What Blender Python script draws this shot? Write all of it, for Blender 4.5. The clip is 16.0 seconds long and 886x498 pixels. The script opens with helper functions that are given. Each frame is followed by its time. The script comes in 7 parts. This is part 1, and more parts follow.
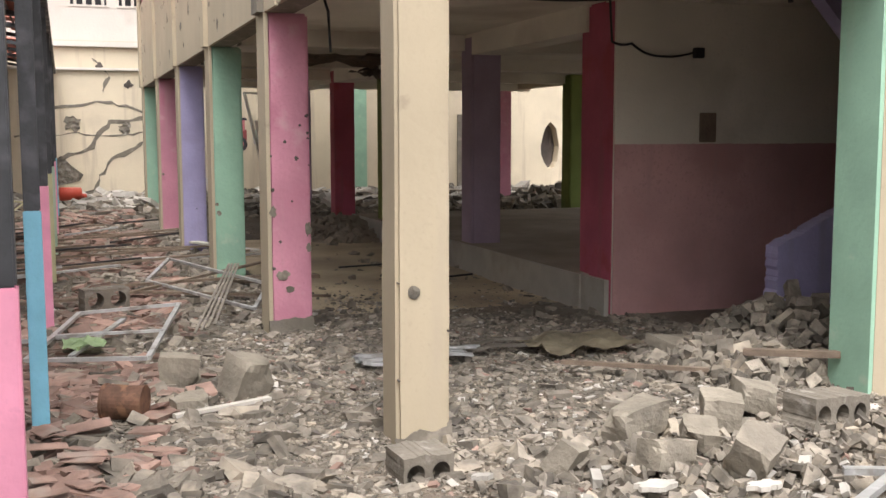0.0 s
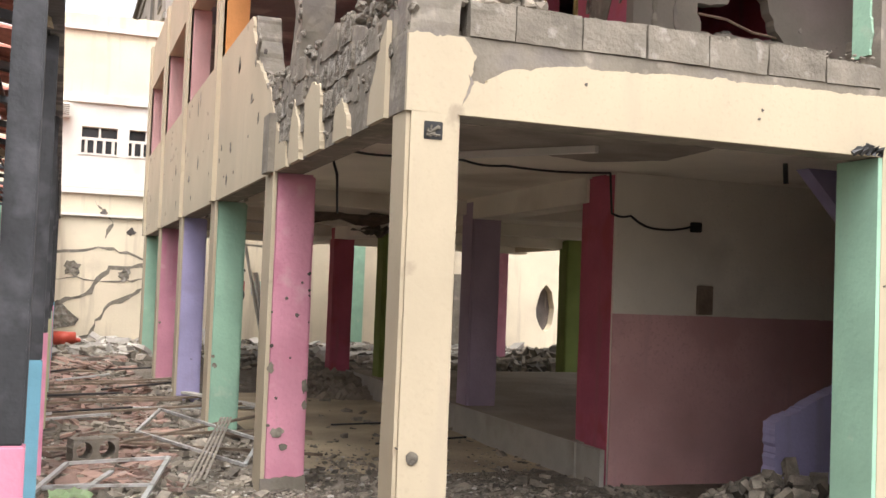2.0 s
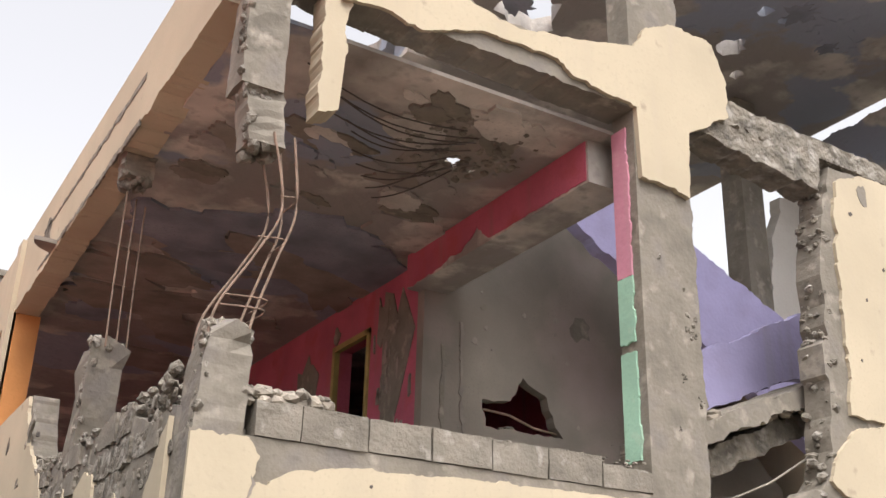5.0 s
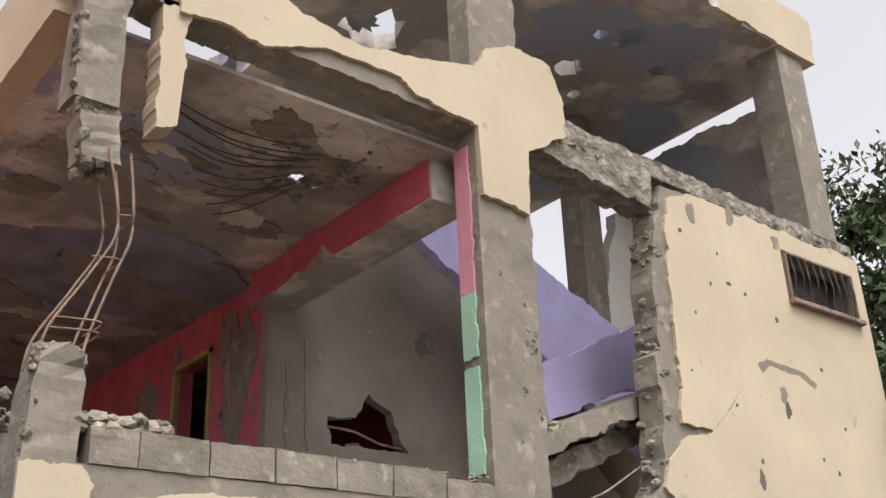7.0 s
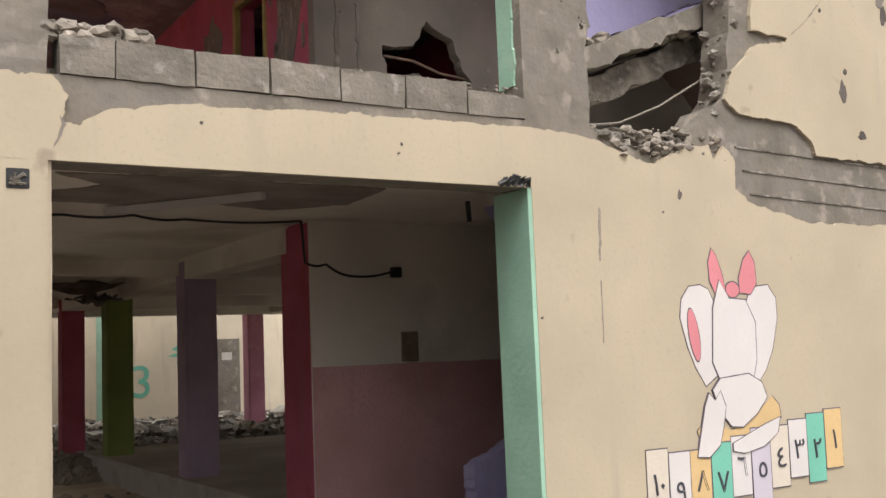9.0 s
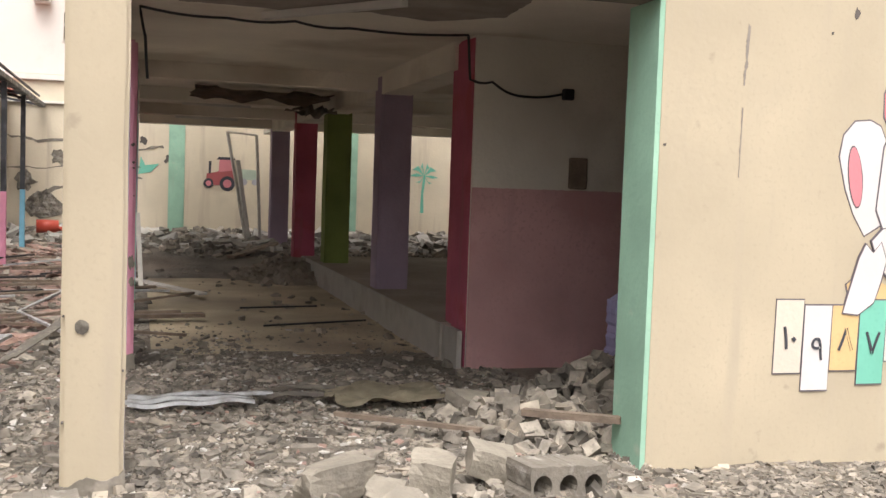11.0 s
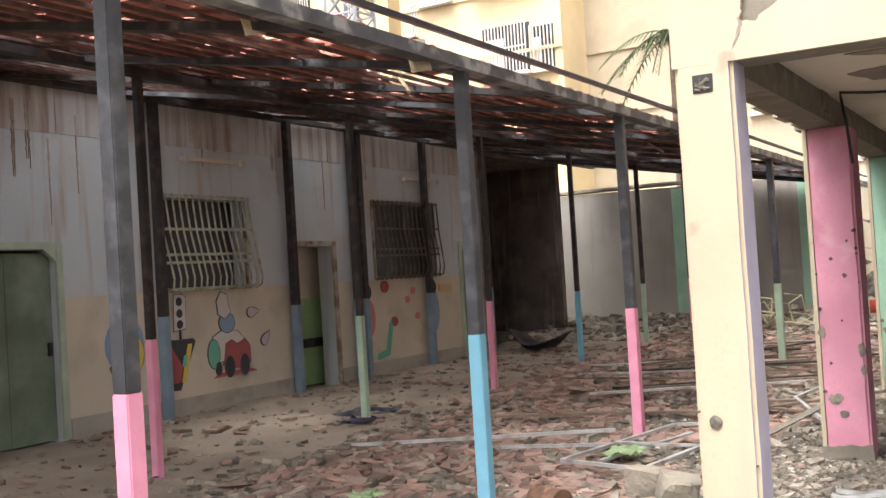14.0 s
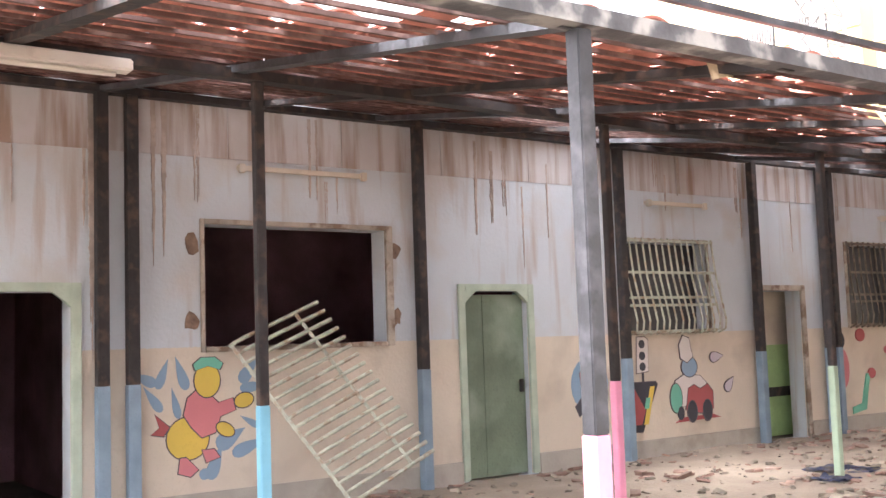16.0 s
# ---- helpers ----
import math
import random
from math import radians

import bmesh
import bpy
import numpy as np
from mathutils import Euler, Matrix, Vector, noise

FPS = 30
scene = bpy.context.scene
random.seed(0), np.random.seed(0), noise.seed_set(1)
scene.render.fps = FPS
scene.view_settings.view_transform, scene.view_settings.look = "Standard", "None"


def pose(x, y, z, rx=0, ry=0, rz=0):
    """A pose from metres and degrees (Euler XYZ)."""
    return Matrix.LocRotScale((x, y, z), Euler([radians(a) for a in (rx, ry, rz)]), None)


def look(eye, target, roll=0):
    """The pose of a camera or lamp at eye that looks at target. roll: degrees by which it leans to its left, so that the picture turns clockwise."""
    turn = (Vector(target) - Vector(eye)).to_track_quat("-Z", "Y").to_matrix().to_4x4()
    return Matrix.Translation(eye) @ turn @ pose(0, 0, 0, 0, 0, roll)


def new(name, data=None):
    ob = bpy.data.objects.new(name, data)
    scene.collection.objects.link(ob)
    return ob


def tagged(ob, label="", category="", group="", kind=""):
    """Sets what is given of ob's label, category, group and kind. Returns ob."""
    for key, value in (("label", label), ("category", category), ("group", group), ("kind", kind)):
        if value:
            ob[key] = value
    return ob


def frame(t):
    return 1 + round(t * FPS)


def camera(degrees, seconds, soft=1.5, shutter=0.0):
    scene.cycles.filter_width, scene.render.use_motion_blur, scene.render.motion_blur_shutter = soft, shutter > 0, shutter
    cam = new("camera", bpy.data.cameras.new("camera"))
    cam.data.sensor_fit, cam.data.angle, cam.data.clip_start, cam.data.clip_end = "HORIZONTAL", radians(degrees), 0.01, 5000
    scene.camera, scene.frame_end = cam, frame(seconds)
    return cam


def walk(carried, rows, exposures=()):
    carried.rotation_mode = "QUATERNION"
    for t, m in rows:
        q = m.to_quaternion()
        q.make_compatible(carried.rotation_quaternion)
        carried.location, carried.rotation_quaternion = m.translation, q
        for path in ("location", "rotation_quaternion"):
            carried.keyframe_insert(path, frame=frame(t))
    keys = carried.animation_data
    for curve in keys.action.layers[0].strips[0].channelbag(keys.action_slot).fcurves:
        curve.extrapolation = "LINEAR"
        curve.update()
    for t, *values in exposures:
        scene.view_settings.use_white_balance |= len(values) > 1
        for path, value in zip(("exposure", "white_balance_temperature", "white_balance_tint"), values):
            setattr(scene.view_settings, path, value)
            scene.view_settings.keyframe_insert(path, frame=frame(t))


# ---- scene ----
EXPOSURES = [(0, 0.68, 6500, 13), (0.8, 0.9, 6500, 13), (2, 0.97, 6500, 13), (4.5, 0.78, 6500, 13), (7, 0.47, 6500, 13), (8, 0.2, 6500, 13), (9.5, 0.46, 6500, 13), (12.5, 1, 6500, 13), (13.5, 1.18, 6500, 13), (14, 1.35, 6500, 13), (14.5, 1.9, 6900, 13), (15.3, 2.6, 6400, 17), (16, 2.85, 6350, 18)]
cam = camera(45.80, 16.0, soft=1.5)
walk(cam, [
    (0, look((-1.491, -4.943, 1.573), (-0.818, -3.072, 1.359), -0.1)),
    (0.5, look((-1.517, -4.971, 1.588), (-0.805, -3.106, 1.46), 0.5)),
    (1, look((-1.533, -4.961, 1.594), (-0.866, -3.077, 1.536), 0.3)),
    (1.5, look((-1.548, -4.961, 1.607), (-0.887, -3.073, 1.609), 2.0)),
    (2, look((-1.555, -4.969, 1.62), (-0.871, -3.091, 1.704), 2.2)),
    (2.5, look((-1.571, -4.996, 1.638), (-0.846, -3.141, 1.814), 3.1)),
    (3, look((-1.531, -4.959, 1.688), (-0.759, -3.135, 1.968), 2.8)),
    (3.5, look((-1.517, -4.989, 1.719), (-0.697, -3.209, 2.116), 2.6)),
    (4, look((-1.519, -4.967, 1.743), (-0.632, -3.256, 2.276), 2.4)),
    (4.5, look((-1.51, -4.992, 1.754), (-0.597, -3.343, 2.422), 1.7)),
    (4.7, look((-1.512, -4.964, 1.757), (-0.592, -3.342, 2.48), 1.6)),
    (6.8, look((-1.554, -4.996, 1.777), (-0.413, -3.61, 2.659), -2.8)),
    (7, look((-1.515, -4.99, 1.784), (-0.341, -3.584, 2.587), -2.5)),
    (7.5, look((-1.304, -5.056, 1.731), (-0.074, -3.576, 2.274), -3.2)),
    (8, look((-1.123, -5.041, 1.701), (0.141, -3.529, 2.038), -4.8)),
    (8.5, look((-0.81, -4.926, 1.605), (0.366, -3.329, 1.867), -2.5)),
    (9, look((-0.623, -4.96, 1.586), (0.413, -3.26, 1.781), -2.3)),
    (9.5, look((-0.304, -5.004, 1.527), (0.45, -3.153, 1.61), -2.5)),
    (9.7, look((-0.365, -5.109, 1.479), (0.359, -3.245, 1.527), -1.7)),
    (11.8, look((1.0, -4.92, 1.502), (1.258, -2.943, 1.348), 4.2)),
    (12, look((1.113, -4.844, 1.474), (1.246, -2.852, 1.361), 4.5)),
    (12.5, look((1.392, -4.955, 1.504), (1.192, -2.972, 1.34), 1.5)),
    (13, look((1.454, -5.005, 1.531), (1.003, -3.057, 1.467), 0.4)),
    (13.5, look((1.55, -5.092, 1.556), (0.808, -3.234, 1.53), 0.2)),
    (14, look((1.577, -5.056, 1.589), (0.58, -3.323, 1.638), -3.5)),
    (14.5, look((1.658, -5.04, 1.61), (0.419, -3.473, 1.722), -2.9)),
    (15, look((1.592, -5.036, 1.609), (0.205, -3.603, 1.764), -2.9)),
    (15.5, look((1.573, -5.065, 1.615), (0.016, -3.823, 1.791), -2.5)),
    (16, look((1.562, -5.077, 1.608), (-0.062, -3.922, 1.778), -1.9)),
], EXPOSURES)

# ---- world, sun, exposure ----
world = bpy.data.worlds.new("sky")
scene.world = world
world.use_nodes = True
wn, wl = world.node_tree.nodes, world.node_tree.links
sky = wn.new("ShaderNodeTexSky")
sky.sky_type, sky.sun_disc = "NISHITA", False
sky.sun_elevation, sky.sun_rotation = radians(62), radians(192)
sky.air_density, sky.dust_density, sky.ozone_density = 1.0, 6.0, 0.4
hs = wn.new("ShaderNodeHueSaturation")
hs.inputs["Saturation"].default_value = 0.12
hs.inputs["Value"].default_value = 1.45
wl.new(sky.outputs[0], hs.inputs["Color"])
wl.new(hs.outputs[0], wn["Background"].inputs["Color"])
wn["Background"].inputs["Strength"].default_value = 0.15
sun_data = bpy.data.lights.new("sun", "SUN")
sun_data.energy, sun_data.angle, sun_data.color = 0.5, radians(30), (1.0, 0.96, 0.9)
sun = new("sun", sun_data)
sun.matrix_world = look((-0.98, -4.59, 8.83), (0, 0, 0))


# ---- materials ----
def material(name, base, rough=0.9, var=0.12, scale=1.5, fine=40.0, bump=0.25, stain=None, stain_scale=2.0, stain_edge=(0.52, 0.66),
             streak=False, metal=0.0, island=0.0, random_ob=0.0, dist=0.004, stain2=None, streak_edge=(0.56, 0.74)):
    m = bpy.data.materials.new(name)
    m.use_nodes = True
    n, l = m.node_tree.nodes, m.node_tree.links
    p = n["Principled BSDF"]
    p.inputs["Roughness"].default_value, p.inputs["Metallic"].default_value = rough, metal
    tc = n.new("ShaderNodeTexCoord")
    geo = n.new("ShaderNodeNewGeometry")
    pos = geo.outputs["Position"]

    def noise_of(sc, detail=5, vec=pos):
        t = n.new("ShaderNodeTexNoise")
        t.inputs["Scale"].default_value, t.inputs["Detail"].default_value = sc, detail
        l.new(vec, t.inputs["Vector"])
        return t.outputs["Fac"]

    def mix(a, b, f, kind="MIX"):
        x = n.new("ShaderNodeMix")
        x.data_type, x.blend_type = "RGBA", kind
        if isinstance(f, float):
            x.inputs[0].default_value = f
        else:
            l.new(f, x.inputs[0])
        for s, v in ((6, a), (7, b)):
            if isinstance(v, tuple):
                x.inputs[s].default_value = (*v, 1)
            else:
                l.new(v, x.inputs[s])
        return x.outputs[2]

    def ramp(f, lo, hi):
        r = n.new("ShaderNodeMapRange")
        r.inputs[1].default_value, r.inputs[2].default_value = lo, hi
        l.new(f, r.inputs[0])
        return r.outputs[0]

    dark = tuple(c * (1 - 1.6 * var) for c in base)
    light = tuple(min(1, c * (1 + var)) for c in base)
    col = mix(dark, light, ramp(noise_of(scale), 0.3, 0.7))
    col = mix(col, tuple(c * (1 - 1.2 * var) for c in base), ramp(noise_of(fine, 3), 0.55, 0.8))
    if stain:
        col = mix(col, stain, ramp(noise_of(stain_scale, 7), *stain_edge))
    if stain2:
        col = mix(col, stain2[0], ramp(noise_of(stain2[1], 6), *stain2[2]))
    if streak:
        mp = n.new("ShaderNodeMapping")
        mp.inputs["Scale"].default_value = (4.0, 4.0, 0.35)
        l.new(pos, mp.inputs["Vector"])
        col = mix(col, streak, ramp(noise_of(1.6, 6, mp.outputs[0]), *streak_edge))
    if island or random_ob:
        src = geo.outputs["Random Per Island"] if island else n.new("ShaderNodeObjectInfo").outputs["Random"]
        amt = island or random_ob
        r = n.new("ShaderNodeMapRange")
        r.inputs[3].default_value, r.inputs[4].default_value = 1 - amt, 1 + amt * 0.8
        l.new(src, r.inputs[0])
        h = n.new("ShaderNodeHueSaturation")
        l.new(r.outputs[0], h.inputs["Value"])
        l.new(col, h.inputs["Color"])
        col = h.outputs[0]
    l.new(col, p.inputs["Base Color"])
    if bump:
        b = n.new("ShaderNodeBump")
        b.inputs["Strength"].default_value, b.inputs["Distance"].default_value = bump, dist * 4
        l.new(noise_of(fine * 0.6, 8), b.inputs["Height"])
        l.new(b.outputs[0], p.inputs["Normal"])
    return m


CREAM = (0.45, 0.38, 0.27)
M_cream = material("cream_plaster", CREAM, var=0.08, scale=0.9, bump=0.1, stain2=((0.33, 0.275, 0.2), 5.0, (0.66, 0.74)), stain=(0.4, 0.34, 0.25), stain_scale=1.3, stain_edge=(0.56, 0.8), streak=(0.42, 0.355, 0.26))
# cream plaster copied lighter, in place of daylight missing on the yard wall
M_brightcream = material("brightened_cream_plaster", (0.66, 0.575, 0.43), var=0.08, scale=0.9, stain=(0.52, 0.45, 0.34), stain_scale=1.3, stain_edge=(0.56, 0.8), streak=(0.52, 0.44, 0.33))
M_greywall = material("grey_stained_wall", (0.36, 0.32, 0.28), var=0.15, scale=0.9, stain=(0.27, 0.23, 0.2), stain_scale=1.0, stain_edge=(0.48, 0.7))
M_cream_in = material("cream_inner_plaster", (0.68, 0.63, 0.54), var=0.1, scale=0.8, stain=(0.42, 0.38, 0.32), stain_scale=0.9, stain_edge=(0.55, 0.8))
M_conc = material("bare_concrete", (0.205, 0.18, 0.143), var=0.22, scale=3, fine=30, bump=0.6, stain=(0.17, 0.15, 0.13), stain_scale=3, stain2=((0.285, 0.252, 0.205), 7.0, (0.56, 0.68)))
M_rough = material("broken_concrete", (0.195, 0.171, 0.136), var=0.35, scale=6, fine=18, bump=1.0, dist=0.02, stain=(0.31, 0.285, 0.245), stain_scale=9)
M_block = material("concrete_block_grey", (0.21, 0.184, 0.147), var=0.18, scale=5, fine=60, bump=0.6, random_ob=0.12, stain=(0.17, 0.15, 0.12), stain_scale=4, stain2=((0.3, 0.275, 0.235), 9.0, (0.58, 0.7)))
# stain2: pinkish patches put light bounced off the crimson wall into the grey
M_stairwall = material("grey_brown_stair_wall", (0.245, 0.215, 0.178), var=0.18, scale=0.9, bump=0.15, stain=(0.19, 0.165, 0.135), stain_scale=1.1, stain_edge=(0.45, 0.7), stain2=((0.33, 0.26, 0.24), 0.7, (0.55, 0.75)))
M_sooty = material("sooty_ceiling", (0.47, 0.43, 0.385), var=0.34, scale=1.6, fine=9, bump=0.8, dist=0.014, stain=(0.27, 0.245, 0.225), stain_scale=1.1, stain_edge=(0.47, 0.53), stain2=((0.25, 0.27, 0.32), 0.6, (0.56, 0.585)))
M_floorsoot = material("greyed_plaster", (0.5, 0.46, 0.41), var=0.25, scale=3, bump=0.4)
M_blue_soot = material("bluish_soot", (0.23, 0.24, 0.28), var=0.25, scale=2)
# near-black for sooty bars and for the shade inside small holes and chips
M_soot_shade = material("soot_and_hole_shade", (0.1, 0.085, 0.075), var=0.3, scale=2)
M_scar = material("dark_ceiling_scar", (0.27, 0.235, 0.2), var=0.2, scale=3)
M_ochre = material("dull_ochre_wood", (0.36, 0.28, 0.1), var=0.2, scale=5)
M_floorceil = material("pale_ceiling_paint", (0.78, 0.73, 0.63), var=0.1, scale=0.8, stain=(0.55, 0.49, 0.4), stain_scale=0.7, bump=0.15)
M_pink = material("pink_paint", (0.57, 0.25, 0.325), var=0.1, scale=2, stain=(0.5, 0.2, 0.27), stain_scale=2.5, streak=(0.5, 0.26, 0.3), stain2=((0.6, 0.36, 0.4), 4.0, (0.6, 0.75)))
M_pinkwall = material("dull_pink_wall_paint", (0.52, 0.3, 0.29), var=0.14, scale=1.2, stain=(0.48, 0.26, 0.25), stain_scale=1.6, streak=(0.44, 0.27, 0.26))
M_red = material("crimson_paint", (0.44, 0.1, 0.15), var=0.12, scale=2, stain=(0.4, 0.08, 0.1), stain_scale=3, streak=(0.34, 0.11, 0.13))
M_green = material("mint_green_paint", (0.31, 0.51, 0.375), var=0.1, scale=2, stain=(0.27, 0.44, 0.33), stain_scale=2.5, streak=(0.31, 0.45, 0.34), stain2=((0.42, 0.52, 0.4), 4.0, (0.62, 0.75)))
M_olive = material("leaf_green_paint", (0.2, 0.25, 0.07), var=0.12, scale=2)
M_purple = material("lilac_paint", (0.38, 0.35, 0.55), var=0.08, scale=2, stain=(0.34, 0.31, 0.48), stain_scale=2.5, streak=(0.33, 0.31, 0.42))
M_palelilac = material("faded_lilac_paint", (0.46, 0.42, 0.52), var=0.08, scale=2, stain=(0.45, 0.4, 0.4), stain_scale=3)
M_mauve = material("dull_mauve_paint", (0.36, 0.28, 0.36), var=0.1, scale=2)
M_orange = material("orange_paint", (0.55, 0.24, 0.08), var=0.1, scale=2)
M_white = material("white_wall_paint", (0.53, 0.58, 0.615), var=0.06, scale=0.8, stain=(0.5, 0.49, 0.47), stain_scale=1.0, streak=(0.42, 0.37, 0.34))
M_fascia = material("rust_streaked_cladding", (0.54, 0.53, 0.53), var=0.06, scale=0.8, bump=0.1, stain=(0.45, 0.42, 0.4), stain_scale=1.0, streak=(0.33, 0.25, 0.2), streak_edge=(0.47, 0.66))
M_yardwall = material("yard_wall_render", (0.29, 0.27, 0.24), var=0.12, scale=0.8, stain=(0.26, 0.24, 0.21), stain_scale=1.0, streak=(0.24, 0.21, 0.18))
M_lowcream = material("pale_dado_paint", (0.62, 0.55, 0.45), var=0.07, scale=1.0, stain=(0.5, 0.44, 0.36), stain_scale=1.5)
M_rust = material("rust_stain", (0.22, 0.15, 0.11), var=0.3, scale=9)
M_streak = material("water_streak", (0.45, 0.38, 0.33), var=0.2, scale=5)
M_soot_wall = material("soot_blackened_plaster", (0.12, 0.1, 0.09), var=0.35, scale=1.2, bump=0.4, stain=(0.22, 0.18, 0.15), stain_scale=1.3, stain_edge=(0.5, 0.7), streak=(0.26, 0.22, 0.19), streak_edge=(0.58, 0.72))
M_maroon = material("maroon_room_paint", (0.36, 0.2, 0.22), var=0.3, bump=0.1)
M_steel = material("grey_black_post_paint", (0.045, 0.047, 0.052), rough=0.5, var=0.3, scale=4, stain=(0.09, 0.09, 0.1), stain_scale=6)
M_beam = material("scorched_beam_paint", (0.1, 0.1, 0.105), rough=0.5, var=0.3, scale=5, stain=(0.3, 0.29, 0.27), stain_scale=5, stain_edge=(0.5, 0.62))
M_burnt = material("burnt_steel", (0.025, 0.022, 0.022), rough=0.7, var=0.3, scale=6, stain=(0.07, 0.045, 0.035), stain_scale=8)
M_batten = material("scorched_batten", (0.11, 0.06, 0.05), rough=0.7, var=0.3, scale=6, stain=(0.2, 0.13, 0.11), stain_scale=7)
M_dustblue = material("dusty_blue_post_paint", (0.2, 0.28, 0.35), rough=0.6, var=0.12, scale=4)
M_pblue = material("sky_blue_post_paint", (0.19, 0.45, 0.58), rough=0.55, var=0.08, scale=5)
M_ppink = material("rose_post_paint", (0.74, 0.3, 0.42), rough=0.55, var=0.08, scale=5)
M_pgreen = material("pale_green_post_paint", (0.38, 0.5, 0.37), rough=0.55, var=0.08, scale=5)
M_pyellow = material("yellow_post_paint", (0.48, 0.46, 0.27), rough=0.55, var=0.08, scale=5)
M_doorg = material("green_door_paint", (0.15, 0.2, 0.14), rough=0.6, var=0.2, scale=2, stain=(0.24, 0.3, 0.23), stain_scale=1.2)
M_doorlime = material("leaf_green_dado", (0.3, 0.45, 0.2), rough=0.6, var=0.15, scale=2)
M_frameg = material("pale_green_frame", (0.42, 0.5, 0.4), rough=0.6, var=0.12, scale=4)
M_wframe = material("worn_window_wood", (0.4, 0.35, 0.29), var=0.2, scale=4, stain=(0.2, 0.14, 0.1), stain_scale=5, stain_edge=(0.5, 0.62))
M_grille = material("cream_painted_iron", (0.42, 0.44, 0.35), rough=0.55, var=0.2, scale=8, stain=(0.3, 0.22, 0.15), stain_scale=9)
M_browngrille = material("rusted_brown_iron", (0.1, 0.08, 0.06), rough=0.7, var=0.25, scale=8, stain=(0.16, 0.12, 0.09), stain_scale=9)
M_loose = material("dusty_loose_block", (0.29, 0.255, 0.2), var=0.16, scale=6, fine=60, bump=0.6, random_ob=0.15, stain=(0.2, 0.175, 0.14), stain_scale=5)
M_tile = material("terracotta", (0.3, 0.195, 0.155), var=0.2, scale=8, fine=50, island=0.45, stain=(0.3, 0.24, 0.2), stain_scale=5)
M_rooftile = material("red_roof_tile", (0.5, 0.2, 0.15), var=0.2, scale=8, fine=50, island=0.35)
M_grit = material("rubble_fragments", (0.235, 0.205, 0.165), var=0.3, scale=9, fine=40, bump=0.6, island=0.55, stain=(0.31, 0.265, 0.205), stain_scale=6)
M_white_bits = material("pale_fragments", (0.46, 0.43, 0.38), var=0.1, scale=9, island=0.25)
M_ground = material("dusty_ground", (0.185, 0.157, 0.122), var=0.25, scale=1.1, fine=25, bump=1.0, dist=0.03, stain=(0.2, 0.16, 0.12), stain_scale=0.6)
M_earth = material("trodden_earth", (0.3, 0.25, 0.195), var=0.2, scale=1.0, fine=30, bump=0.6, dist=0.01, stain=(0.22, 0.18, 0.14), stain_scale=0.8)
M_platform = material("platform_cement", (0.42, 0.39, 0.34), var=0.12, scale=2, stain=(0.33, 0.3, 0.25), stain_scale=2)
M_sand = material("sandy_floor_dust", (0.46, 0.375, 0.25), var=0.2, scale=1.0, fine=30, bump=0.5, dist=0.01, stain=(0.27, 0.22, 0.16), stain_scale=0.7, stain_edge=(0.48, 0.7))
M_alu = material("aluminium", (0.52, 0.52, 0.51), rough=0.5, var=0.16, scale=8, metal=0.5, stain=(0.3, 0.28, 0.25), stain_scale=7)
M_wood = material("weathered_wood", (0.2, 0.15, 0.11), var=0.25, scale=6, fine=60, bump=0.6)
M_canrust = material("rusty_can", (0.15, 0.075, 0.045), rough=0.75, var=0.35, scale=9, stain=(0.25, 0.13, 0.07), stain_scale=14)
M_black = material("black_cable", (0.015, 0.015, 0.015), rough=0.5, var=0.1, bump=0)
M_cloth = material("olive_cloth", (0.36, 0.31, 0.215), var=0.2, scale=6, fine=120)
M_lime = material("lime_plastic", (0.44, 0.58, 0.33), rough=0.5, var=0.1)
M_leaf = material("tree_leaves", (0.055, 0.085, 0.03), rough=0.6, var=0.2, scale=3, bump=0, island=0.45)
M_bark = material("bark", (0.12, 0.09, 0.06), var=0.3, scale=9, bump=0.8)
M_yellowwall = material("yellow_facade", (0.68, 0.55, 0.33), var=0.06, scale=0.3, stain=(0.58, 0.47, 0.3), stain_scale=0.4)
M_farwhite = material("white_facade", (0.66, 0.62, 0.56), var=0.08, scale=0.5, stain=(0.5, 0.46, 0.4), stain_scale=0.8)
M_glassdark = material("dark_window", (0.05, 0.05, 0.055), rough=0.25, var=0.2, bump=0)
M_tower = material("galvanised_steel", (0.3, 0.31, 0.33), rough=0.5, var=0.1, bump=0)
M_redplastic = material("red_plastic", (0.5, 0.07, 0.04), rough=0.4, var=0.1)
M_bluecloth = material("blue_rag", (0.065, 0.075, 0.13), var=0.3, scale=8, stain=(0.15, 0.13, 0.12), stain_scale=7)
M_fluo = material("lamp_batten_white", (0.6, 0.58, 0.54), rough=0.5, var=0.1)
M_skin = material("mural_pale_wash", (0.62, 0.58, 0.55), var=0.04, bump=0.1)
M_mred = material("mural_red", (0.38, 0.1, 0.1), var=0.08, bump=0.1)
M_mpink = material("mural_pink", (0.62, 0.22, 0.24), var=0.08, bump=0.1)
M_myellow = material("mural_yellow", (0.68, 0.5, 0.1), var=0.08, bump=0.1)
M_mblue = material("mural_blue", (0.24, 0.35, 0.47), var=0.08, bump=0.1)
M_mteal = material("mural_green", (0.16, 0.46, 0.34), var=0.08, bump=0.1)
M_mdark = material("mural_dark_line", (0.05, 0.05, 0.06), var=0.08, bump=0.1)
M_mgrey = material("mural_grey", (0.4, 0.38, 0.42), var=0.08, bump=0.1)
M_mline = material("mural_outline", (0.13, 0.11, 0.12), var=0.2, bump=0.1)
M_mlilac = material("mural_lilac", (0.52, 0.47, 0.52), var=0.05, bump=0.1)
M_mtan = material("mural_ochre", (0.6, 0.42, 0.2), var=0.08, bump=0.1)


# ---- mesh helpers ----
import itertools
from mathutils.geometry import tessellate_polygon

rnd = random.Random(7)


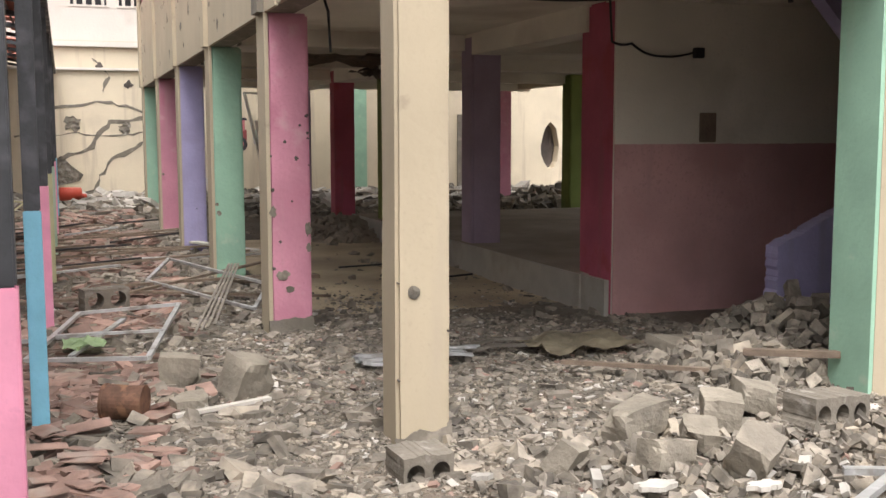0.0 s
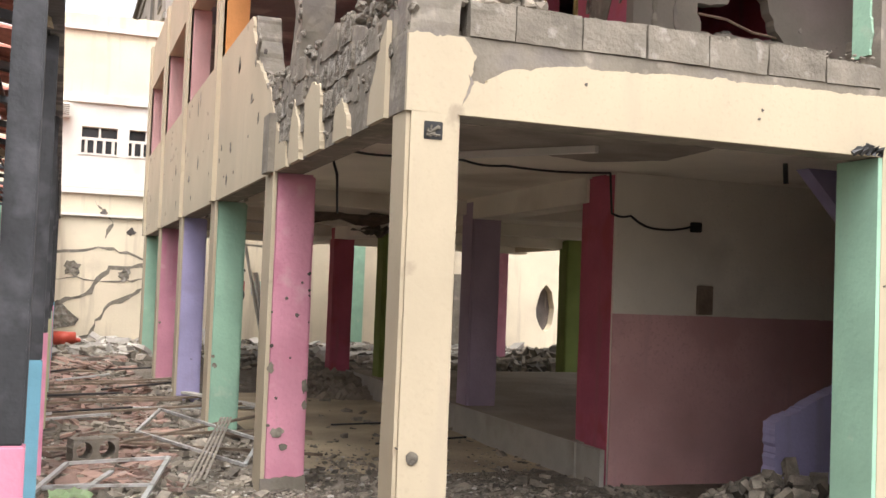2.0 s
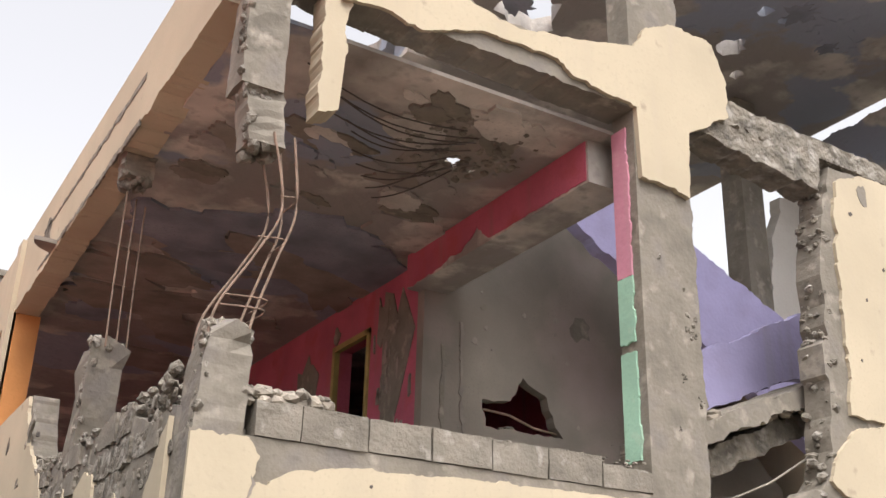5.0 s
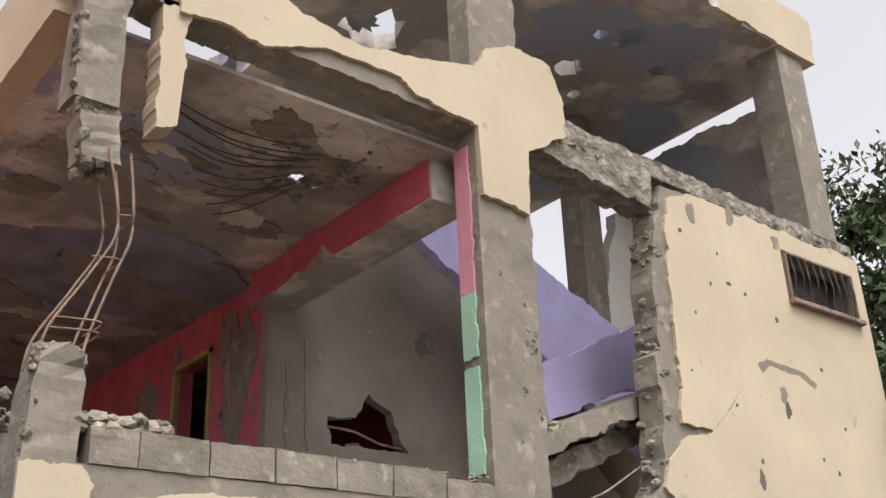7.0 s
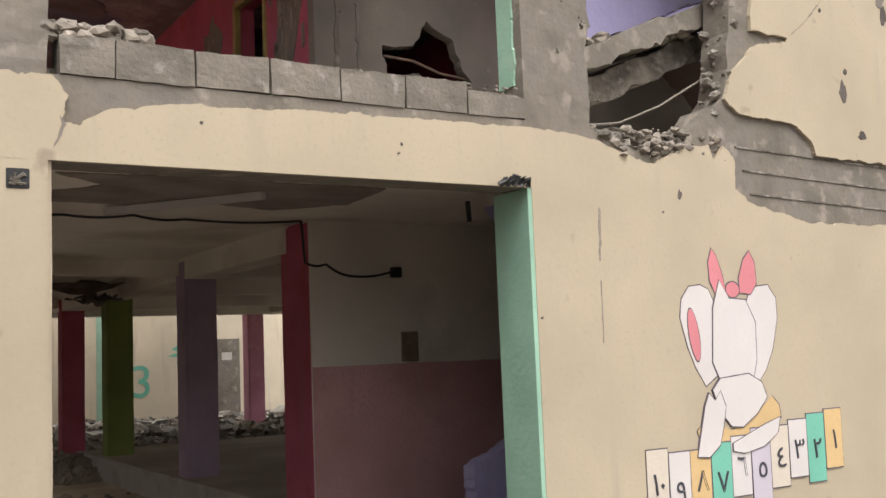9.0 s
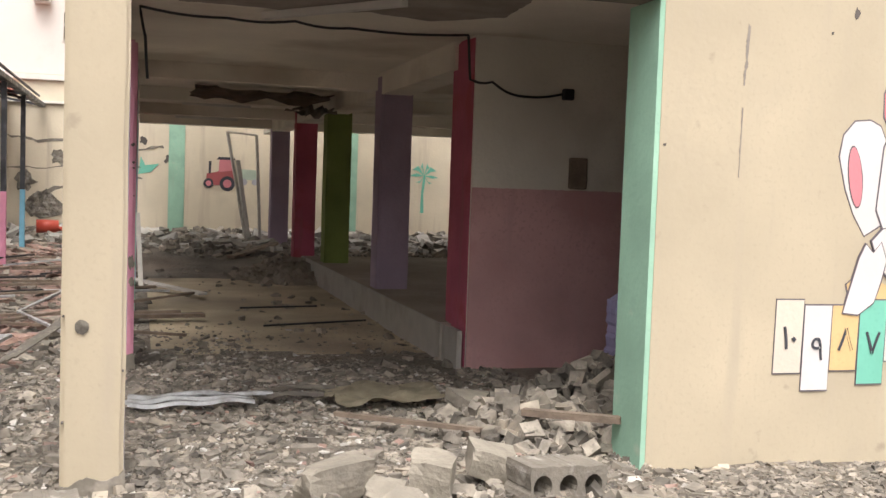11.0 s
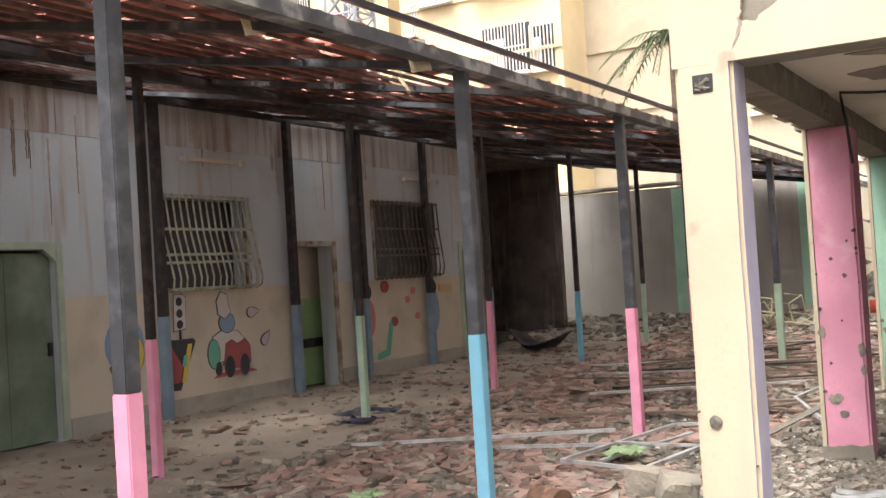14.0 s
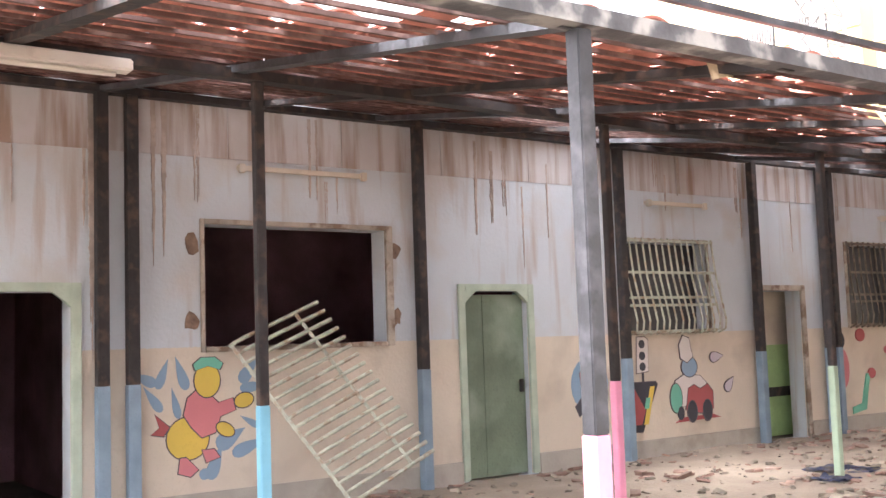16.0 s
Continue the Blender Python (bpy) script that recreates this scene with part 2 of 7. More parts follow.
def mesh_ob(name, bm, mat, smooth=False):
    me = bpy.data.meshes.new(name)
    bm.normal_update()
    bm.to_mesh(me)
    bm.free()
    for q in (mat if isinstance(mat, (list, tuple)) else [mat]):
        me.materials.append(q)
    if smooth:
        for f in me.polygons:
            f.use_smooth = True
    return new(name, me)


def part(name, bm, mat, parent, label="", smooth=False):
    ob = mesh_ob(name, bm, mat, smooth)
    ob.parent = parent
    if parent is not None:
        ob.matrix_parent_inverse = parent.matrix_basis.inverted()
    if label:
        ob["label"] = label
    return ob


def thing(name, label, category, at=(0, 0, 0), group="", kind=""):
    ob = new(name)
    ob.location = at
    ob.empty_display_size = 0.1
    return tagged(ob, label, category, group, kind)


def box(bm, x0, x1, y0, y1, z0, z1, mi=0, bevel=0.0, rot=None, jitter=0.0):
    r = bmesh.ops.create_cube(bm, size=1)
    vs = r["verts"]
    for v in vs:
        v.co = Vector((x0 + (v.co.x + 0.5) * (x1 - x0), y0 + (v.co.y + 0.5) * (y1 - y0), z0 + (v.co.z + 0.5) * (z1 - z0)))
        if jitter:
            v.co += Vector([rnd.uniform(-jitter, jitter) for _ in range(3)])
    if bevel:
        es = list({e for v in vs for e in v.link_edges})
        vs = list({v for f in bmesh.ops.bevel(bm, geom=es, offset=bevel, segments=2, affect="EDGES")["faces"] for v in f.verts} | {v for v in vs if v.is_valid})
    if rot is not None:
        bmesh.ops.transform(bm, matrix=rot, verts=vs)
    if mi:
        for f in {f for v in vs for f in v.link_faces}:
            f.material_index = mi
    return vs


def bar(bm, a, b, w, h=None):
    """A square bar from a to b."""
    a, b = Vector(a), Vector(b)
    d = b - a
    q = d.to_track_quat("Z", "Y").to_matrix().to_4x4()
    vs = bmesh.ops.create_cube(bm, size=1)["verts"]
    for v in vs:
        v.co = Vector((v.co.x * w, v.co.y * (h or w), (v.co.z + 0.5) * d.length))
    bmesh.ops.transform(bm, matrix=Matrix.Translation(a) @ q, verts=vs)
    return vs


def tube(bm, pts, r, sides=6):
    pts = [Vector(p) for p in pts]
    rings = []
    for i, p in enumerate(pts):
        d = (pts[min(i + 1, len(pts) - 1)] - pts[max(i - 1, 0)]).normalized()
        q = d.to_track_quat("Z", "Y")
        rings.append([bm.verts.new(p + q @ Vector((r * math.cos(k * math.tau / sides), r * math.sin(k * math.tau / sides), 0))) for k in range(sides)])
    for a, b in zip(rings, rings[1:]):
        for k in range(sides):
            bm.faces.new((a[k], a[(k + 1) % sides], b[(k + 1) % sides], b[k]))
    bm.faces.new(rings[0][::-1])
    bm.faces.new(rings[-1])


def rough_outline(pts):
    """pts: (u, v) or (u, v, amp): the edge that starts there is broken up with that unevenness."""
    out = []
    for i, p in enumerate(pts):
        q = pts[(i + 1) % len(pts)]
        out.append(Vector((p[0], p[1])))
        amp = p[2] if len(p) > 2 else 0
        if amp:
            d = Vector((q[0] - p[0], q[1] - p[1]))
            nor = Vector((-d.y, d.x)).normalized()
            seed, along = rnd.uniform(0, 99), amp * rnd.uniform(0.6, 2.0)
            while along < d.length - amp:
                u = along / d.length
                off = 1.5 * amp * noise.noise(Vector((along / (amp * 9), seed, 0))) + 0.9 * amp * noise.noise(Vector((along / (amp * 2.2), seed, 5))) + rnd.uniform(-0.3, 0.3) * amp
                out.append(Vector((p[0], p[1])) + d * u + nor * off * min(1.0, 6 * u, 6 * (1 - u)))
                along += amp * rnd.choice((0.5, 0.9, 1.4, 2.6))
    return out


def prism(bm, plane, outline, d0, d1, holes=(), mi=0, side_mi=None):
    """A sheet with the outline (u, v), along plane x (u = y), y (u = x) or z (u = x, v = y), from d0 to d1."""
    loops = [rough_outline(outline)] + [rough_outline(h) for h in holes]

    def place(p, d):
        return (d, p.x, p.y) if plane == "x" else (p.x, d, p.y) if plane == "y" else (p.x, p.y, d)

    flat = [p for lp in loops for p in lp]
    tris = tessellate_polygon([[Vector((p.x, p.y, 0)) for p in lp] for lp in loops])
    a = [bm.verts.new(place(p, d0)) for p in flat]
    b = [bm.verts.new(place(p, d1)) for p in flat]
    made = []
    for t in tris:
        for side, order in ((a, t), (b, t[::-1])):
            try:
                made.append(bm.faces.new([side[k] for k in order]))
            except ValueError:
                pass
    for f in made:
        f.material_index = mi
    base = 0
    for lp in loops:
        for k in range(len(lp)):
            i, j = base + k, base + (k + 1) % len(lp)
            try:
                f = bm.faces.new((a[i], a[j], b[j], b[i]))
                f.material_index = mi if side_mi is None else side_mi
            except ValueError:
                pass
        base += len(lp)
    bmesh.ops.recalc_face_normals(bm, faces=bm.faces)


def wall_piece(name, plane, outline, d0, d1, mat, parent=None, holes=(), label="", category="wall", side_mi=None):
    bm = bmesh.new()
    prism(bm, plane, outline, d0, d1, holes, 0, side_mi)
    if parent is None:
        return tagged(mesh_ob(name, bm, mat), label, category, kind="structure")
    return part(name, bm, mat, parent, label)


def blob_ring(cx, cy, r, n=9, wob=0.35):
    return [(cx + r * rnd.uniform(1 - wob, 1 + wob) * math.cos(k * math.tau / n), cy + r * rnd.uniform(1 - wob, 1 + wob) * math.sin(k * math.tau / n)) for k in range(n)]

# ---- ground ----
def ground_height(x, y):
    h = 0.05 * noise.noise(Vector((x * 0.9, y * 0.9, 0.3))) + 0.025 * noise.noise(Vector((x * 3.1, y * 3.1, 7.0)))
    h += 0.3 * max(0.0, min(1.0, (y - 13) / 6)) * max(0, min(1, (24 - y) / 3))
    inside = x > 0.3 and 0.8 < y < 12
    return h * (0.35 if inside else 1.0)


def build_ground():
    nx, ny = 150, 190
    xs = np.linspace(-14, 16, nx)
    ys = np.linspace(-9, 26, ny)
    xs = np.concatenate([[-900, -200, -60, -25], xs, [25, 60, 200, 900]])
    ys = np.concatenate([[-900, -200, -60, -20], ys, [35, 60, 200, 900]])
    verts = [(x, y, ground_height(x, y) if abs(x) < 30 and abs(y) < 40 else 0.0) for y in ys for x in xs]
    w = len(xs)
    faces = [(j * w + i, j * w + i + 1, (j + 1) * w + i + 1, (j + 1) * w + i) for j in range(len(ys) - 1) for i in range(w - 1)]
    me = bpy.data.meshes.new("ground")
    me.from_pydata(verts, [], faces)
    me.materials.append(M_ground)
    me.materials.append(M_sand)
    me.materials.append(M_earth)
    for f in me.polygons:
        c = f.center
        f.use_smooth = True
        f.material_index = 1 if 0.4 < c.x < 2.9 and 4.3 + 0.9 * noise.noise(Vector((c.x * 1.7, c.y * 0.8, 4))) < c.y < 11 else 2 if c.x < -4.2 + 0.4 * math.sin(c.y * 2) and -8.4 < c.x else 0
    return tagged(new("ground", me), "dusty courtyard ground strewn with rubble", "ground", kind="structure")


build_ground()

# ---- main building ----
S = 3.3  # bay of the colonnade
TOPZ = 2.53


def column(name, x, y, w, d, z0, z1, mat, label, street=None, chips=0):
    """A painted square column with worn edges; street: plaster colour of the face to the courtyard."""
    t = thing(name, label, "column", (x, y, z0))
    bm = bmesh.new()
    box(bm, x, x + w, y, y + d, z0, z1, bevel=0.02)
    bmesh.ops.subdivide_edges(bm, edges=[e for e in bm.edges if abs(e.verts[0].co.z - e.verts[1].co.z) > 0.5], cuts=14)
    for v in bm.verts:
        v.co.x += 0.006 * noise.noise(v.co * 2.3)
        v.co.y += 0.006 * noise.noise(v.co * 2.3 + Vector((5, 0, 0)))
    part("shaft", bm, mat, t)
    if street:
        bm = bmesh.new()
        prism(bm, "x", [(y - 0.005, z0, 0), (y + d, z0), (y + d, z1, 0), (y - 0.005, z1)], x - 0.02, x + 0.012)
        part("plaster_face", bm, street, t, "cream plaster face")
    # the small chips carry the shade of a gouge as near-black colour
    for k in range((chips + 1) // 2):
        cz, r = z0 + rnd.uniform(0.12, 0.8) * (z1 - z0), rnd.choice((0.006, 0.008, 0.01, 0.014, 0.02, 0.03) if street else (0.005, 0.007, 0.01))
        edge = rnd.choice((1.5 * r + 0.004, w - 1.5 * r - 0.004, rnd.uniform(0.06, w - 0.06)))
        bm = bmesh.new()
        prism(bm, "y", blob_ring(x + edge, cz, r, 9, 0.4), y - 0.01, y + 0.02)
        part("chip", bm, M_rough if r > 0.015 else M_soot_shade, t, "broken plaster chip")
    return t


# corner column with its junction box and shell hole
cc = column("corner_column", 0.04, 0.003, 0.287, 0.26, -0.05, TOPZ + 0.05, [M_cream, M_palelilac], "cream plastered corner column with lilac inner face", None, 5)
for f in [c for c in cc.children if c.name.startswith("shaft")][0].data.polygons:
    if f.normal.x > 0.8:
        f.material_index = 1
bm = bmesh.new()
prism(bm, "y", blob_ring(0.131, 0.793, 0.033, 14, 0.12), -0.004, 0.02)
part("shell_hole", bm, M_rough, cc, "round shallow shell hole")
bm = bmesh.new()
box(bm, 0.128, 0.228, -0.004, 0.02, 2.392, 2.484, bevel=0.003)
jb = part("junction_box", bm, M_black, cc, "empty black junction box")
bm = bmesh.new()
for k in range(7):
    tube(bm, [(0.14 + 0.076 * rnd.random(), -0.008, 2.402 + 0.07 * rnd.random()) for _ in range(3)], 0.006, 5)
part("torn_wires", bm, M_conc, jb)
bm = bmesh.new()
prism(bm, "y", [(0.036, -0.05), (0.34, -0.05), (0.332, 0.12, 0.02), (0.25, 0.07, 0.02), (0.16, 0.09, 0.015), (0.038, 0.05, 0.01)], -0.004, 0.02)
part("bare_foot", bm, M_conc, cc, "bare concrete foot")

# outer colonnade
ROW = [(1, M_pink, "pink painted column pitted by shrapnel", 14), (2, M_green, "mint green painted column", 3), (3, M_purple, "lilac painted column", 1),
       (4, M_pink, "pink painted column", 1), (5, M_green, "mint green painted column", 0)]
for k, mat, label, chips in ROW:
    c = column("column", 0.02, k * S, 0.33, 0.33, -0.05, TOPZ, mat, label, M_cream, chips)
    c["group"] = "outer colonnade"
bm = bmesh.new()
prism(bm, "y", [(0.0, -0.05), (0.37, -0.05), (0.36, 0.13, 0.02), (0.0, 0.11)], S - 0.012, S + 0.02)
part("bare_foot", bm, M_conc, bpy.data.objects["column"], "bare concrete foot")

# the smallest pits are near-black discs, their inner shade painted on
for (cx, cz, r, sq) in ((0.12, 0.47, 0.05, 0.75), (0.17, 0.355, 0.036, 0.7), (0.325, 0.84, 0.024, 2.2), (0.33, 0.68, 0.02, 1.8), (0.045, 0.98, 0.026, 1.6), (0.15, 1.53, 0.014, 1), (0.24, 1.4, 0.017, 1), (0.1, 0.74, 0.011, 1), (0.27, 1.66, 0.01, 1), (0.2, 1.06, 0.009, 1)):
    bm = bmesh.new()
    prism(bm, "y", [(p[0], cz + (p[1] - cz) * sq) for p in blob_ring(cx, cz, r, 14, 0.3)], S - 0.006, S + 0.02)
    part("chip", bm, M_conc if r > 0.018 else M_soot_shade, bpy.data.objects["column"], "broken plaster chip")

# inner row on the platform
INNER = [(6.4, 2.95, M_mauve, "dull mauve painted column", 0.3), (10.1, 2.99, M_olive, "leaf green painted column", 0.3), (12.95, 2.95, M_red, "crimson painted column", 0.0), (16.4, 2.95, M_mauve, "mauve painted column", 0.0)]
for y, x, mat, label, z0 in INNER:
    c = column("column", x, y, 0.36, 0.36, z0, 2.72, mat, label)
    c["group"] = "inner colonnade"
for y, mat, label in ((13.0, M_olive, "green painted column beyond the hall"), (16.6, M_pink, "pink painted column beyond the hall")):
    c = column("column", 7.52, y, 0.36, 0.36, 0.0, 2.72, mat, label)
    c["group"] = "far colonnade"

# platform behind the inner row
wall_piece("platform", "z", [(2.88, 3.55, 0.02), (9.2, 3.55), (9.2, 11.6), (2.88, 11.6, 0.0)], -0.05, 0.32, M_platform, label="raised concrete platform floor with dusty top", category="platform")

bm = bmesh.new()
box(bm, 2.9, 2.945, 3.11, 3.6, -0.05, 0.318)
part("step_edge", bm, M_platform, bpy.data.objects["platform"])
bm = bmesh.new()
prism(bm, "z", [(2.9, 3.65), (7.9, 3.65), (7.9, 11.5), (2.9, 11.5)], 0.321, 0.326)
part("dust_cover", bm, M_earth, bpy.data.objects["platform"], "sandy dust lying on the platform")

# stair hall wall: cream over pink dado
wf = wall_piece("wall_stair", "y", [(2.985, -0.05), (8.0, -0.05), (8.0, 2.738), (2.985, 2.738)], 3.12, 3.3, M_cream_in, label="stair hall wall, cream over a dull pink dado")
wall_piece("dado", "y", [(2.985, -0.05), (8.0, -0.05), (8.0, 1.5, 0.004), (2.985, 1.5)], 3.112, 3.12, M_pinkwall, wf, label="dull pink painted dado")
column("column", 2.978, 3.127, 0.36, 0.62, -0.05, 2.738, M_red, "crimson column at the end of the stair wall")
bm = bmesh.new()
box(bm, 3.83, 3.99, 3.085, 3.12, 1.515, 1.775, bevel=0.006)
t = tagged(mesh_ob("wall_box", bm, M_wood), "dark brown meter box hung on the stair wall", "box")
bm = bmesh.new()
box(bm, 3.74, 3.83, 3.05, 3.115, 2.25, 2.34, bevel=0.006)
t = tagged(mesh_ob("wall_switch", bm, M_black), "black switch box on the stair wall", "switch")

# ceiling of the ground floor with beams
bm = bmesh.new()
prism(bm, "z", [(0.1, 0.1), (9.3, 0.1), (9.3, 16.9), (0.1, 16.9)], 2.74, 2.9)
for y in [k * S for k in range(2, 6)]:
    box(bm, 0.36, 8.3, y + 0.03, y + 0.33, 2.56, 2.745)
box(bm, 2.95, 3.28, 3.6, 18.0, 2.5, 2.743)
tagged(mesh_ob("ceiling", bm, M_floorceil), "pale stained ground floor ceiling with beams", "ceiling", kind="structure")
for outl in ([(0.62, 1.45, 0.02), (1.4, 1.38, 0.03), (2.82, 1.42, 0.03), (2.9, 2.2, 0.04), (2.45, 2.62, 0.03), (1.95, 2.42, 0.02), (1.5, 2.74, 0.03), (1.2, 2.6, 0.02), (0.62, 2.6, 0.03), (0.52, 2.2, 0.02), (0.86, 2.02, 0.03), (0.98, 1.8, 0.03)],):
    bm = bmesh.new()
    prism(bm, "z", outl, 2.731, 2.739)
    tagged(mesh_ob("trim", bm, M_scar), "dark patch of fallen ceiling plaster", "ceiling patch", kind="structure")

# front wall
fw = wall_piece("wall_front", "y", [(0.03, TOPZ + 0.004), (3.03, TOPZ + 0.004), (3.03, -0.05), (8.2, -0.05), (8.2, 5.85, 0.03), (5.14, 5.86, 0.05), (4.935, 5.145, 0.06), (4.849, 4.426, 0.06), (4.806, 3.791, 0.05),
    (4.762, 3.558, 0.06), (4.601, 3.135, 0.05), (4.331, 2.923, 0.05), (4.008, 2.779, 0.05), (3.67, 2.883, 0.04), (3.5, 2.943), (0.03, 2.943)], 0.03, 0.27, M_conc,
    holes=[[(6.832, 1.93), (7.781, 1.93), (7.781, 2.36), (6.832, 2.36)], [(6.832, 5.145), (7.996, 5.145), (7.996, 5.632), (6.832, 5.632)]], label="shelled front wall of concrete and blocks under cream plaster")
wall_piece("plaster", "y", [(0.03, TOPZ), (3.03, TOPZ), (3.03, -0.05), (8.2, -0.05), (8.2, 5.85, 0.03), (5.474, 5.86, 0.03), (5.172, 5.72, 0.04), (5.064, 5.145, 0.03), (5.043, 4.404, 0.03), (4.989, 3.738, 0.012), (5.366, 3.727, 0.01), (5.345, 3.696, 0.01), (5, 3.621, 0.02),
    (4.762, 3.378, 0.015), (4.687, 3.219, 0.01), (4.827, 3.124, 0.012), (5.334, 3.103, 0.012), (5.539, 2.987, 0.01), (5.582, 2.881, 0.012), (6.714, 2.86, 0.008), (6.67, 2.606, 0.01), (6.509, 2.43, 0.012), (6.282, 2.4, 0.012), (5.442, 2.39, 0.015), (4.881, 2.511, 0.012), (4.73, 2.606, 0.006),
    (4.741, 2.796, 0.008), (4.644, 2.891, 0.006), (4.547, 2.775), (4.504, 2.891, 0.012), (4.245, 2.839, 0.02), (4.008, 2.728, 0.02), (3.8, 2.779, 0.015), (3.57, 2.85, 0.01), (3.3, 2.885, 0.01), (2.6, 2.89, 0.008), (2.16, 2.88, 0.012), (1.63, 2.875, 0.01), (1.2, 2.85, 0.012),
    (0.87, 2.84, 0.012), (0.56, 2.78, 0.012), (0.45, 2.7, 0.012), (0.37, 2.71, 0.01), (0.4, 2.84, 0.01), (0.33, 2.93, 0.02), (0.03, 2.92, 0)], 0.0, 0.03, M_cream, fw,
    holes=[[(6.811, 1.91), (7.802, 1.91), (7.802, 2.38), (6.811, 2.38)], [(6.811, 5.124), (8.018, 5.124), (8.018, 5.653), (6.811, 5.653)]], label="cream plaster coat with broken edges")
# holes under 0.048 are near-black patches: shade painted instead of depth
for (x, z, r, sq) in ((6.444, 4.172, 0.05, 1.3), (6.476, 4.034, 0.035, 2.0), (5.927, 3.389, 0.045, 1.5), (5.97, 3.537, 0.022, 1), (6.11, 3.066, 0.04, 0.8), (6.487, 3.061, 0.018, 1), (7.102, 3.547, 0.016, 1.6), (6.897, 3.653, 0.015, 1), (4.213, 2.541, 0.018, 1.5), (5.495, 5.685, 0.06, 1.5),
                  (6.067, 5.801, 0.07, 1.4), (6.746, 5.716, 0.06, 1.2), (5.787, 5.357, 0.014, 1), (5.301, 5.462, 0.02, 1), (5.625, 5.039, 0.016, 1), (6.11, 5.039, 0.02, 1), (6.541, 4.88, 0.02, 1.4), (5.894, 5.092, 0.03, 0.6), (1.033, 2.762, 0.01, 1), (2.16, 2.73, 0.008, 1), (2.14, 2.68, 0.01, 0.6), (5.355, 4.722, 0.015, 1),
                  (7.134, 4.51, 0.02, 1), (7.35, 3.981, 0.02, 1), (3.06, 1.76, 0.009, 1), (5.194, 4.193, 0.012, 1), (6.811, 3.029, 0.012, 1), (4.062, 2.42, 0.007, 1), (5.733, 3.981, 0.014, 1), (6.703, 3.241, 0.01, 1)):
    bm = bmesh.new()
    prism(bm, "y", [(p[0], z + (p[1] - z) * sq) for p in blob_ring(x, z, r, 11, 0.4)], -0.004, 0.02)
    part("shrapnel_hole", bm, M_soot_shade if r < 0.048 else M_conc, fw, "shrapnel hole through the plaster")
for outl, mt in (([(6.131, 4.404, 0.008), (6.272, 4.468, 0.012), (6.811, 4.436, 0.012), (7.005, 4.351, 0.006), (6.962, 4.299, 0.008), (6.767, 4.389, 0.012), (6.304, 4.42, 0.01), (6.185, 4.33, 0.006)], M_conc),
                 ([(5.84, 4.14, 0.004), (5.582, 3.897, 0.008), (5.377, 3.738, 0.004), (5.56, 3.87, 0.008)], M_scar), ([(3.53, 2.43, 0.004), (3.545, 2.42), (3.535, 2.25, 0.006), (3.525, 2.1), (3.515, 2.1, 0.006)], M_scar),
                 ([(3.515, 1.98, 0.003), (3.523, 1.98), (3.516, 1.6, 0.004), (3.512, 1.6, 0.003)], M_scar), ([(0.36, 2.74, 0.004), (0.39, 2.7, 0.004), (0.33, 2.58, 0.004), (0.37, 2.7)], M_scar)):
    bm = bmesh.new()
    prism(bm, "y", outl, -0.003, 0.01)
    part("crack", bm, mt, fw, "chipped crack in the plaster")
# green reveal of the entrance
bm = bmesh.new()
box(bm, 3.0, 3.03, 0.004, 0.36, -0.05, TOPZ - 0.002)
part("reveal", bm, M_green, fw, "mint green painted reveal")
bm = bmesh.new()
for k in range(5):
    tube(bm, [(2.78 + 0.05 * k, -0.03, 2.53), (2.8 + 0.04 * k + 0.02, -0.05, 2.56 + 0.02 * rnd.random()), (2.83 + 0.03 * k, -0.02, 2.55 + 0.04 * rnd.random())], 0.02, 6)
part("bent_bracket", bm, M_black, fw, "bent dark metal bracket")
# wire exposed rows of the patch
for k in range(3):
    bm = bmesh.new()
    prism(bm, "y", [(4.78 + 0.06 * k, 2.905 - 0.16 * k, 0.004), (6.6 - 0.06 * k, 2.84 - 0.16 * k), (6.6 - 0.06 * k, 2.828 - 0.16 * k, 0.004), (4.78 + 0.06 * k, 2.893 - 0.16 * k)], 0.022, 0.034)
    part("mortar_joint", bm, M_rough, fw)


def small_window(x0, x1, z0, z1, label, grille):
    t = tagged(thing("window_1", label, "window", (x0, 0, z0)), kind="structure")
    for nm, b in (("frame", (x0, x1, z0, z0 + 0.026)), ("frame", (x0, x1, z1 - 0.026, z1)), ("frame", (x0, x0 + 0.026, z0 + 0.026, z1 - 0.026)), ("frame", (x1 - 0.026, x1, z0 + 0.026, z1 - 0.026))):
        bm = bmesh.new()
        box(bm, b[0], b[1], -0.03, 0.08, b[2], b[3], bevel=0.005)
        part(nm, bm, M_wood, t)
    bm = bmesh.new()
    box(bm, x0 - 0.026, x1 + 0.026, -0.07, 0.05, z0 - 0.05, z0 - 0.003, bevel=0.006)
    part("sill", bm, M_rust if grille else M_rough, t)
    if grille:
        for k in range(9):
            x = x0 + 0.08 + k * (x1 - x0 - 0.16) / 8
            bm = bmesh.new()
            tube(bm, [(x, -0.02, z0), (x + rnd.uniform(-0.02, 0.02), -0.05, (z0 + z1) / 2), (x, -0.02, z1)], 0.009, 6)
            part("bar", bm, M_burnt, t)
    # opaque near-black sheet set back in the opening
    bm = bmesh.new()
    box(bm, x0, x1, 0.2, 0.215, z0, z1)
    part("pane", bm, M_burnt, t, "near-black opaque pane")


small_window(6.832, 7.781, 1.93, 2.36, "small dark window with a wooden frame", False)
small_window(6.832, 7.996, 5.145, 5.632, "small window behind a bent iron grille", True)

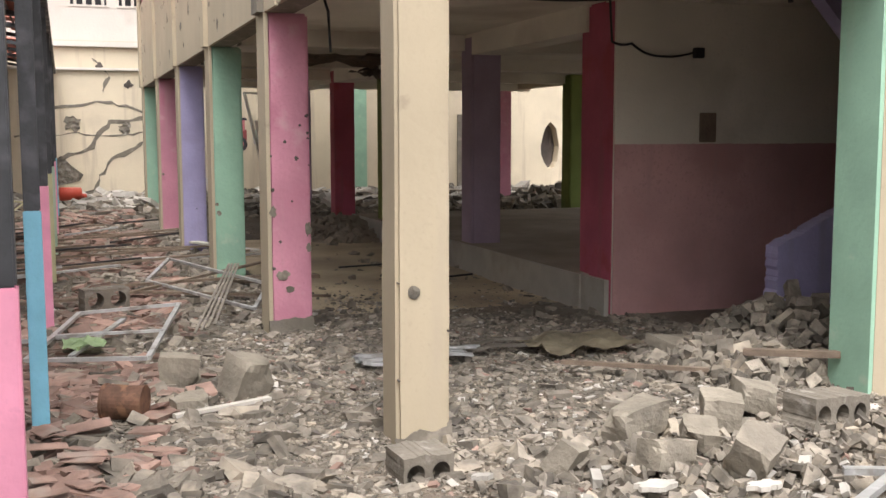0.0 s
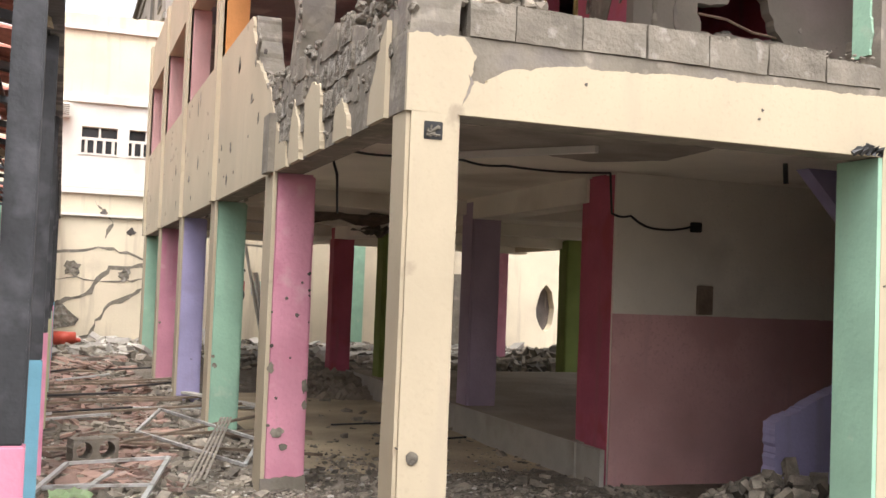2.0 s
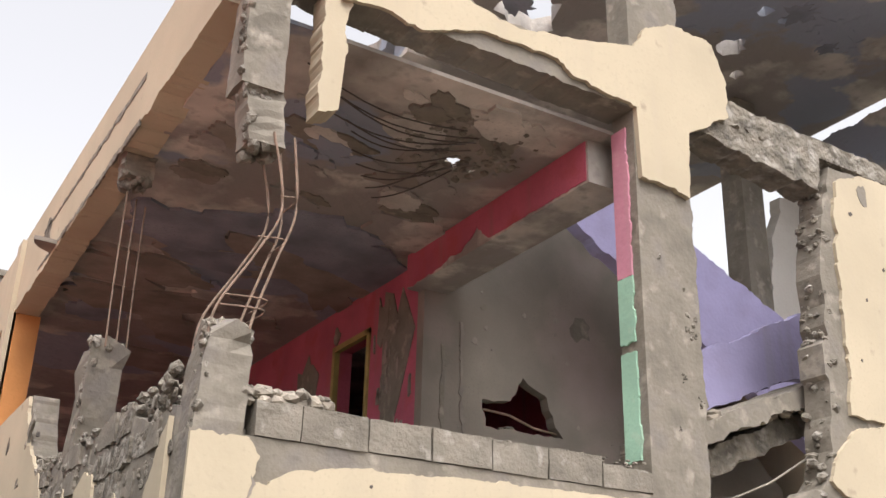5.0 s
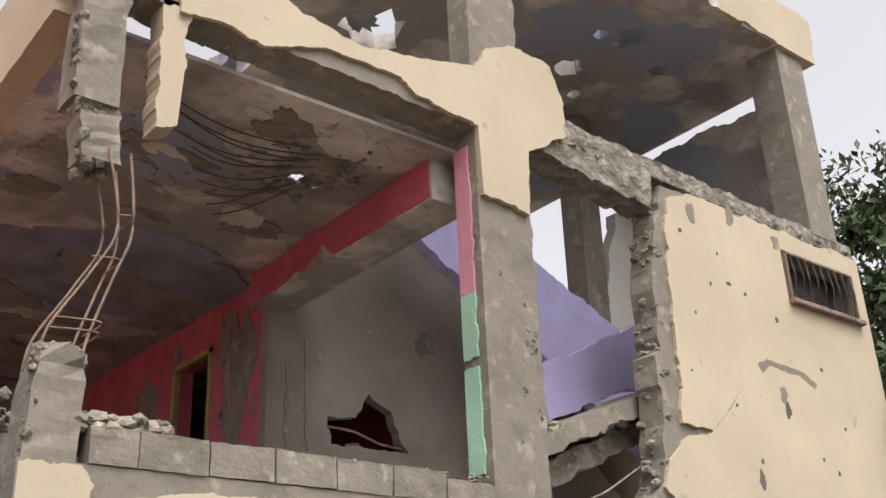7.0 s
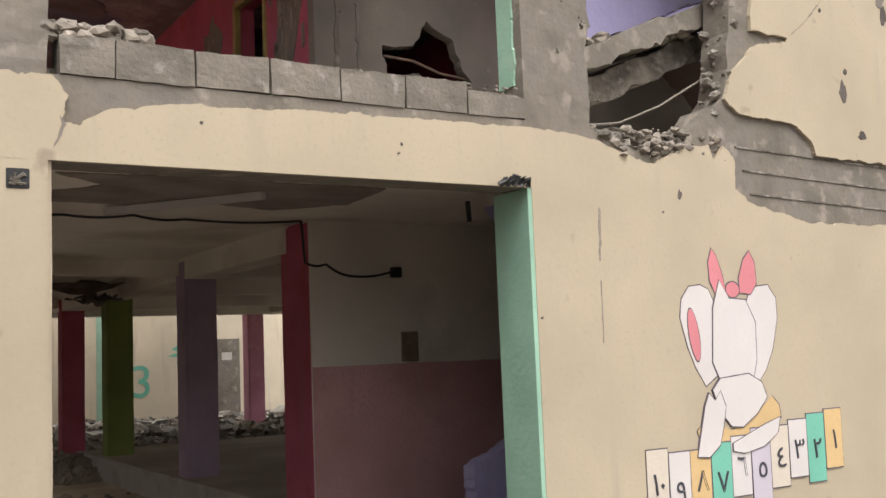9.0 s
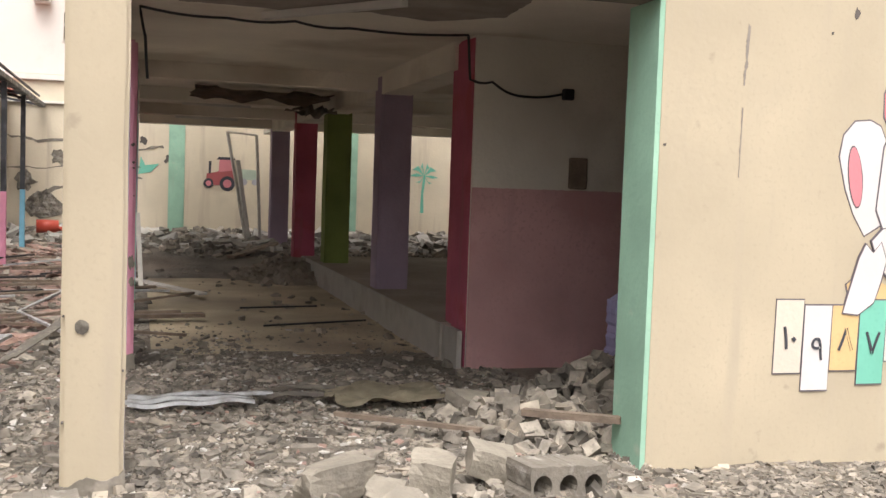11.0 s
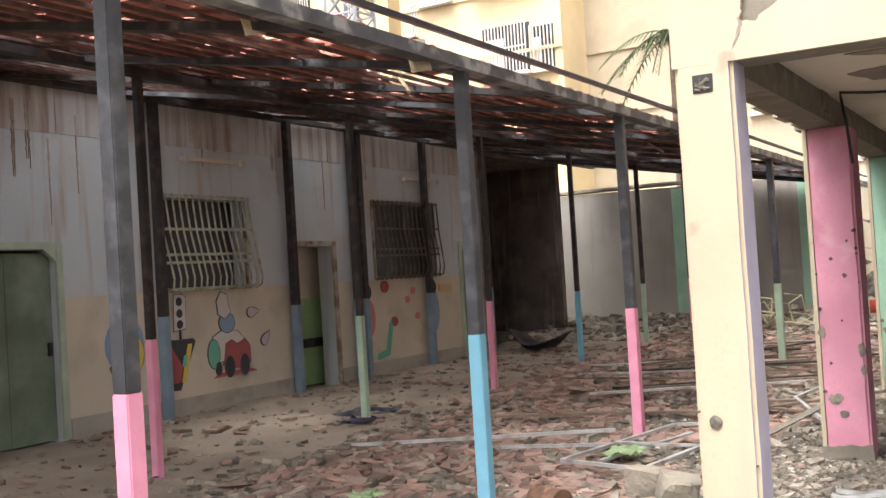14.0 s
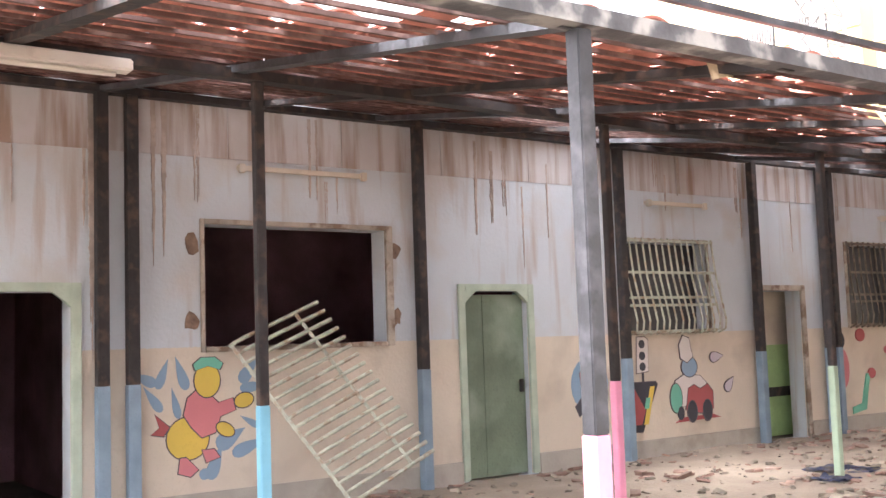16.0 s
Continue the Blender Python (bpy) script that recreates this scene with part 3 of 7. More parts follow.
# block course on the parapet
JOINTS = (0.36, 0.62, 1.015, 1.41, 1.81, 2.21, 2.62, 3.03)
for k, (x0, x1) in enumerate(zip(JOINTS, JOINTS[1:])):
    bm = bmesh.new()
    box(bm, x0 + 0.006, x1 - 0.006, 0.016 + rnd.uniform(0, 0.008), 0.22, 2.946, 3.137 - (0.045 if k == 6 else 0) - rnd.uniform(0, 0.01), jitter=0.004)
    bmesh.ops.subdivide_edges(bm, edges=bm.edges[:], cuts=5, use_grid_fill=True)
    for v in bm.verts:
        rim = v.co.z > 3.08 or v.co.z < 2.95 or v.co.x < x0 + 0.01 or v.co.x > x1 - 0.01
        v.co += Vector((0.0, 0.004, 0.012 if v.co.z > 3.08 else 0.004)) * noise.noise(v.co * 14) * (1.6 if rim else 0.8)
    part("block", bm, M_block, fw)


def chunk(bm, c, s, mi=0):
    """An angular lump."""
    r = bmesh.ops.create_icosphere(bm, subdivisions=1, radius=1)
    q = Euler([rnd.uniform(0, 6) for _ in range(3)]).to_matrix()
    for v in r["verts"]:
        p = q @ (v.co * rnd.uniform(0.7, 1.15))
        v.co = Vector((c[0] + p.x * s[0], c[1] + p.y * s[1], c[2] + p.z * s[2]))


def rubble_on(name, label, spots, parent=None):
    bm = bmesh.new()
    for (x, y, z, s) in spots:
        chunk(bm, (x, y, z), (s, s * rnd.uniform(0.6, 1), s * rnd.uniform(0.4, 0.8)))
    ob = mesh_ob(name, bm, M_grit)
    return tagged(ob, label, "rubble", kind="stuff")


rubble_on("rubble", "broken concrete bits along the parapet top", [(rnd.uniform(0.3, 0.8), rnd.uniform(0.05, 0.2), 3.135 + rnd.uniform(0, 0.07), rnd.uniform(0.015, 0.07)) for _ in range(120)]
          + [(rnd.uniform(0.8, 3.0), rnd.uniform(0.03, 0.2), 3.132, rnd.uniform(0.006, 0.018)) for _ in range(160)]
          + [(rnd.uniform(3.6, 4.7), rnd.uniform(0.0, 0.25), 2.83 + 0.22 * abs(x_ - 0.5) + rnd.uniform(-0.06, 0.05), 0.012 + 0.05 * rnd.random() ** 2) for x_ in [rnd.random() for _ in range(320)]])

# crumbled edge of the front wall
EDGE = [(5.129, 5.991), (4.956, 5.198), (4.87, 4.457), (4.827, 3.791), (4.784, 3.558), (4.622, 3.135), (4.331, 2.944), (4.008, 2.81), (3.68, 2.914)]
bm = bmesh.new()
for (xa, za), (xb, zb) in zip(EDGE, EDGE[1:]):
    for k in range(int(60 * math.hypot(xb - xa, zb - za)) + 4):
        u_ = rnd.random()
        s_ = 0.012 + 0.06 * rnd.random() ** 2
        chunk(bm, (xa + (xb - xa) * u_ + rnd.uniform(-0.02, 0.05), rnd.uniform(0.04, 0.26), za + (zb - za) * u_), (s_, s_ * 0.8, s_ * 0.7))
part("crumbled_edge", bm, M_rough, fw, "crumbled broken block edge")
bm = bmesh.new()
for k in range(150):
    x_ = rnd.uniform(3.5, 8.1)
    s_ = rnd.uniform(0.015, 0.05)
    chunk(bm, (x_, rnd.uniform(0.03, 0.28), 5.9 + rnd.uniform(-0.02, 0.04)), (s_ * 1.4, s_, s_ * 0.6))
part("crumbled_edge", bm, M_rough, fw, "crumbled top of the wall")

# broken corner pillar with bent bars
def broken_pillar(label, x0, x1, y0, y1, z0, z1, lean=(0, 0), sheared=True, ends=(True,)):
    t = thing("broken_pillar", label, "pillar", (x0, y0, z0))
    bm = bmesh.new()
    n = 9
    rings = []
    for i in range(n):
        u = i / (n - 1)
        z = z0 + (z1 - z0) * u
        ring = []
        for (cx, cy) in ((x0, y0), ((x0 + x1) / 2, y0), (x1, y0), (x1, (y0 + y1) / 2), (x1, y1), ((x0 + x1) / 2, y1), (x0, y1), (x0, (y0 + y1) / 2)):
            j = 0.006 + 0.03 * (u > 0.85)
            ring.append(bm.verts.new((cx + lean[0] * u + rnd.uniform(-j, j), cy + lean[1] * u + rnd.uniform(-j, j), z + (rnd.uniform(-0.07, 0.05) if u == 1 and sheared else 0))))
        rings.append(ring)
    for a, b in zip(rings, rings[1:]):
        for k in range(8):
            bm.faces.new((a[k], a[(k + 1) % 8], b[(k + 1) % 8], b[k]))
    bm.faces.new(rings[-1])
    bm.faces.new(rings[0][::-1])
    part("shaft", bm, M_conc, t)
    bm = bmesh.new()
    for k in range(34):
        up = ends[k % len(ends)]
        zc = z1 if up else z0
        ex, ey = (lean[0], lean[1]) if up else (0, 0)
        s_ = rnd.uniform(0.015, 0.05)
        chunk(bm, (rnd.uniform(x0 + 0.02, x1 - 0.02) + ex, rnd.uniform(y0 + 0.02, y1 - 0.02) + ey, zc + rnd.uniform(-0.05, 0.03)), (s_, s_ * 0.9, s_ * 1.1))
    for k in range(60 if z1 - z0 > 1.2 else 16):
        u = rnd.random()
        s_ = rnd.uniform(0.01, 0.035)
        chunk(bm, (x0 + lean[0] * u + rnd.uniform(-0.005, 0.03), y0 + lean[1] * u + rnd.uniform(0.0, 0.4) * (y1 - y0), z0 + (z1 - z0) * u), (s_, s_ * 1.2, s_ * 1.4))
    part("crumbled_end", bm, M_rough, t, "crumbled concrete end")
    return t


def rebar(t, pts, r=0.008):
    bm = bmesh.new()
    n = len(pts)
    fine_pts = []
    for i in range(n - 1):
        p0, p1, p2, p3 = (Vector(pts[max(0, min(n - 1, i + d))]) for d in (-1, 0, 1, 2))
        for k in range(5):
            u = k / 5
            fine_pts.append(0.5 * ((2 * p1) + (p2 - p0) * u + (2 * p0 - 5 * p1 + 4 * p2 - p3) * u * u + (3 * p1 - p0 - 3 * p2 + p3) * u ** 3))
    fine_pts.append(Vector(pts[-1]))
    tube(bm, fine_pts, r, 6)
    part("reinforcing_bar", bm, M_rust, t)


bp = broken_pillar("sheared bare concrete corner pillar with bent reinforcing bars", 0.05, 0.31, 0.03, 0.29, 2.93, 3.5, (0.02, 0.02))
for (dx, dy) in ((0.05, 0.06), (0.26, 0.06), (0.05, 0.27), (0.26, 0.27)):
    rebar(bp, [(dx + 0.03, dy + 0.02, 3.4), (dx + 0.07, dy + 0.03, 3.62), (0.27 + dx * 0.6, dy + 0.02, 3.95), (0.4 + dx * 0.4, dy, 4.25), (0.3 + dx * 0.6, dy, 4.7)])
for z in (3.62, 3.68, 4.05, 4.32):
    rebar(bp, [(0.12 + (z - 3.6) * 0.4, 0.08, z), (0.38 + (z - 3.6) * 0.2, 0.1, z + 0.02), (0.36 + (z - 3.6) * 0.2, 0.3, z)], 0.005)
bp = broken_pillar("broken hanging pillar head with bent reinforcing bars", 0.1, 0.36, 0.06, 0.3, 4.97, 5.8, (0, 0), ends=(False,))
broken_pillar("cracked lower stub of the hanging pillar head", 0.19, 0.41, 0.07, 0.28, 4.62, 4.97, (-0.05, 0), ends=(False, True))
bp2 = broken_pillar("broken bare concrete pillar on the side parapet", 0.02, 0.26, 2.78, 3.06, 2.6, 4.05, (0.0, -0.33))
for dy in (0.0, 0.1, 0.2):
    rebar(bp2, [(0.1 + dy, 2.45 + dy, 4.0), (0.1 + dy, 2.5 + dy, 4.5), (0.12 + dy, 2.6 + dy, 5.3)], 0.007)
broken_pillar("broken pillar head hanging from the beam", 0.05, 0.28, 2.5, 2.72, 5.4, 5.6, ends=(False,))
bm = bmesh.new()
prism(bm, "y", [(0.57, 4.9, 0.02), (0.7, 4.95), (0.72, 5.3, 0.02), (0.74, 5.8), (0.56, 5.8, 0.015)], 0.02, 0.2)
tagged(mesh_ob("hanging_slab", bm, M_cream), "strip of cream plastered wall hanging from the beam", "wall fragment")

# pillar between the openings, first and second floor
pil = wall_piece("pillar", "y", [(3.03, 2.93), (3.53, 2.9, 0.02), (3.55, 4.2, 0.02), (3.53, 8.3), (3.03, 8.3)], 0.035, 0.27, M_conc, label="tall bare concrete pillar with a cream plastered cross", category="pillar")
wall_piece("plaster", "y", [(3.05, 5.16, 0.012), (3.3, 5.15, 0.015), (3.5, 5.108, 0.012), (3.54, 5.667, 0.012), (3.75, 5.781, 0.02), (3.975, 5.936, 0.015), (3.986, 6.247, 0.02), (3.86, 6.557, 0.02), (3.45, 6.588, 0.015), (3.16, 6.454, 0.01), (3.03, 6.226), (3.03, 5.791)], -0.01, 0.033, M_cream, pil, label="cross of cream plaster")
for nm, z0, z1, mt in (("green_strip", 3.17, 3.9, M_green), ("green_strip", 3.97, 4.443, M_green), ("pink_strip", 4.447, 5.6, M_pink)):
    bm = bmesh.new()
    prism(bm, "x", [(0.11, z0, 0.012), (0.262, z0, 0.0), (0.262, z1, 0.012 if z1 < 4 else 0.0), (0.11, z1, 0.014)], 3.012, 3.028)
    part(nm, bm, mt, pil, "strip of mint green paint" if mt is M_green else "strip of pink paint")
for (x, z, r) in ((3.458, 4.15, 0.05), (3.47, 4.06, 0.03), (3.36, 3.75, 0.02), (3.5, 3.6, 0.03), (3.2, 4.6, 0.015), (3.42, 4.4, 0.012), (3.3, 3.4, 0.012)):
    bm = bmesh.new()
    for k in range(9):
        s_ = r * rnd.uniform(0.25, 0.6)
        chunk(bm, (x + rnd.uniform(-r, r), 0.036, z + rnd.uniform(-1.4 * r, 1.4 * r)), (s_, 0.012, s_))
    part("chip", bm, M_rough, pil, "chipped concrete")

# second floor edge beam over the openings
b2m = wall_piece("beam_upper", "y", [(0.0, 5.78, 0.02), (3.03, 5.72, 0.01), (3.03, 6.2), (2.3, 6.02, 0.03), (1.5, 6.1, 0.03), (0.6, 6.25, 0.02), (0.0, 6.3)], 0.02, 0.3, M_conc, label="cracked second floor edge beam", category="beam")
wall_piece("plaster", "y", [(0.66, 5.72, 0.012), (0.94, 5.76, 0.012), (1.24, 5.7, 0.012), (1.69, 5.87, 0.015), (2.32, 5.88, 0.012), (2.46, 5.78, 0.02), (3.05, 5.72), (3.05, 6.25, 0.01), (2.5, 6.1, 0.02), (2.0, 6.0, 0.03), (1.0, 6.2, 0.02), (0.66, 6.28)], -0.012, 0.02, M_cream, b2m, label="cream plaster left on the beam")
wall_piece("beam_upper", "y", [(3.53, 5.75, 0.04), (5.0, 5.6, 0.05), (5.05, 5.92), (8.2, 5.86, 0.03), (8.2, 6.02, 0.03), (5.0, 6.1, 0.03), (3.53, 6.1)], 0.036, 0.3, M_rough, label="broken second floor edge beam", category="beam")
# slabs
bm = bmesh.new()
HOLES = [blob_ring(2.26, 1.25, 0.085, 14, 0.45), blob_ring(2.58, 0.68, 0.05, 11, 0.4), blob_ring(2.42, 1.28, 0.045, 10, 0.4), blob_ring(2.16, 0.88, 0.04, 9, 0.4), blob_ring(2.1, 1.0, 0.025, 8, 0.4)]
prism(bm, "z", [(0.2, 0.25, 0.0), (3.2, 0.25), (3.2, 16.9), (0.2, 16.9)], 5.6, 5.63, holes=HOLES)
box(bm, 2.9, 3.28, 0.4, 3.1, 5.25, 5.605)
cu = tagged(mesh_ob("ceiling_upper", bm, M_sooty), "sooty first floor ceiling holed by shells", "ceiling", kind="structure")
wall_piece("beam_paint", "x", [(0.42, 5.27, 0.006), (1.7, 5.27, 0.02), (1.9, 5.45, 0.03), (2.2, 5.3, 0.03), (3.1, 5.27), (3.1, 5.59), (0.42, 5.59)], 2.89, 2.898, M_red, label="crimson paint on the beam side", category="paint")
bm = bmesh.new()
prism(bm, "z", [(2.2 + 0.46 * (1 + 0.5 * noise.noise(Vector((math.cos(j * 0.105) * 1.6, math.sin(j * 0.105) * 1.6, 1)))) * math.cos(j * 0.105), 1.02 + 0.5 * (1 + 0.5 * noise.noise(Vector((math.cos(j * 0.105) * 1.6, math.sin(j * 0.105) * 1.6, 1)))) * math.sin(j * 0.105)) for j in range(60)], 5.592, 5.5995, holes=HOLES)
part("fallen_plaster", bm, M_scar, cu, "soot-black scar round the shell holes")
bm = bmesh.new()
for k in range(120):
    a_, q = rnd.uniform(0, 6.3), rnd.uniform(0.12, 0.55)
    s_ = rnd.uniform(0.01, 0.035)
    chunk(bm, (2.2 + q * math.cos(a_), 1.02 + q * math.sin(a_), 5.583), (s_ * 1.5, s_ * 1.3, s_ * 0.6))
part("broken_concrete", bm, M_rough, cu, "concrete crumbs round the holes")
def spall(cx, cy, r, stretch, turn):
    """An uneven flake outline, longer one way."""
    ph, out = rnd.uniform(0, 50), []
    for j in range(34):
        t_ = j * math.tau / 34
        q_ = r * (1 + 0.55 * noise.noise(Vector((math.cos(t_) * 1.3 + ph, math.sin(t_) * 1.3, 0))) + 0.3 * noise.noise(Vector((math.cos(t_) * 4 + ph, math.sin(t_) * 4, 3))))
        u_, v_ = q_ * math.cos(t_) * stretch, q_ * math.sin(t_)
        out.append((cx + u_ * math.cos(turn) - v_ * math.sin(turn), cy + u_ * math.sin(turn) + v_ * math.cos(turn)))
    return out


for k in range(64):
    r = rnd.uniform(0.05, 0.17) if k < 44 else rnd.uniform(0.2, 0.42)
    cy = rnd.uniform(0.45, 2.6) if k < 44 else rnd.uniform(2.6, 8.0)
    bm = bmesh.new()
    prism(bm, "z", spall(rnd.uniform(0.45, 2.7), cy, r, rnd.uniform(1.2, 2.4), rnd.uniform(-0.3, 0.9)), 5.6 - rnd.uniform(0.006, 0.022) - 0.0003 * k, 5.602)
    part("fallen_plaster", bm, rnd.choice((M_sooty, M_sooty, M_conc, M_scar, M_floorsoot)) if k < 44 else rnd.choice((M_blue_soot, M_blue_soot, M_sooty, M_scar)), cu, "flake of spalled ceiling plaster")
for k in range(11):
    x, y, hx, hy = 0.7 + 0.13 * k, 0.5 + 0.16 * k + rnd.uniform(-0.08, 0.08), 2.1 + rnd.uniform(-0.1, 0.25), 0.75 + 0.06 * k
    sag = rnd.uniform(0.02, 0.06)
    bm = bmesh.new()
    tube(bm, [(x + (hx - x) * u_ / 8, y + (hy - y) * u_ / 8 + 0.12 * math.sin(u_ / 8 * math.pi), 5.574 - sag * math.sin(u_ / 8 * math.pi)) for u_ in range(9)], 0.006, 5)
    part("reinforcing_bar", bm, M_soot_shade, cu)
bm = bmesh.new()
prism(bm, "z", [(3.25, 3.13), (8.0, 3.13), (8.0, 16.9), (3.25, 16.9)], 5.6, 5.75, holes=[blob_ring(4.35, 4.1, 0.75, 16, 0.2)])
tagged(mesh_ob("ceiling_upper", bm, M_sooty), "sooty first floor ceiling at the back", "ceiling", kind="structure")
rf = bmesh.new()
prism(rf, "z", [(2.75, 0.0, 0.06), (8.2, 0.0), (8.2, 7.0, 0.05), (2.9, 7.0, 0.08)], 8.25, 8.45, holes=[blob_ring(5.97, 1.65, 0.15, 14, 0.3), blob_ring(5.78, 1.0, 0.085, 9, 0.4), blob_ring(6.4, 2.02, 0.08, 9, 0.4), blob_ring(6.06, 1.02, 0.05, 8, 0.4), blob_ring(3.8, 2.35, 0.32, 14, 0.4), blob_ring(5.05, 5.1, 0.85, 16, 0.2)])
for y in (3.3, 6.6):
    box(rf, 2.9, 7.9, y, y + 0.3, 8.0, 8.255)
rfo = tagged(mesh_ob("roof", rf, M_sooty), "sooty concrete roof slab pierced by shells", "roof", kind="structure")
for k in range(20):
    r = rnd.uniform(0.05, 0.22)
    bm = bmesh.new()
    prism(bm, "z", blob_ring(rnd.uniform(3.6, 7.8), rnd.uniform(0.3, 4.5), r, 26, 0.5), 8.238 + 0.0003 * k, 8.25)
    part("fallen_plaster", bm, rnd.choice((M_sooty, M_sooty, M_blue_soot)), rfo, "scar of fallen plaster")
wall_piece("roof_edge", "y", [(4.4, 8.3, 0.03), (8.2, 8.25, 0.02), (8.25, 8.85, 0.03), (6.6, 8.9, 0.05), (6.4, 8.65, 0.04), (4.4, 8.6, 0.05)], -0.02, 0.2, M_cream, label="cream plastered roof parapet, chipped", category="parapet")
wall_piece("pillar", "y", [(7.5, 6.0), (7.95, 6.0), (7.98, 8.3), (7.5, 8.3)], 0.03, 0.4, M_conc, label="bare concrete corner pillar of the top floor", category="pillar")
wall_piece("wall_back", "y", [(2.4, 6.0), (8.2, 6.0), (8.2, 8.0, 0.03), (6.6, 7.86, 0.04), (5.2, 7.95, 0.04), (4.5, 8.2), (2.4, 8.2)], 6.9, 7.1, M_sooty, label="sooty back wall of the top floor")
wall_piece("wall_east", "x", [(0.28, -0.05), (4.5, -0.05), (4.5, 2.6), (16.9, 2.6), (16.9, 5.5), (0.28, 5.5)], 8.0, 8.2, M_cream, label="cream plastered east end wall of the building")
wall_piece("wall_top_east", "x", [(0.4, 5.9), (2.7, 5.9), (2.7, 8.2), (2.5, 8.2), (2.4, 7.98, 0.03), (1.4, 8.0, 0.03), (0.6, 7.92, 0.03), (0.4, 8.2)], 7.98, 8.15, M_sooty, label="sooty top floor end wall with a gap under the roof")
wall_piece("floor_upper", "z", [(0.15, 0.15), (3.3, 0.15), (3.3, 3.3), (8.0, 3.3), (8.0, 16.9), (0.15, 16.9)], 2.905, 3.0, M_conc, label="first floor slab under dust", category="floor")
wall_piece("floor_top", "z", [(0.15, 2.7), (3.3, 2.7), (3.3, 3.3), (8.0, 3.3), (8.0, 16.9), (0.15, 16.9)], 5.755, 5.9, M_conc, holes=[blob_ring(4.35, 4.1, 0.75, 16, 0.2)], label="second floor slab under dust", category="floor")

# first floor rooms: red wall with a doorway, grey stair wall with a ragged hole
rw = wall_piece("wall_classroom", "x", [(3.122, 3.0), (16.7, 3.0), (16.7, 5.6), (3.122, 5.6)], 3.05, 3.25, M_red, holes=[[(4.13, 3.0), (4.93, 3.0), (4.93, 5.15), (4.13, 5.15)]], label="crimson classroom wall with burnt plaster patches")
for depth_, (y, z, r, sz) in enumerate(((5.6, 4.9, 0.24, 1.6), (3.6, 4.7, 0.3, 2.6), (4.9, 5.3, 0.07, 1.2), (3.85, 5.2, 0.14, 1.5), (6.6, 4.4, 0.2, 1.5))):
    bm = bmesh.new()
    prism(bm, "x", [(p[0], (p[1] - z) * sz + z) for p in blob_ring(y, z, r, 13, 0.45)], 3.043 - 0.002 * depth_, 3.06)
    part("bare_patch", bm, M_conc, rw, "bare patch where plaster fell")
bm = bmesh.new()
for a, b in (((4.13, 3.0), (4.13, 5.17)), ((4.93, 3.0), (4.93, 5.17)), ((4.1, 5.15), (4.96, 5.15))):
    bar(bm, (3.06, a[0], a[1]), (3.06, b[0], b[1]), 0.06)
tagged(mesh_ob("door_frame", bm, M_ochre), "dull yellow wooden door frame in the crimson wall", "door frame", kind="structure")
sw = wall_piece("wall_stair_upper", "y", [(3.03, 3.0), (7.6, 3.0), (7.6, 3.9, 0.03), (6.2, 5.0, 0.03), (5.9, 5.7), (5.3, 6.4), (3.3, 6.4), (3.3, 5.59), (3.03, 5.59)], 3.0, 3.12, M_stairwall,
    holes=[[(3.72, 4.05, 0.03), (3.68, 4.3, 0.04), (4.0, 4.33, 0.04), (4.15, 4.58, 0.05), (4.4, 4.45, 0.04), (4.5, 4.25, 0.04), (4.62, 4.05, 0.03)]], label="stained grey wall with a ragged shell hole")
for (x, z, r) in ((3.69, 5.2, 0.035), (4.85, 5.2, 0.14), (3.3, 4.6, 0.05)):
    bm = bmesh.new()
    prism(bm, "y", blob_ring(x, z, r, 10, 0.4), 2.993, 3.02)
    part("bare_patch", bm, M_conc, sw)
bm = bmesh.new()
prism(bm, "y", [(3.22, 4.75, 0.012), (3.26, 4.75), (3.27, 3.9, 0.02), (3.24, 3.9, 0.02)], 2.99, 3.01)
part("crack", bm, M_conc, sw)
for k in range(16):
    y_, z_, h_ = rnd.uniform(3.2, 4.0), rnd.uniform(3.6, 4.9), rnd.uniform(0.1, 0.4)
    w_ = rnd.uniform(0.02, 0.06)
    bm = bmesh.new()
    prism(bm, "x", [(y_, z_, 0.012), (y_ + w_, z_ + rnd.uniform(-0.05, 0.05), 0.015), (y_ + w_ * 0.8, z_ + h_, 0.015), (y_ + w_ * 0.2, z_ + h_ * 1.1, 0.012)], 3.028 + 0.0006 * k, 3.06)
    part("bare_patch", bm, rnd.choice((M_rough, M_stairwall, M_scar)), rw, "gouge where plaster fell")
bm = bmesh.new()
tube(bm, [(3.72, 3.05, 4.22), (4.0, 3.03, 4.2), (4.3, 3.05, 4.12), (4.58, 3.06, 4.1)], 0.012, 6)
part("reinforcing_bar", bm, M_rust, sw, "bent bar across the hole")
bm = bmesh.new()
prism(bm, "y", [(3.42, 5.0, 0.01), (3.45, 5.0, 0.02), (3.46, 4.4, 0.03), (3.47, 3.95, 0.02), (3.43, 4.1, 0.03)], 2.988, 3.01)
part("crack", bm, M_scar, sw, "long gouge in the plaster")
for k in range(26):
    x_, z_, r_ = rnd.uniform(3.4, 5.6), rnd.uniform(3.9, 5.4), rnd.choice((0.008, 0.012, 0.02, 0.035))
    if 3.55 < x_ < 4.75 and z_ < 4.75:
        continue
    bm = bmesh.new()
    prism(bm, "y", blob_ring(x_, z_, r_, 9, 0.3), 2.992, 3.01)
    part("shrapnel_hole", bm, M_scar, sw, "small shrapnel pit")
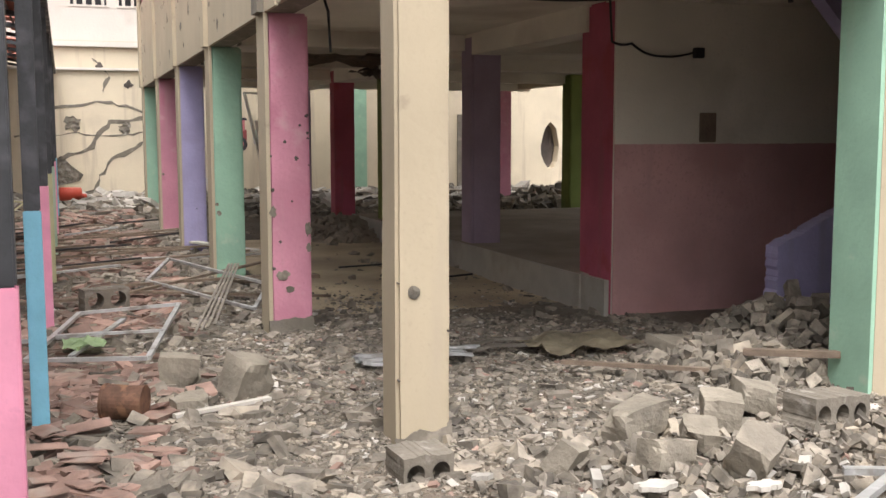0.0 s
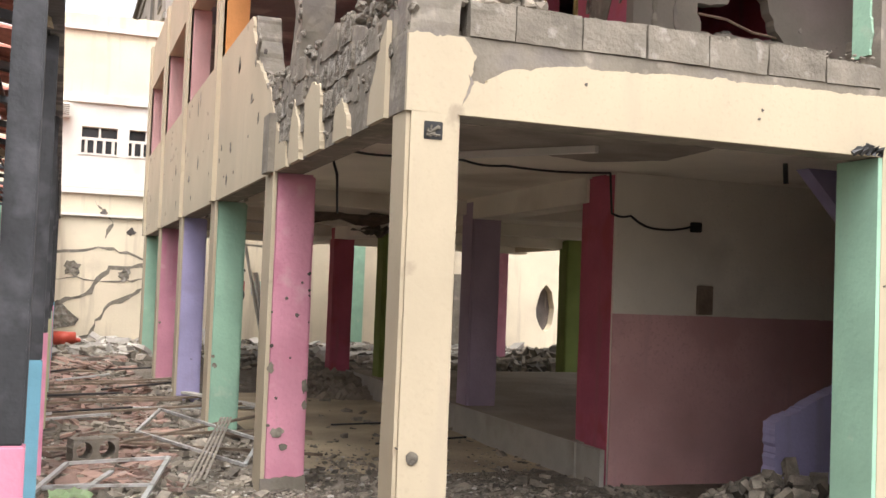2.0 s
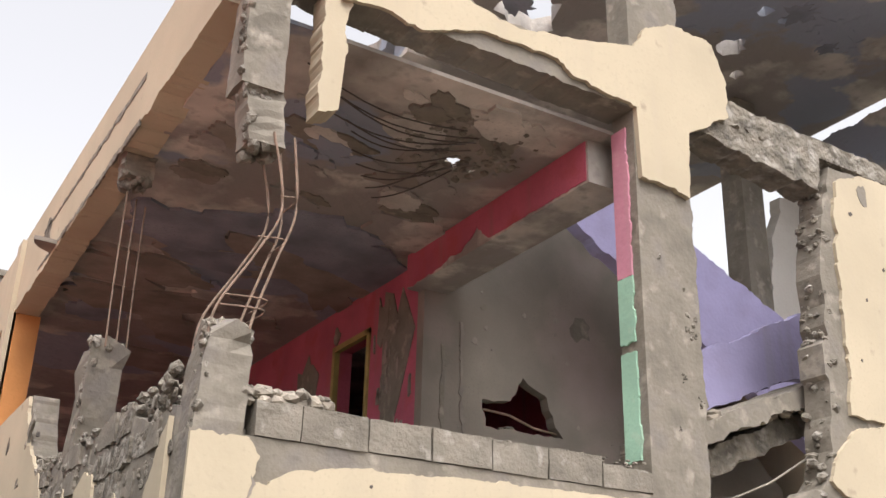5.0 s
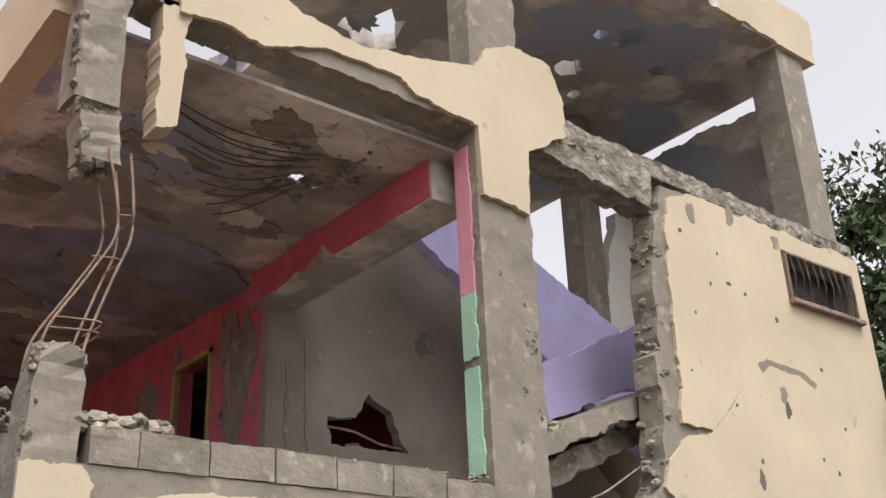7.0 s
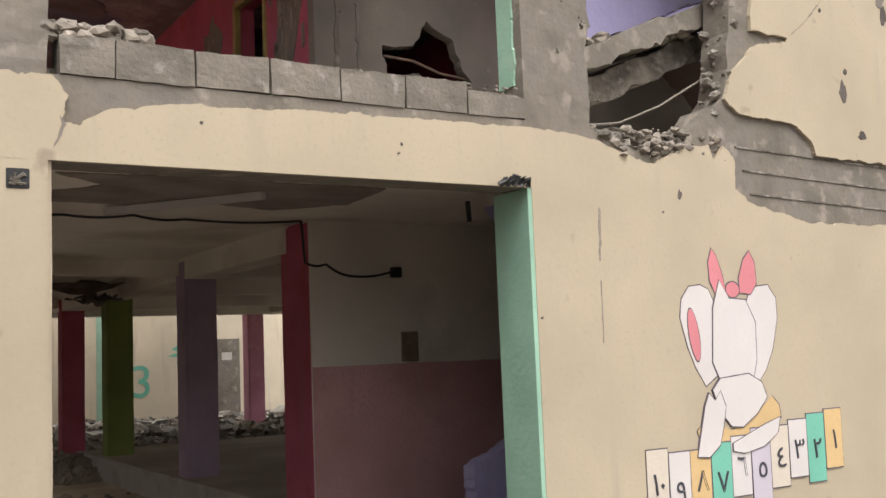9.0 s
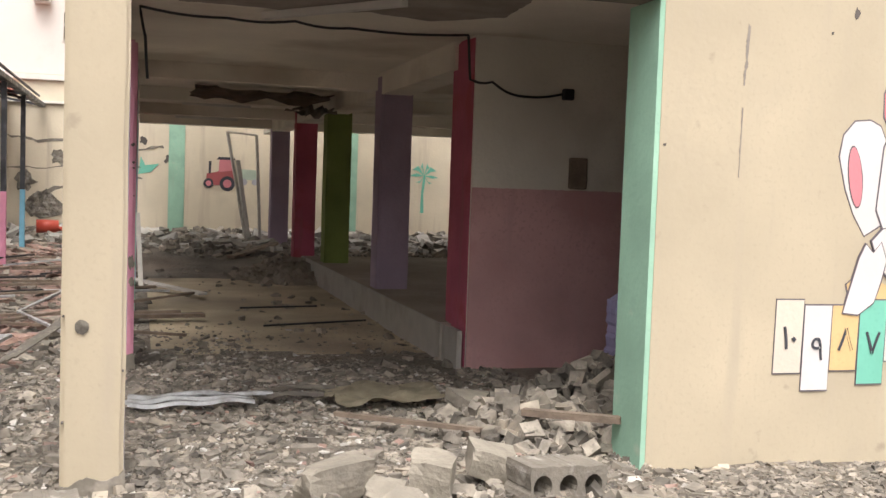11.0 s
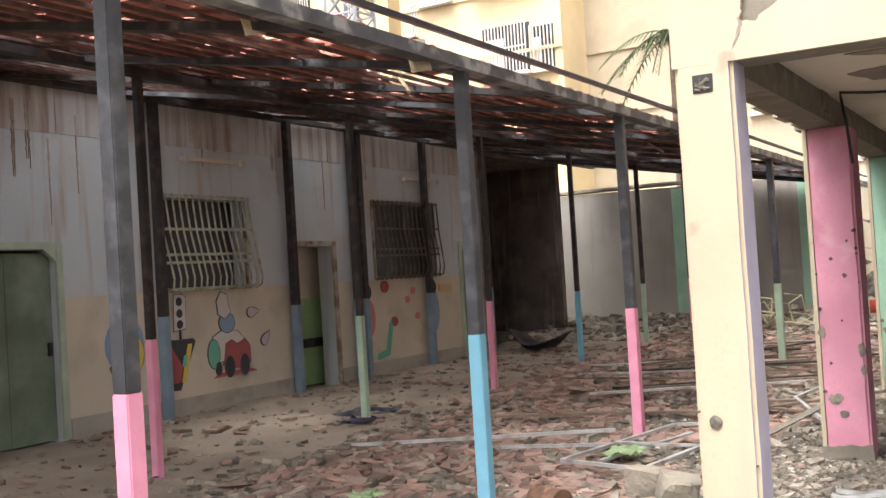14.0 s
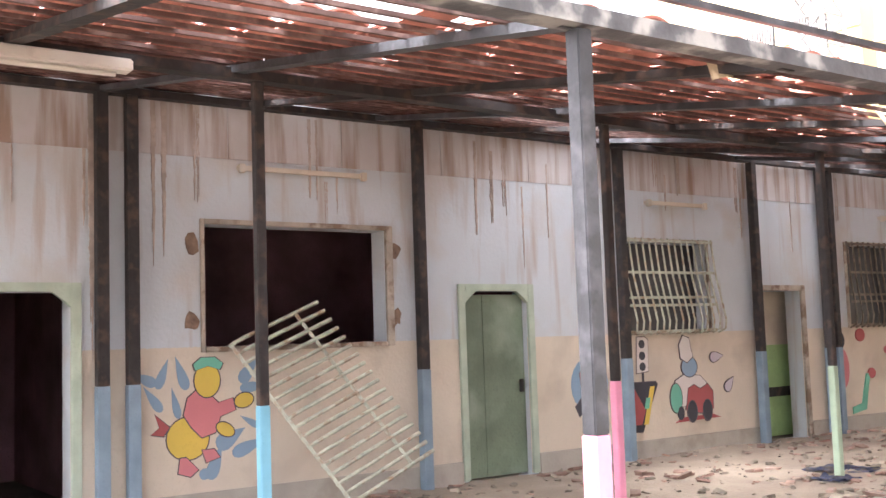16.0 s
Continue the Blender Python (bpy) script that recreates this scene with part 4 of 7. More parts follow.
rubble_on("rubble", "pale broken plaster heaped behind the holed wall", [(4.15 + 0.75 * a_ * (1 - u_) , 3.2 + rnd.uniform(0, 0.9), 3.0 + 1.12 * u_ + rnd.uniform(-0.05, 0.03), rnd.uniform(0.03, 0.11)) for u_, a_ in [(rnd.random() ** 0.8, rnd.uniform(-1, 1)) for _ in range(420)]])
wall_piece("wall_hall_back", "x", [(3.2, 3.0), (16.7, 3.0), (16.7, 5.6), (3.2, 5.6)], 6.2, 6.3, M_red, label="crimson wall of the room behind")

# stairs with lilac parapets
st = thing("staircase", "lilac painted staircase with broken flights", "staircase", (4, 1.5, 0))
def para(pts, y0, y1, nm="parapet"):
    bm = bmesh.new()
    prism(bm, "y", pts, y0, y1)
    part(nm, bm, M_purple, st, "lilac painted stair parapet")
para([(3.75, 5.99), (4.1, 5.72, 0.03), (4.45, 5.53), (7.2, 3.9), (7.2, 5.1), (6.6, 5.42, 0.03), (5.5, 5.9, 0.04), (4.9, 6.4), (3.75, 6.6)], 1.95, 2.1)
para([(3.9, 3.2), (4.5, 3.9, 0.02), (5.6, 4.35), (7.4, 4.6), (7.4, 5.6), (6.0, 5.08, 0.02), (4.5, 4.4, 0.02), (3.9, 4.1)], 1.0, 1.12)
para([(3.72, 3.1), (5.4, 1.4), (5.4, 2.2), (4.1, 3.1)], 1.95, 2.1)
para([(3.65, -0.05), (6.2, -0.05), (6.2, 1.9), (4.3, 1.0, 0.02), (3.66, 0.72, 0.02)], 1.75, 1.9)
for k in range(9):
    bm = bmesh.new()
    box(bm, 4.75 + k * 0.27, 5.05 + k * 0.27, 1.9, 3.1, 0.0, 0.17 * (k + 1))
    part("step", bm, M_conc, st)
bm = bmesh.new()
prism(bm, "y", [(3.6, 3.5, 0.02), (5.6, 4.3, 0.02), (7.6, 4.3), (7.6, 4.12), (5.6, 4.12, 0.03), (3.6, 3.36, 0.02)], 0.32, 1.0)
part("landing", bm, M_conc, st, "bare landing slab")
bm = bmesh.new()
prism(bm, "y", [(3.65, 3.3, 0.02), (5.5, 4.05, 0.03), (5.5, 3.86, 0.04), (3.65, 3.12, 0.03)], 0.5, 0.98)
part("stair_beam", bm, M_rough, st, "broken stair beam")
bm = bmesh.new()
tube(bm, [(3.7, 0.3, 3.02), (4.0, 0.3, 3.06), (4.35, 0.28, 3.2), (4.85, 0.26, 3.48)], 0.009, 6)
part("bent_wire", bm, M_conc, st, "bent wire across the gap")
rubble_on("rubble", "crumbled concrete heaped on the stair landing", [(3.7 + u * 1.8, rnd.uniform(0.35, 0.95), 3.56 + 0.38 * u + rnd.uniform(0, 0.06), rnd.uniform(0.03, 0.09)) for u in [rnd.random() for _ in range(110)]])
wall_piece("column_rear", "y", [(6.62, 4.8, 0.02), (6.95, 4.8), (6.98, 8.2), (6.66, 8.2)], 2.3, 2.6, M_conc, label="bare concrete pillar of the stair well", category="pillar")
wall_piece("wall_rear_fragment", "y", [(6.95, 4.9, 0.04), (7.9, 5.0), (7.9, 7.3, 0.05), (7.3, 7.1, 0.05), (7.1, 6.4, 0.05)], 2.35, 2.5, M_farwhite, label="leftover piece of pale stair well wall")

# side facade to the courtyard
sf = wall_piece("wall_side", "x", [(0.27, TOPZ + 0.004), (16.9, TOPZ + 0.004), (16.9, 4.1), (4.6, 4.1, 0.03), (4.5, 3.85, 0.05), (4.05, 3.4, 0.05), (3.5, 3.3, 0.05), (1.8, 3.25, 0.05), (0.27, 3.1)], 0.03, 0.25, M_conc, label="side wall of blocks and concrete under cream plaster")
wall_piece("plaster", "x", [(3.35, TOPZ), (16.9, TOPZ), (16.9, 4.1), (4.65, 4.1, 0.02), (4.6, 3.95, 0.03), (4.3, 3.6, 0.03), (3.95, 3.42, 0.03), (3.6, 3.25, 0.02), (3.4, 3.0, 0.02)], 0.0, 0.03, M_cream, sf, label="cream plaster coat with a broken end")
for pts in ([(0.3, TOPZ), (0.62, TOPZ, 0.012), (0.6, 2.68, 0.02), (0.46, 2.9, 0.03), (0.3, 3.05)],
            [(1.05, TOPZ), (1.4, TOPZ, 0.015), (1.36, 2.74, 0.02), (1.2, 2.78, 0.02), (1.08, 2.66, 0.02)],
            [(1.72, TOPZ), (2.2, TOPZ, 0.015), (2.23, 2.92, 0.02), (2.0, 3.02, 0.02), (1.78, 2.96, 0.02)],
            [(2.36, TOPZ), (2.74, TOPZ, 0.015), (2.72, 2.76, 0.02), (2.6, 3.0, 0.03), (2.42, 2.8, 0.02)],
            [(2.86, TOPZ), (3.3, TOPZ, 0.015), (3.34, 2.95, 0.02), (3.1, 2.8, 0.03), (2.9, 2.7, 0.02)]):
    bm = bmesh.new()
    prism(bm, "x", pts, rnd.uniform(-0.006, 0.004), 0.032)
    part("plaster_flake", bm, M_cream, sf, "loose flake of cream plaster")
# courses of jagged block stumps behind the fallen plaster
for row, z0 in enumerate((2.72, 2.93, 3.12)):
    y0 = 0.32 + 0.17 * (row % 2)
    while y0 < 3.3:
        L_ = rnd.uniform(0.2, 0.4)
        if rnd.random() < (0.95, 0.85, 0.6)[row]:
            bm = bmesh.new()
            prism(bm, "x", [(y0, z0, 0.012), (y0 + L_ - 0.02, z0 + rnd.uniform(-0.02, 0.02), 0.015), (y0 + L_ - 0.03, z0 + 0.19 - rnd.uniform(0, 0.06), 0.025), (y0 + 0.01, z0 + 0.18 - rnd.uniform(0, 0.05), 0.02)], rnd.uniform(0.002, 0.024), 0.2)
            part("broken_block", bm, rnd.choice((M_block, M_rough)), sf, "jagged block stump")
        y0 += L_
bm = bmesh.new()
for k in range(420):
    y0 = rnd.uniform(0.3, 4.4)
    z0 = 3.27 + 0.22 * max(0, y0 - 3.4) + rnd.uniform(-0.06, 0.05) if k % 3 else rnd.uniform(2.6, 3.25)
    s_ = rnd.uniform(0.01, 0.05)
    chunk(bm, (rnd.uniform(0.02, 0.22) if k % 3 else 0.025, y0, z0), (s_ if k % 3 else 0.012, s_ * 1.2, s_))
part("crumbled_edge", bm, M_rough, sf, "crumbled top of the side wall")
for k in range(1, 6):
    bm = bmesh.new()
    prism(bm, "x", [(k * S, TOPZ), (k * S + 0.26, TOPZ), (k * S + 0.26, 6.3 if k > 1 else 3.0), (k * S, 6.3 if k > 1 else 3.0)], -0.05, 0.03 - 0.002)
    part("pilaster", bm, M_cream if k > 1 else M_conc, sf, "plastered pilaster")
up = wall_piece("lintel_side", "x", [(0.27, 5.62, 0.03), (4.0, 5.55, 0.03), (6.6, 5.45), (16.9, 5.45), (16.9, 6.32), (0.27, 6.35, 0.02)], 0.0, 0.25, M_cream, label="cream plastered band over the side windows", category="wall")
for k in range(2, 6):
    bm = bmesh.new()
    box(bm, 0.0, 0.28, k * S, k * S + 0.3, 4.1, 5.45)
    part("window_pier", bm, M_orange if k == 2 else M_pinkwall, up)
bm = bmesh.new()
for z in (5.6, 6.0):
    prism(bm, "x", [(2.0, z + 0.02, 0.02), (5.5, z, 0.02), (5.5, z - 0.03, 0.02), (2.0, z - 0.04, 0.02)], -0.006, 0.01)
part("crack", bm, M_rough, up, "long crack along the band")
bm = bmesh.new()
prism(bm, "x", blob_ring(5.3, 5.9, 0.16, 10, 0.4), -0.006, 0.01)
part("shell_hole", bm, M_rough, up)
wall_piece("wall_north", "y", [(0.2, 2.95), (8.2, 2.95), (8.2, 6.2), (0.2, 6.2)], 16.75, 16.9, M_cream_in, label="back wall closing the upper floor")

# small pits and gouges of the side facade
# pits under 0.02 have their inner shade as near-black colour
for k in range(70):
    y_, z_ = rnd.uniform(3.4, 16.5), rnd.uniform(2.6, 4.0)
    if 4.1 < z_ < 5.65:
        continue
    r_ = rnd.choice((0.012, 0.018, 0.03, 0.05))
    bm = bmesh.new()
    prism(bm, "x", [(p[0], (p[1] - z_) * rnd.choice((1.0, 1.0, 1.8)) + z_) for p in [(y_ + r_ * rnd.uniform(0.6, 1.4) * math.cos(j * 0.7), z_ + r_ * rnd.uniform(0.6, 1.4) * math.sin(j * 0.7)) for j in range(9)]], -0.004, 0.02)
    part("shrapnel_hole", bm, M_rough if r_ > 0.02 else M_soot_shade, sf, "small shrapnel pit")

# ---- far yard wall and neighbour building ----
FY = 19.3
fb = wall_piece("wall_yard_back", "y", [(-2.6, -0.1), (14, -0.1), (14, 3.4), (0.6, 3.4), (0.6, 7.5, 0.02), (-2.6, 7.45)], FY, FY + 0.3, M_brightcream,
    holes=[[(-1.25, 4.4), (-0.5, 4.4), (-0.5, 4.98), (-1.25, 4.98)], [(-0.25, 4.4), (0.45, 4.4), (0.45, 4.98), (-0.25, 4.98)], [(10.13 + 0.25 * math.cos(j * 0.393) * (1 + 0.12 * math.sin(5 * j)), 1.32 + 0.58 * math.sin(j * 0.393) * (1 + 0.06 * math.cos(3 * j))) for j in range(16)]], label="cracked cream wall of the neighbouring house", category="wall")
bm = bmesh.new()
box(bm, 9.5, 10.8, FY + 0.32, FY + 0.5, 0.6, 2.1)
part("niche_back", bm, M_soot_wall, fb, "dark back of the blasted niche")
for z0, z1 in ((3.5, 3.62), (5.5, 5.7), (7.1, 7.2), (3.0, 3.06)):
    bm = bmesh.new()
    box(bm, -2.65, 0.62, FY - 0.08, FY - 0.002, z0, z1, bevel=0.01)
    part("moulding", bm, M_farwhite, fb)
bm = bmesh.new()
prism(bm, "y", [(-2.6, 3.64), (0.6, 3.64), (0.6, 5.48), (-2.6, 5.48)], FY - 0.012, FY - 0.002, holes=[[(-1.25, 4.4), (-0.5, 4.4), (-0.5, 4.98), (-1.25, 4.98)], [(-0.25, 4.4), (0.45, 4.4), (0.45, 4.98), (-0.25, 4.98)]])
part("white_band", bm, M_farwhite, fb, "white painted storey band")
for x0 in (-1.25, -0.25):
    w = tagged(thing("window_2", "dark window behind white balusters", "window", (x0, FY, 4.4)), kind="structure")
    bm = bmesh.new()
    box(bm, x0 - 0.05, x0 + 0.8, FY - 0.03, FY + 0.05, 4.36, 4.4)
    part("sill", bm, M_farwhite, w)
    for k in range(4):
        bm = bmesh.new()
        x = x0 + 0.1 + k * 0.19
        tube(bm, [(x, FY + 0.03, 4.4), (x, FY + 0.03, 4.5), (x, FY + 0.03, 4.6), (x, FY + 0.03, 4.7)], 0.035, 7)
        part("baluster", bm, M_farwhite, w)
    bm = bmesh.new()
    box(bm, x0, x0 + 0.75, FY + 0.01, FY + 0.05, 4.69, 4.75)
    part("rail", bm, M_farwhite, w)
    bm = bmesh.new()
    box(bm, x0, x0 + 0.75, FY + 0.2, FY + 0.22, 4.4, 4.98)
    part("pane", bm, M_glassdark, w)
    bm = bmesh.new()
    box(bm, x0 + 0.35, x0 + 0.4, FY + 0.02, FY + 0.08, 4.7, 4.98)
    part("mullion", bm, M_farwhite, w)
def crack_line(parent, y, pts, w, mat):
    """A thin uneven crack through (x, z) points on a wall at y."""
    up_, down = [], []
    for (xa, za), (xb, zb) in zip(pts, pts[1:]):
        for k in range(6):
            u_ = k / 6
            x_, z_ = xa + (xb - xa) * u_ + rnd.uniform(-0.03, 0.03), za + (zb - za) * u_ + rnd.uniform(-0.04, 0.04)
            h = w * rnd.uniform(0.3, 1.2)
            up_.append((x_ - h * 0.5, z_ + h))
            down.append((x_ + h * 0.5, z_ - h))
    bm = bmesh.new()
    prism(bm, "y", down + up_[::-1], y - 0.008, y + 0.01)
    part("crack", bm, mat, parent, "ragged crack in the plaster")


crack_line(fb, FY, [(-2.4, 2.3), (-1.6, 2.2), (-0.6, 2.35), (0.3, 2.1), (1.0, 2.2)], 0.03, M_conc)
crack_line(fb, FY, [(-1.8, 1.0), (-1.0, 1.3), (-0.5, 1.9), (0.4, 2.0)], 0.06, M_conc)
crack_line(fb, FY, [(-0.9, 0.4), (-0.6, 1.0), (0.1, 1.4), (0.5, 1.5)], 0.05, M_conc)
crack_line(fb, FY, [(-2.5, 1.6), (-1.4, 1.65), (-0.3, 1.6), (0.5, 1.7)], 0.02, M_conc)
crack_line(fb, FY, [(-0.9, 3.3), (-0.5, 2.9), (-0.7, 2.5)], 0.04, M_conc)
# patches up to 0.1 take the near-black used for hole shade
for (cx, cz, r) in ((-1.6, 0.75, 0.35), (-0.2, 1.75, 0.14), (-1.3, 1.85, 0.16), (-0.1, 2.7, 0.08), (-0.7, 3.1, 0.07), (0.45, 2.3, 0.09), (1.0, 1.9, 0.09), (-2.0, 1.3, 0.2)):
    bm = bmesh.new()
    prism(bm, "y", blob_ring(cx, cz, r, 14, 0.45), FY - 0.012, FY + 0.02)
    part("bare_patch", bm, M_rough if r > 0.1 else M_soot_shade, fb, "broken plaster patch")
for x in (2.35, 6.3):
    bm = bmesh.new()
    box(bm, x - 1.35, x - 1.0, FY - 0.02, FY - 0.003, 0, 3.2)
    part("green_stripe", bm, M_green, fb, "mint green painted stripe")
bm = bmesh.new()
box(bm, 7.6, 8.3, FY - 0.03, FY - 0.003, 0.3, 2.1)
part("metal_door", bm, M_conc, fb, "grey metal door")
bm = bmesh.new()
box(bm, 7.85, 8.1, FY - 0.04, FY - 0.032, 1.6, 1.78)
part("notice", bm, M_white_bits, fb, "white notice")


def flat(parent, plane, d, outline, mat, name="mural_patch", label=""):
    """A painted patch, 2 mm thick, on a wall."""
    bm = bmesh.new()
    prism(bm, plane, outline, d[0], d[1])
    return part(name, bm, mat, parent, label)


def oval(cx, cy, rx, ry, n=20, a=0.0):
    out = []
    for k in range(n):
        u, v = rx * math.cos(k * math.tau / n), ry * math.sin(k * math.tau / n)
        out.append((cx + u * math.cos(a) - v * math.sin(a), cy + u * math.sin(a) + v * math.cos(a)))
    return out


def text_ob(name, body, size, m, mat, label, parent=None):
    cu = bpy.data.curves.new(name, "FONT")
    cu.body, cu.size, cu.extrude = body, size, 0.002
    cu.align_x = "CENTER"
    tmp = bpy.data.objects.new(name, cu)
    me = bpy.data.meshes.new_from_object(tmp)
    bpy.data.objects.remove(tmp)
    me.materials.append(mat)
    ob = new(name, me)
    ob.matrix_basis = m
    if parent is not None:
        ob.parent = parent
        ob.matrix_parent_inverse = parent.matrix_basis.inverted()
    if label:
        ob["label"] = label
    return ob


text_ob("numeral", "3", 1.05, pose(5.95, FY - 0.012, 0.82, 90, 0, 0), M_mteal, "green painted numeral 3", fb)
# painted tractor and cart on the yard wall
d = (FY - 0.008, FY - 0.003)
flat(fb, "y", d, [(1.82, 1.36), (2.3, 1.36), (2.46, 1.5), (2.46, 1.72), (2.3, 1.78), (2.06, 1.66), (1.84, 1.62)], M_mred, label="painted red tractor")
flat(fb, "y", (FY - 0.0095, FY - 0.003), [(2.1, 1.66), (2.42, 1.7), (2.42, 1.95), (2.12, 1.95)], M_mpink)
flat(fb, "y", (FY - 0.0105, FY - 0.003), [(2.05, 1.94), (2.48, 1.94), (2.44, 2.0), (2.1, 2.0)], M_mdark)
flat(fb, "y", (FY - 0.0105, FY - 0.003), [(1.88, 1.62), (1.93, 1.62), (1.94, 1.9), (1.88, 1.9)], M_mdark)
for x, r in ((1.88, 0.11), (2.3, 0.17)):
    flat(fb, "y", (FY - 0.012, FY - 0.003), oval(x, 1.4, r, r), M_mdark)
    flat(fb, "y", (FY - 0.014, FY - 0.003), oval(x, 1.4, r * 0.55, r * 0.55), M_mpink)
flat(fb, "y", d, [(2.6, 1.5), (3.0, 1.5), (3.02, 1.72), (2.6, 1.74)], M_frameg, label="faded green painted cart")
for x in (2.68, 2.92):
    flat(fb, "y", (FY - 0.012, FY - 0.003), oval(x, 1.45, 0.07, 0.07), M_mgrey)
flat(fb, "y", d, [(0.35, 1.55), (0.62, 1.6), (0.8, 1.8), (0.5, 1.75), (0.4, 1.95)], M_mteal)
# painted palm beside the numeral
flat(fb, "y", d, [(6.86, 0.85), (6.95, 0.85), (6.93, 1.3), (6.98, 1.75), (6.92, 1.76), (6.87, 1.3)], M_mteal, label="green painted palm")
for k, (ax, az) in enumerate(((-0.38, 0.02), (-0.3, 0.2), (-0.1, 0.28), (0.12, 0.26), (0.3, 0.18), (0.36, -0.02), (-0.2, -0.16), (0.2, -0.18))):
    flat(fb, "y", (FY - 0.009 - 0.0004 * k, FY - 0.003), [(6.94, 1.74), (6.94 + ax * 0.5, 1.78 + az), (6.94 + ax, 1.72 + az * 0.8), (6.94 + ax * 0.55, 1.7 + az * 0.8)], M_mteal)

ac = thing("air_conditioner", "white air conditioner on the neighbouring wall", "air conditioner", (-1.75, FY, 5.2))
bm = bmesh.new()
box(bm, -1.85, -1.5, FY - 0.35, FY - 0.004, 5.12, 5.42, bevel=0.02)
part("casing", bm, M_farwhite, ac)
bm = bmesh.new()
for k in range(6):
    box(bm, -1.82, -1.53, FY - 0.36, FY - 0.352, 5.15 + 0.042 * k, 5.17 + 0.042 * k)
part("front_grille", bm, M_conc, ac)

# low yard wall with green pilasters
yw = wall_piece("wall_yard_side", "y", [(-12, -0.1), (-2.6, -0.1), (-2.6, 3.3), (-12, 3.4)], FY + 0.1, FY + 0.35, M_yardwall, label="pale streaked yard wall with green pilasters")
bm = bmesh.new()
box(bm, -12, -2.6, FY + 0.05, FY + 0.4, 3.4, 3.48, bevel=0.01)
part("coping", bm, M_conc, yw)
for x in (-6.1, -3.2):
    bm = bmesh.new()
    box(bm, x, x + 0.4, FY + 0.02, FY + 0.098, 0, 3.3)
    part("pilaster", bm, M_green, yw, "mint green pilaster")
wall_piece("wall_passage", "y", [(-12.2, -0.1), (-8.0, -0.1), (-8.0, 3.9), (-12.2, 3.9)], 16.9, 17.1, M_soot_wall, label="soot-blackened wall in the passage")
# side wall and roof are added only to keep daylight out of the passage
wall_piece("wall_passage_side", "x", [(13.3, -0.1), (17.1, -0.1), (17.1, 4.2), (13.3, 4.2)], -12.4, -12.2, M_soot_wall, label="added side wall that keeps the passage in shade")
wall_piece("roof_passage", "z", [(-12.4, 13.3), (-8.0, 13.3), (-8.0, 17.1), (-12.4, 17.1)], 3.9, 4.1, M_soot_wall, label="added roof that keeps the passage in shade", category="roof")

# ---- classroom block on the courtyard ----
WX = -8.1
DOORS = [(-3.15, -2.35), (2.05, 2.98), (7.25, 8.25), (12.4, 13.05)]
WINS = [(-1.08, 1.0, 1.6, 2.8), (4.6, 6.2, 1.62, 2.78), (9.45, 11.4, 1.62, 2.85)]
holes = [[(a, -0.02), (b, -0.02), (b, 2.14), (a, 2.14)] for a, b in DOORS] + [[(a, z0), (b, z0), (b, z1), (a, z1)] for a, b, z0, z1 in WINS]
cw = wall_piece("wall_classrooms", "x", [(-9, -0.1), (13.5, -0.1), (13.5, 4.22), (-9, 4.22)], WX - 0.25, WX, M_white, holes=holes, label="long white classroom wall streaked with rust")
for a, b in zip([-9] + [q[1] for q in DOORS], [q[0] for q in DOORS] + [13.5]):
    wall_piece("dado", "x", [(a, 0.0), (b, 0.0), (b, 1.6 - 0.003 * b, 0.004), (a, 1.6 - 0.003 * a)], WX, WX + 0.006, M_lowcream, cw, label="pale cream painted dado")
bm = bmesh.new()
for a, b in zip([-9] + [q[1] for q in DOORS], [q[0] for q in DOORS] + [13.5]):
    box(bm, WX, WX + 0.047, a + 0.092, b - 0.092, -0.05, 0.22, bevel=0.012)
tagged(mesh_ob("baseboard", bm, M_platform), "dusty cement plinth along the classroom wall", "plinth", kind="structure")
for k in range(15):
    y = -6 + k * 1.3
    bm = bmesh.new()
    box(bm, WX, WX + 0.012, y, y + 1.29, 3.46, 4.08)
    part("fascia_panel", bm, M_fascia, cw, "white cladding panel")
for k in range(14):
    y, w, h = rnd.uniform(-5, 12), rnd.choice((0.008, 0.012, 0.02, 0.03)), rnd.uniform(0.3, 0.9)
    top = rnd.choice((3.458, 3.458, 3.7))
    if any(a - 0.3 < y < b + 0.3 for a, b, _, _ in WINS) and top < 3.5:
        continue
    bm = bmesh.new()
    prism(bm, "x", [(y, top), (y + w, top, 0.006), (y + w * 0.8, top - h), (y + w * 0.3, top - h - 0.1, 0.006)], WX + 0.001, WX + (0.0145 if top > 3.3 else 0.004))
    part("rust_streak", bm, M_streak, cw, "rust-brown water streak")
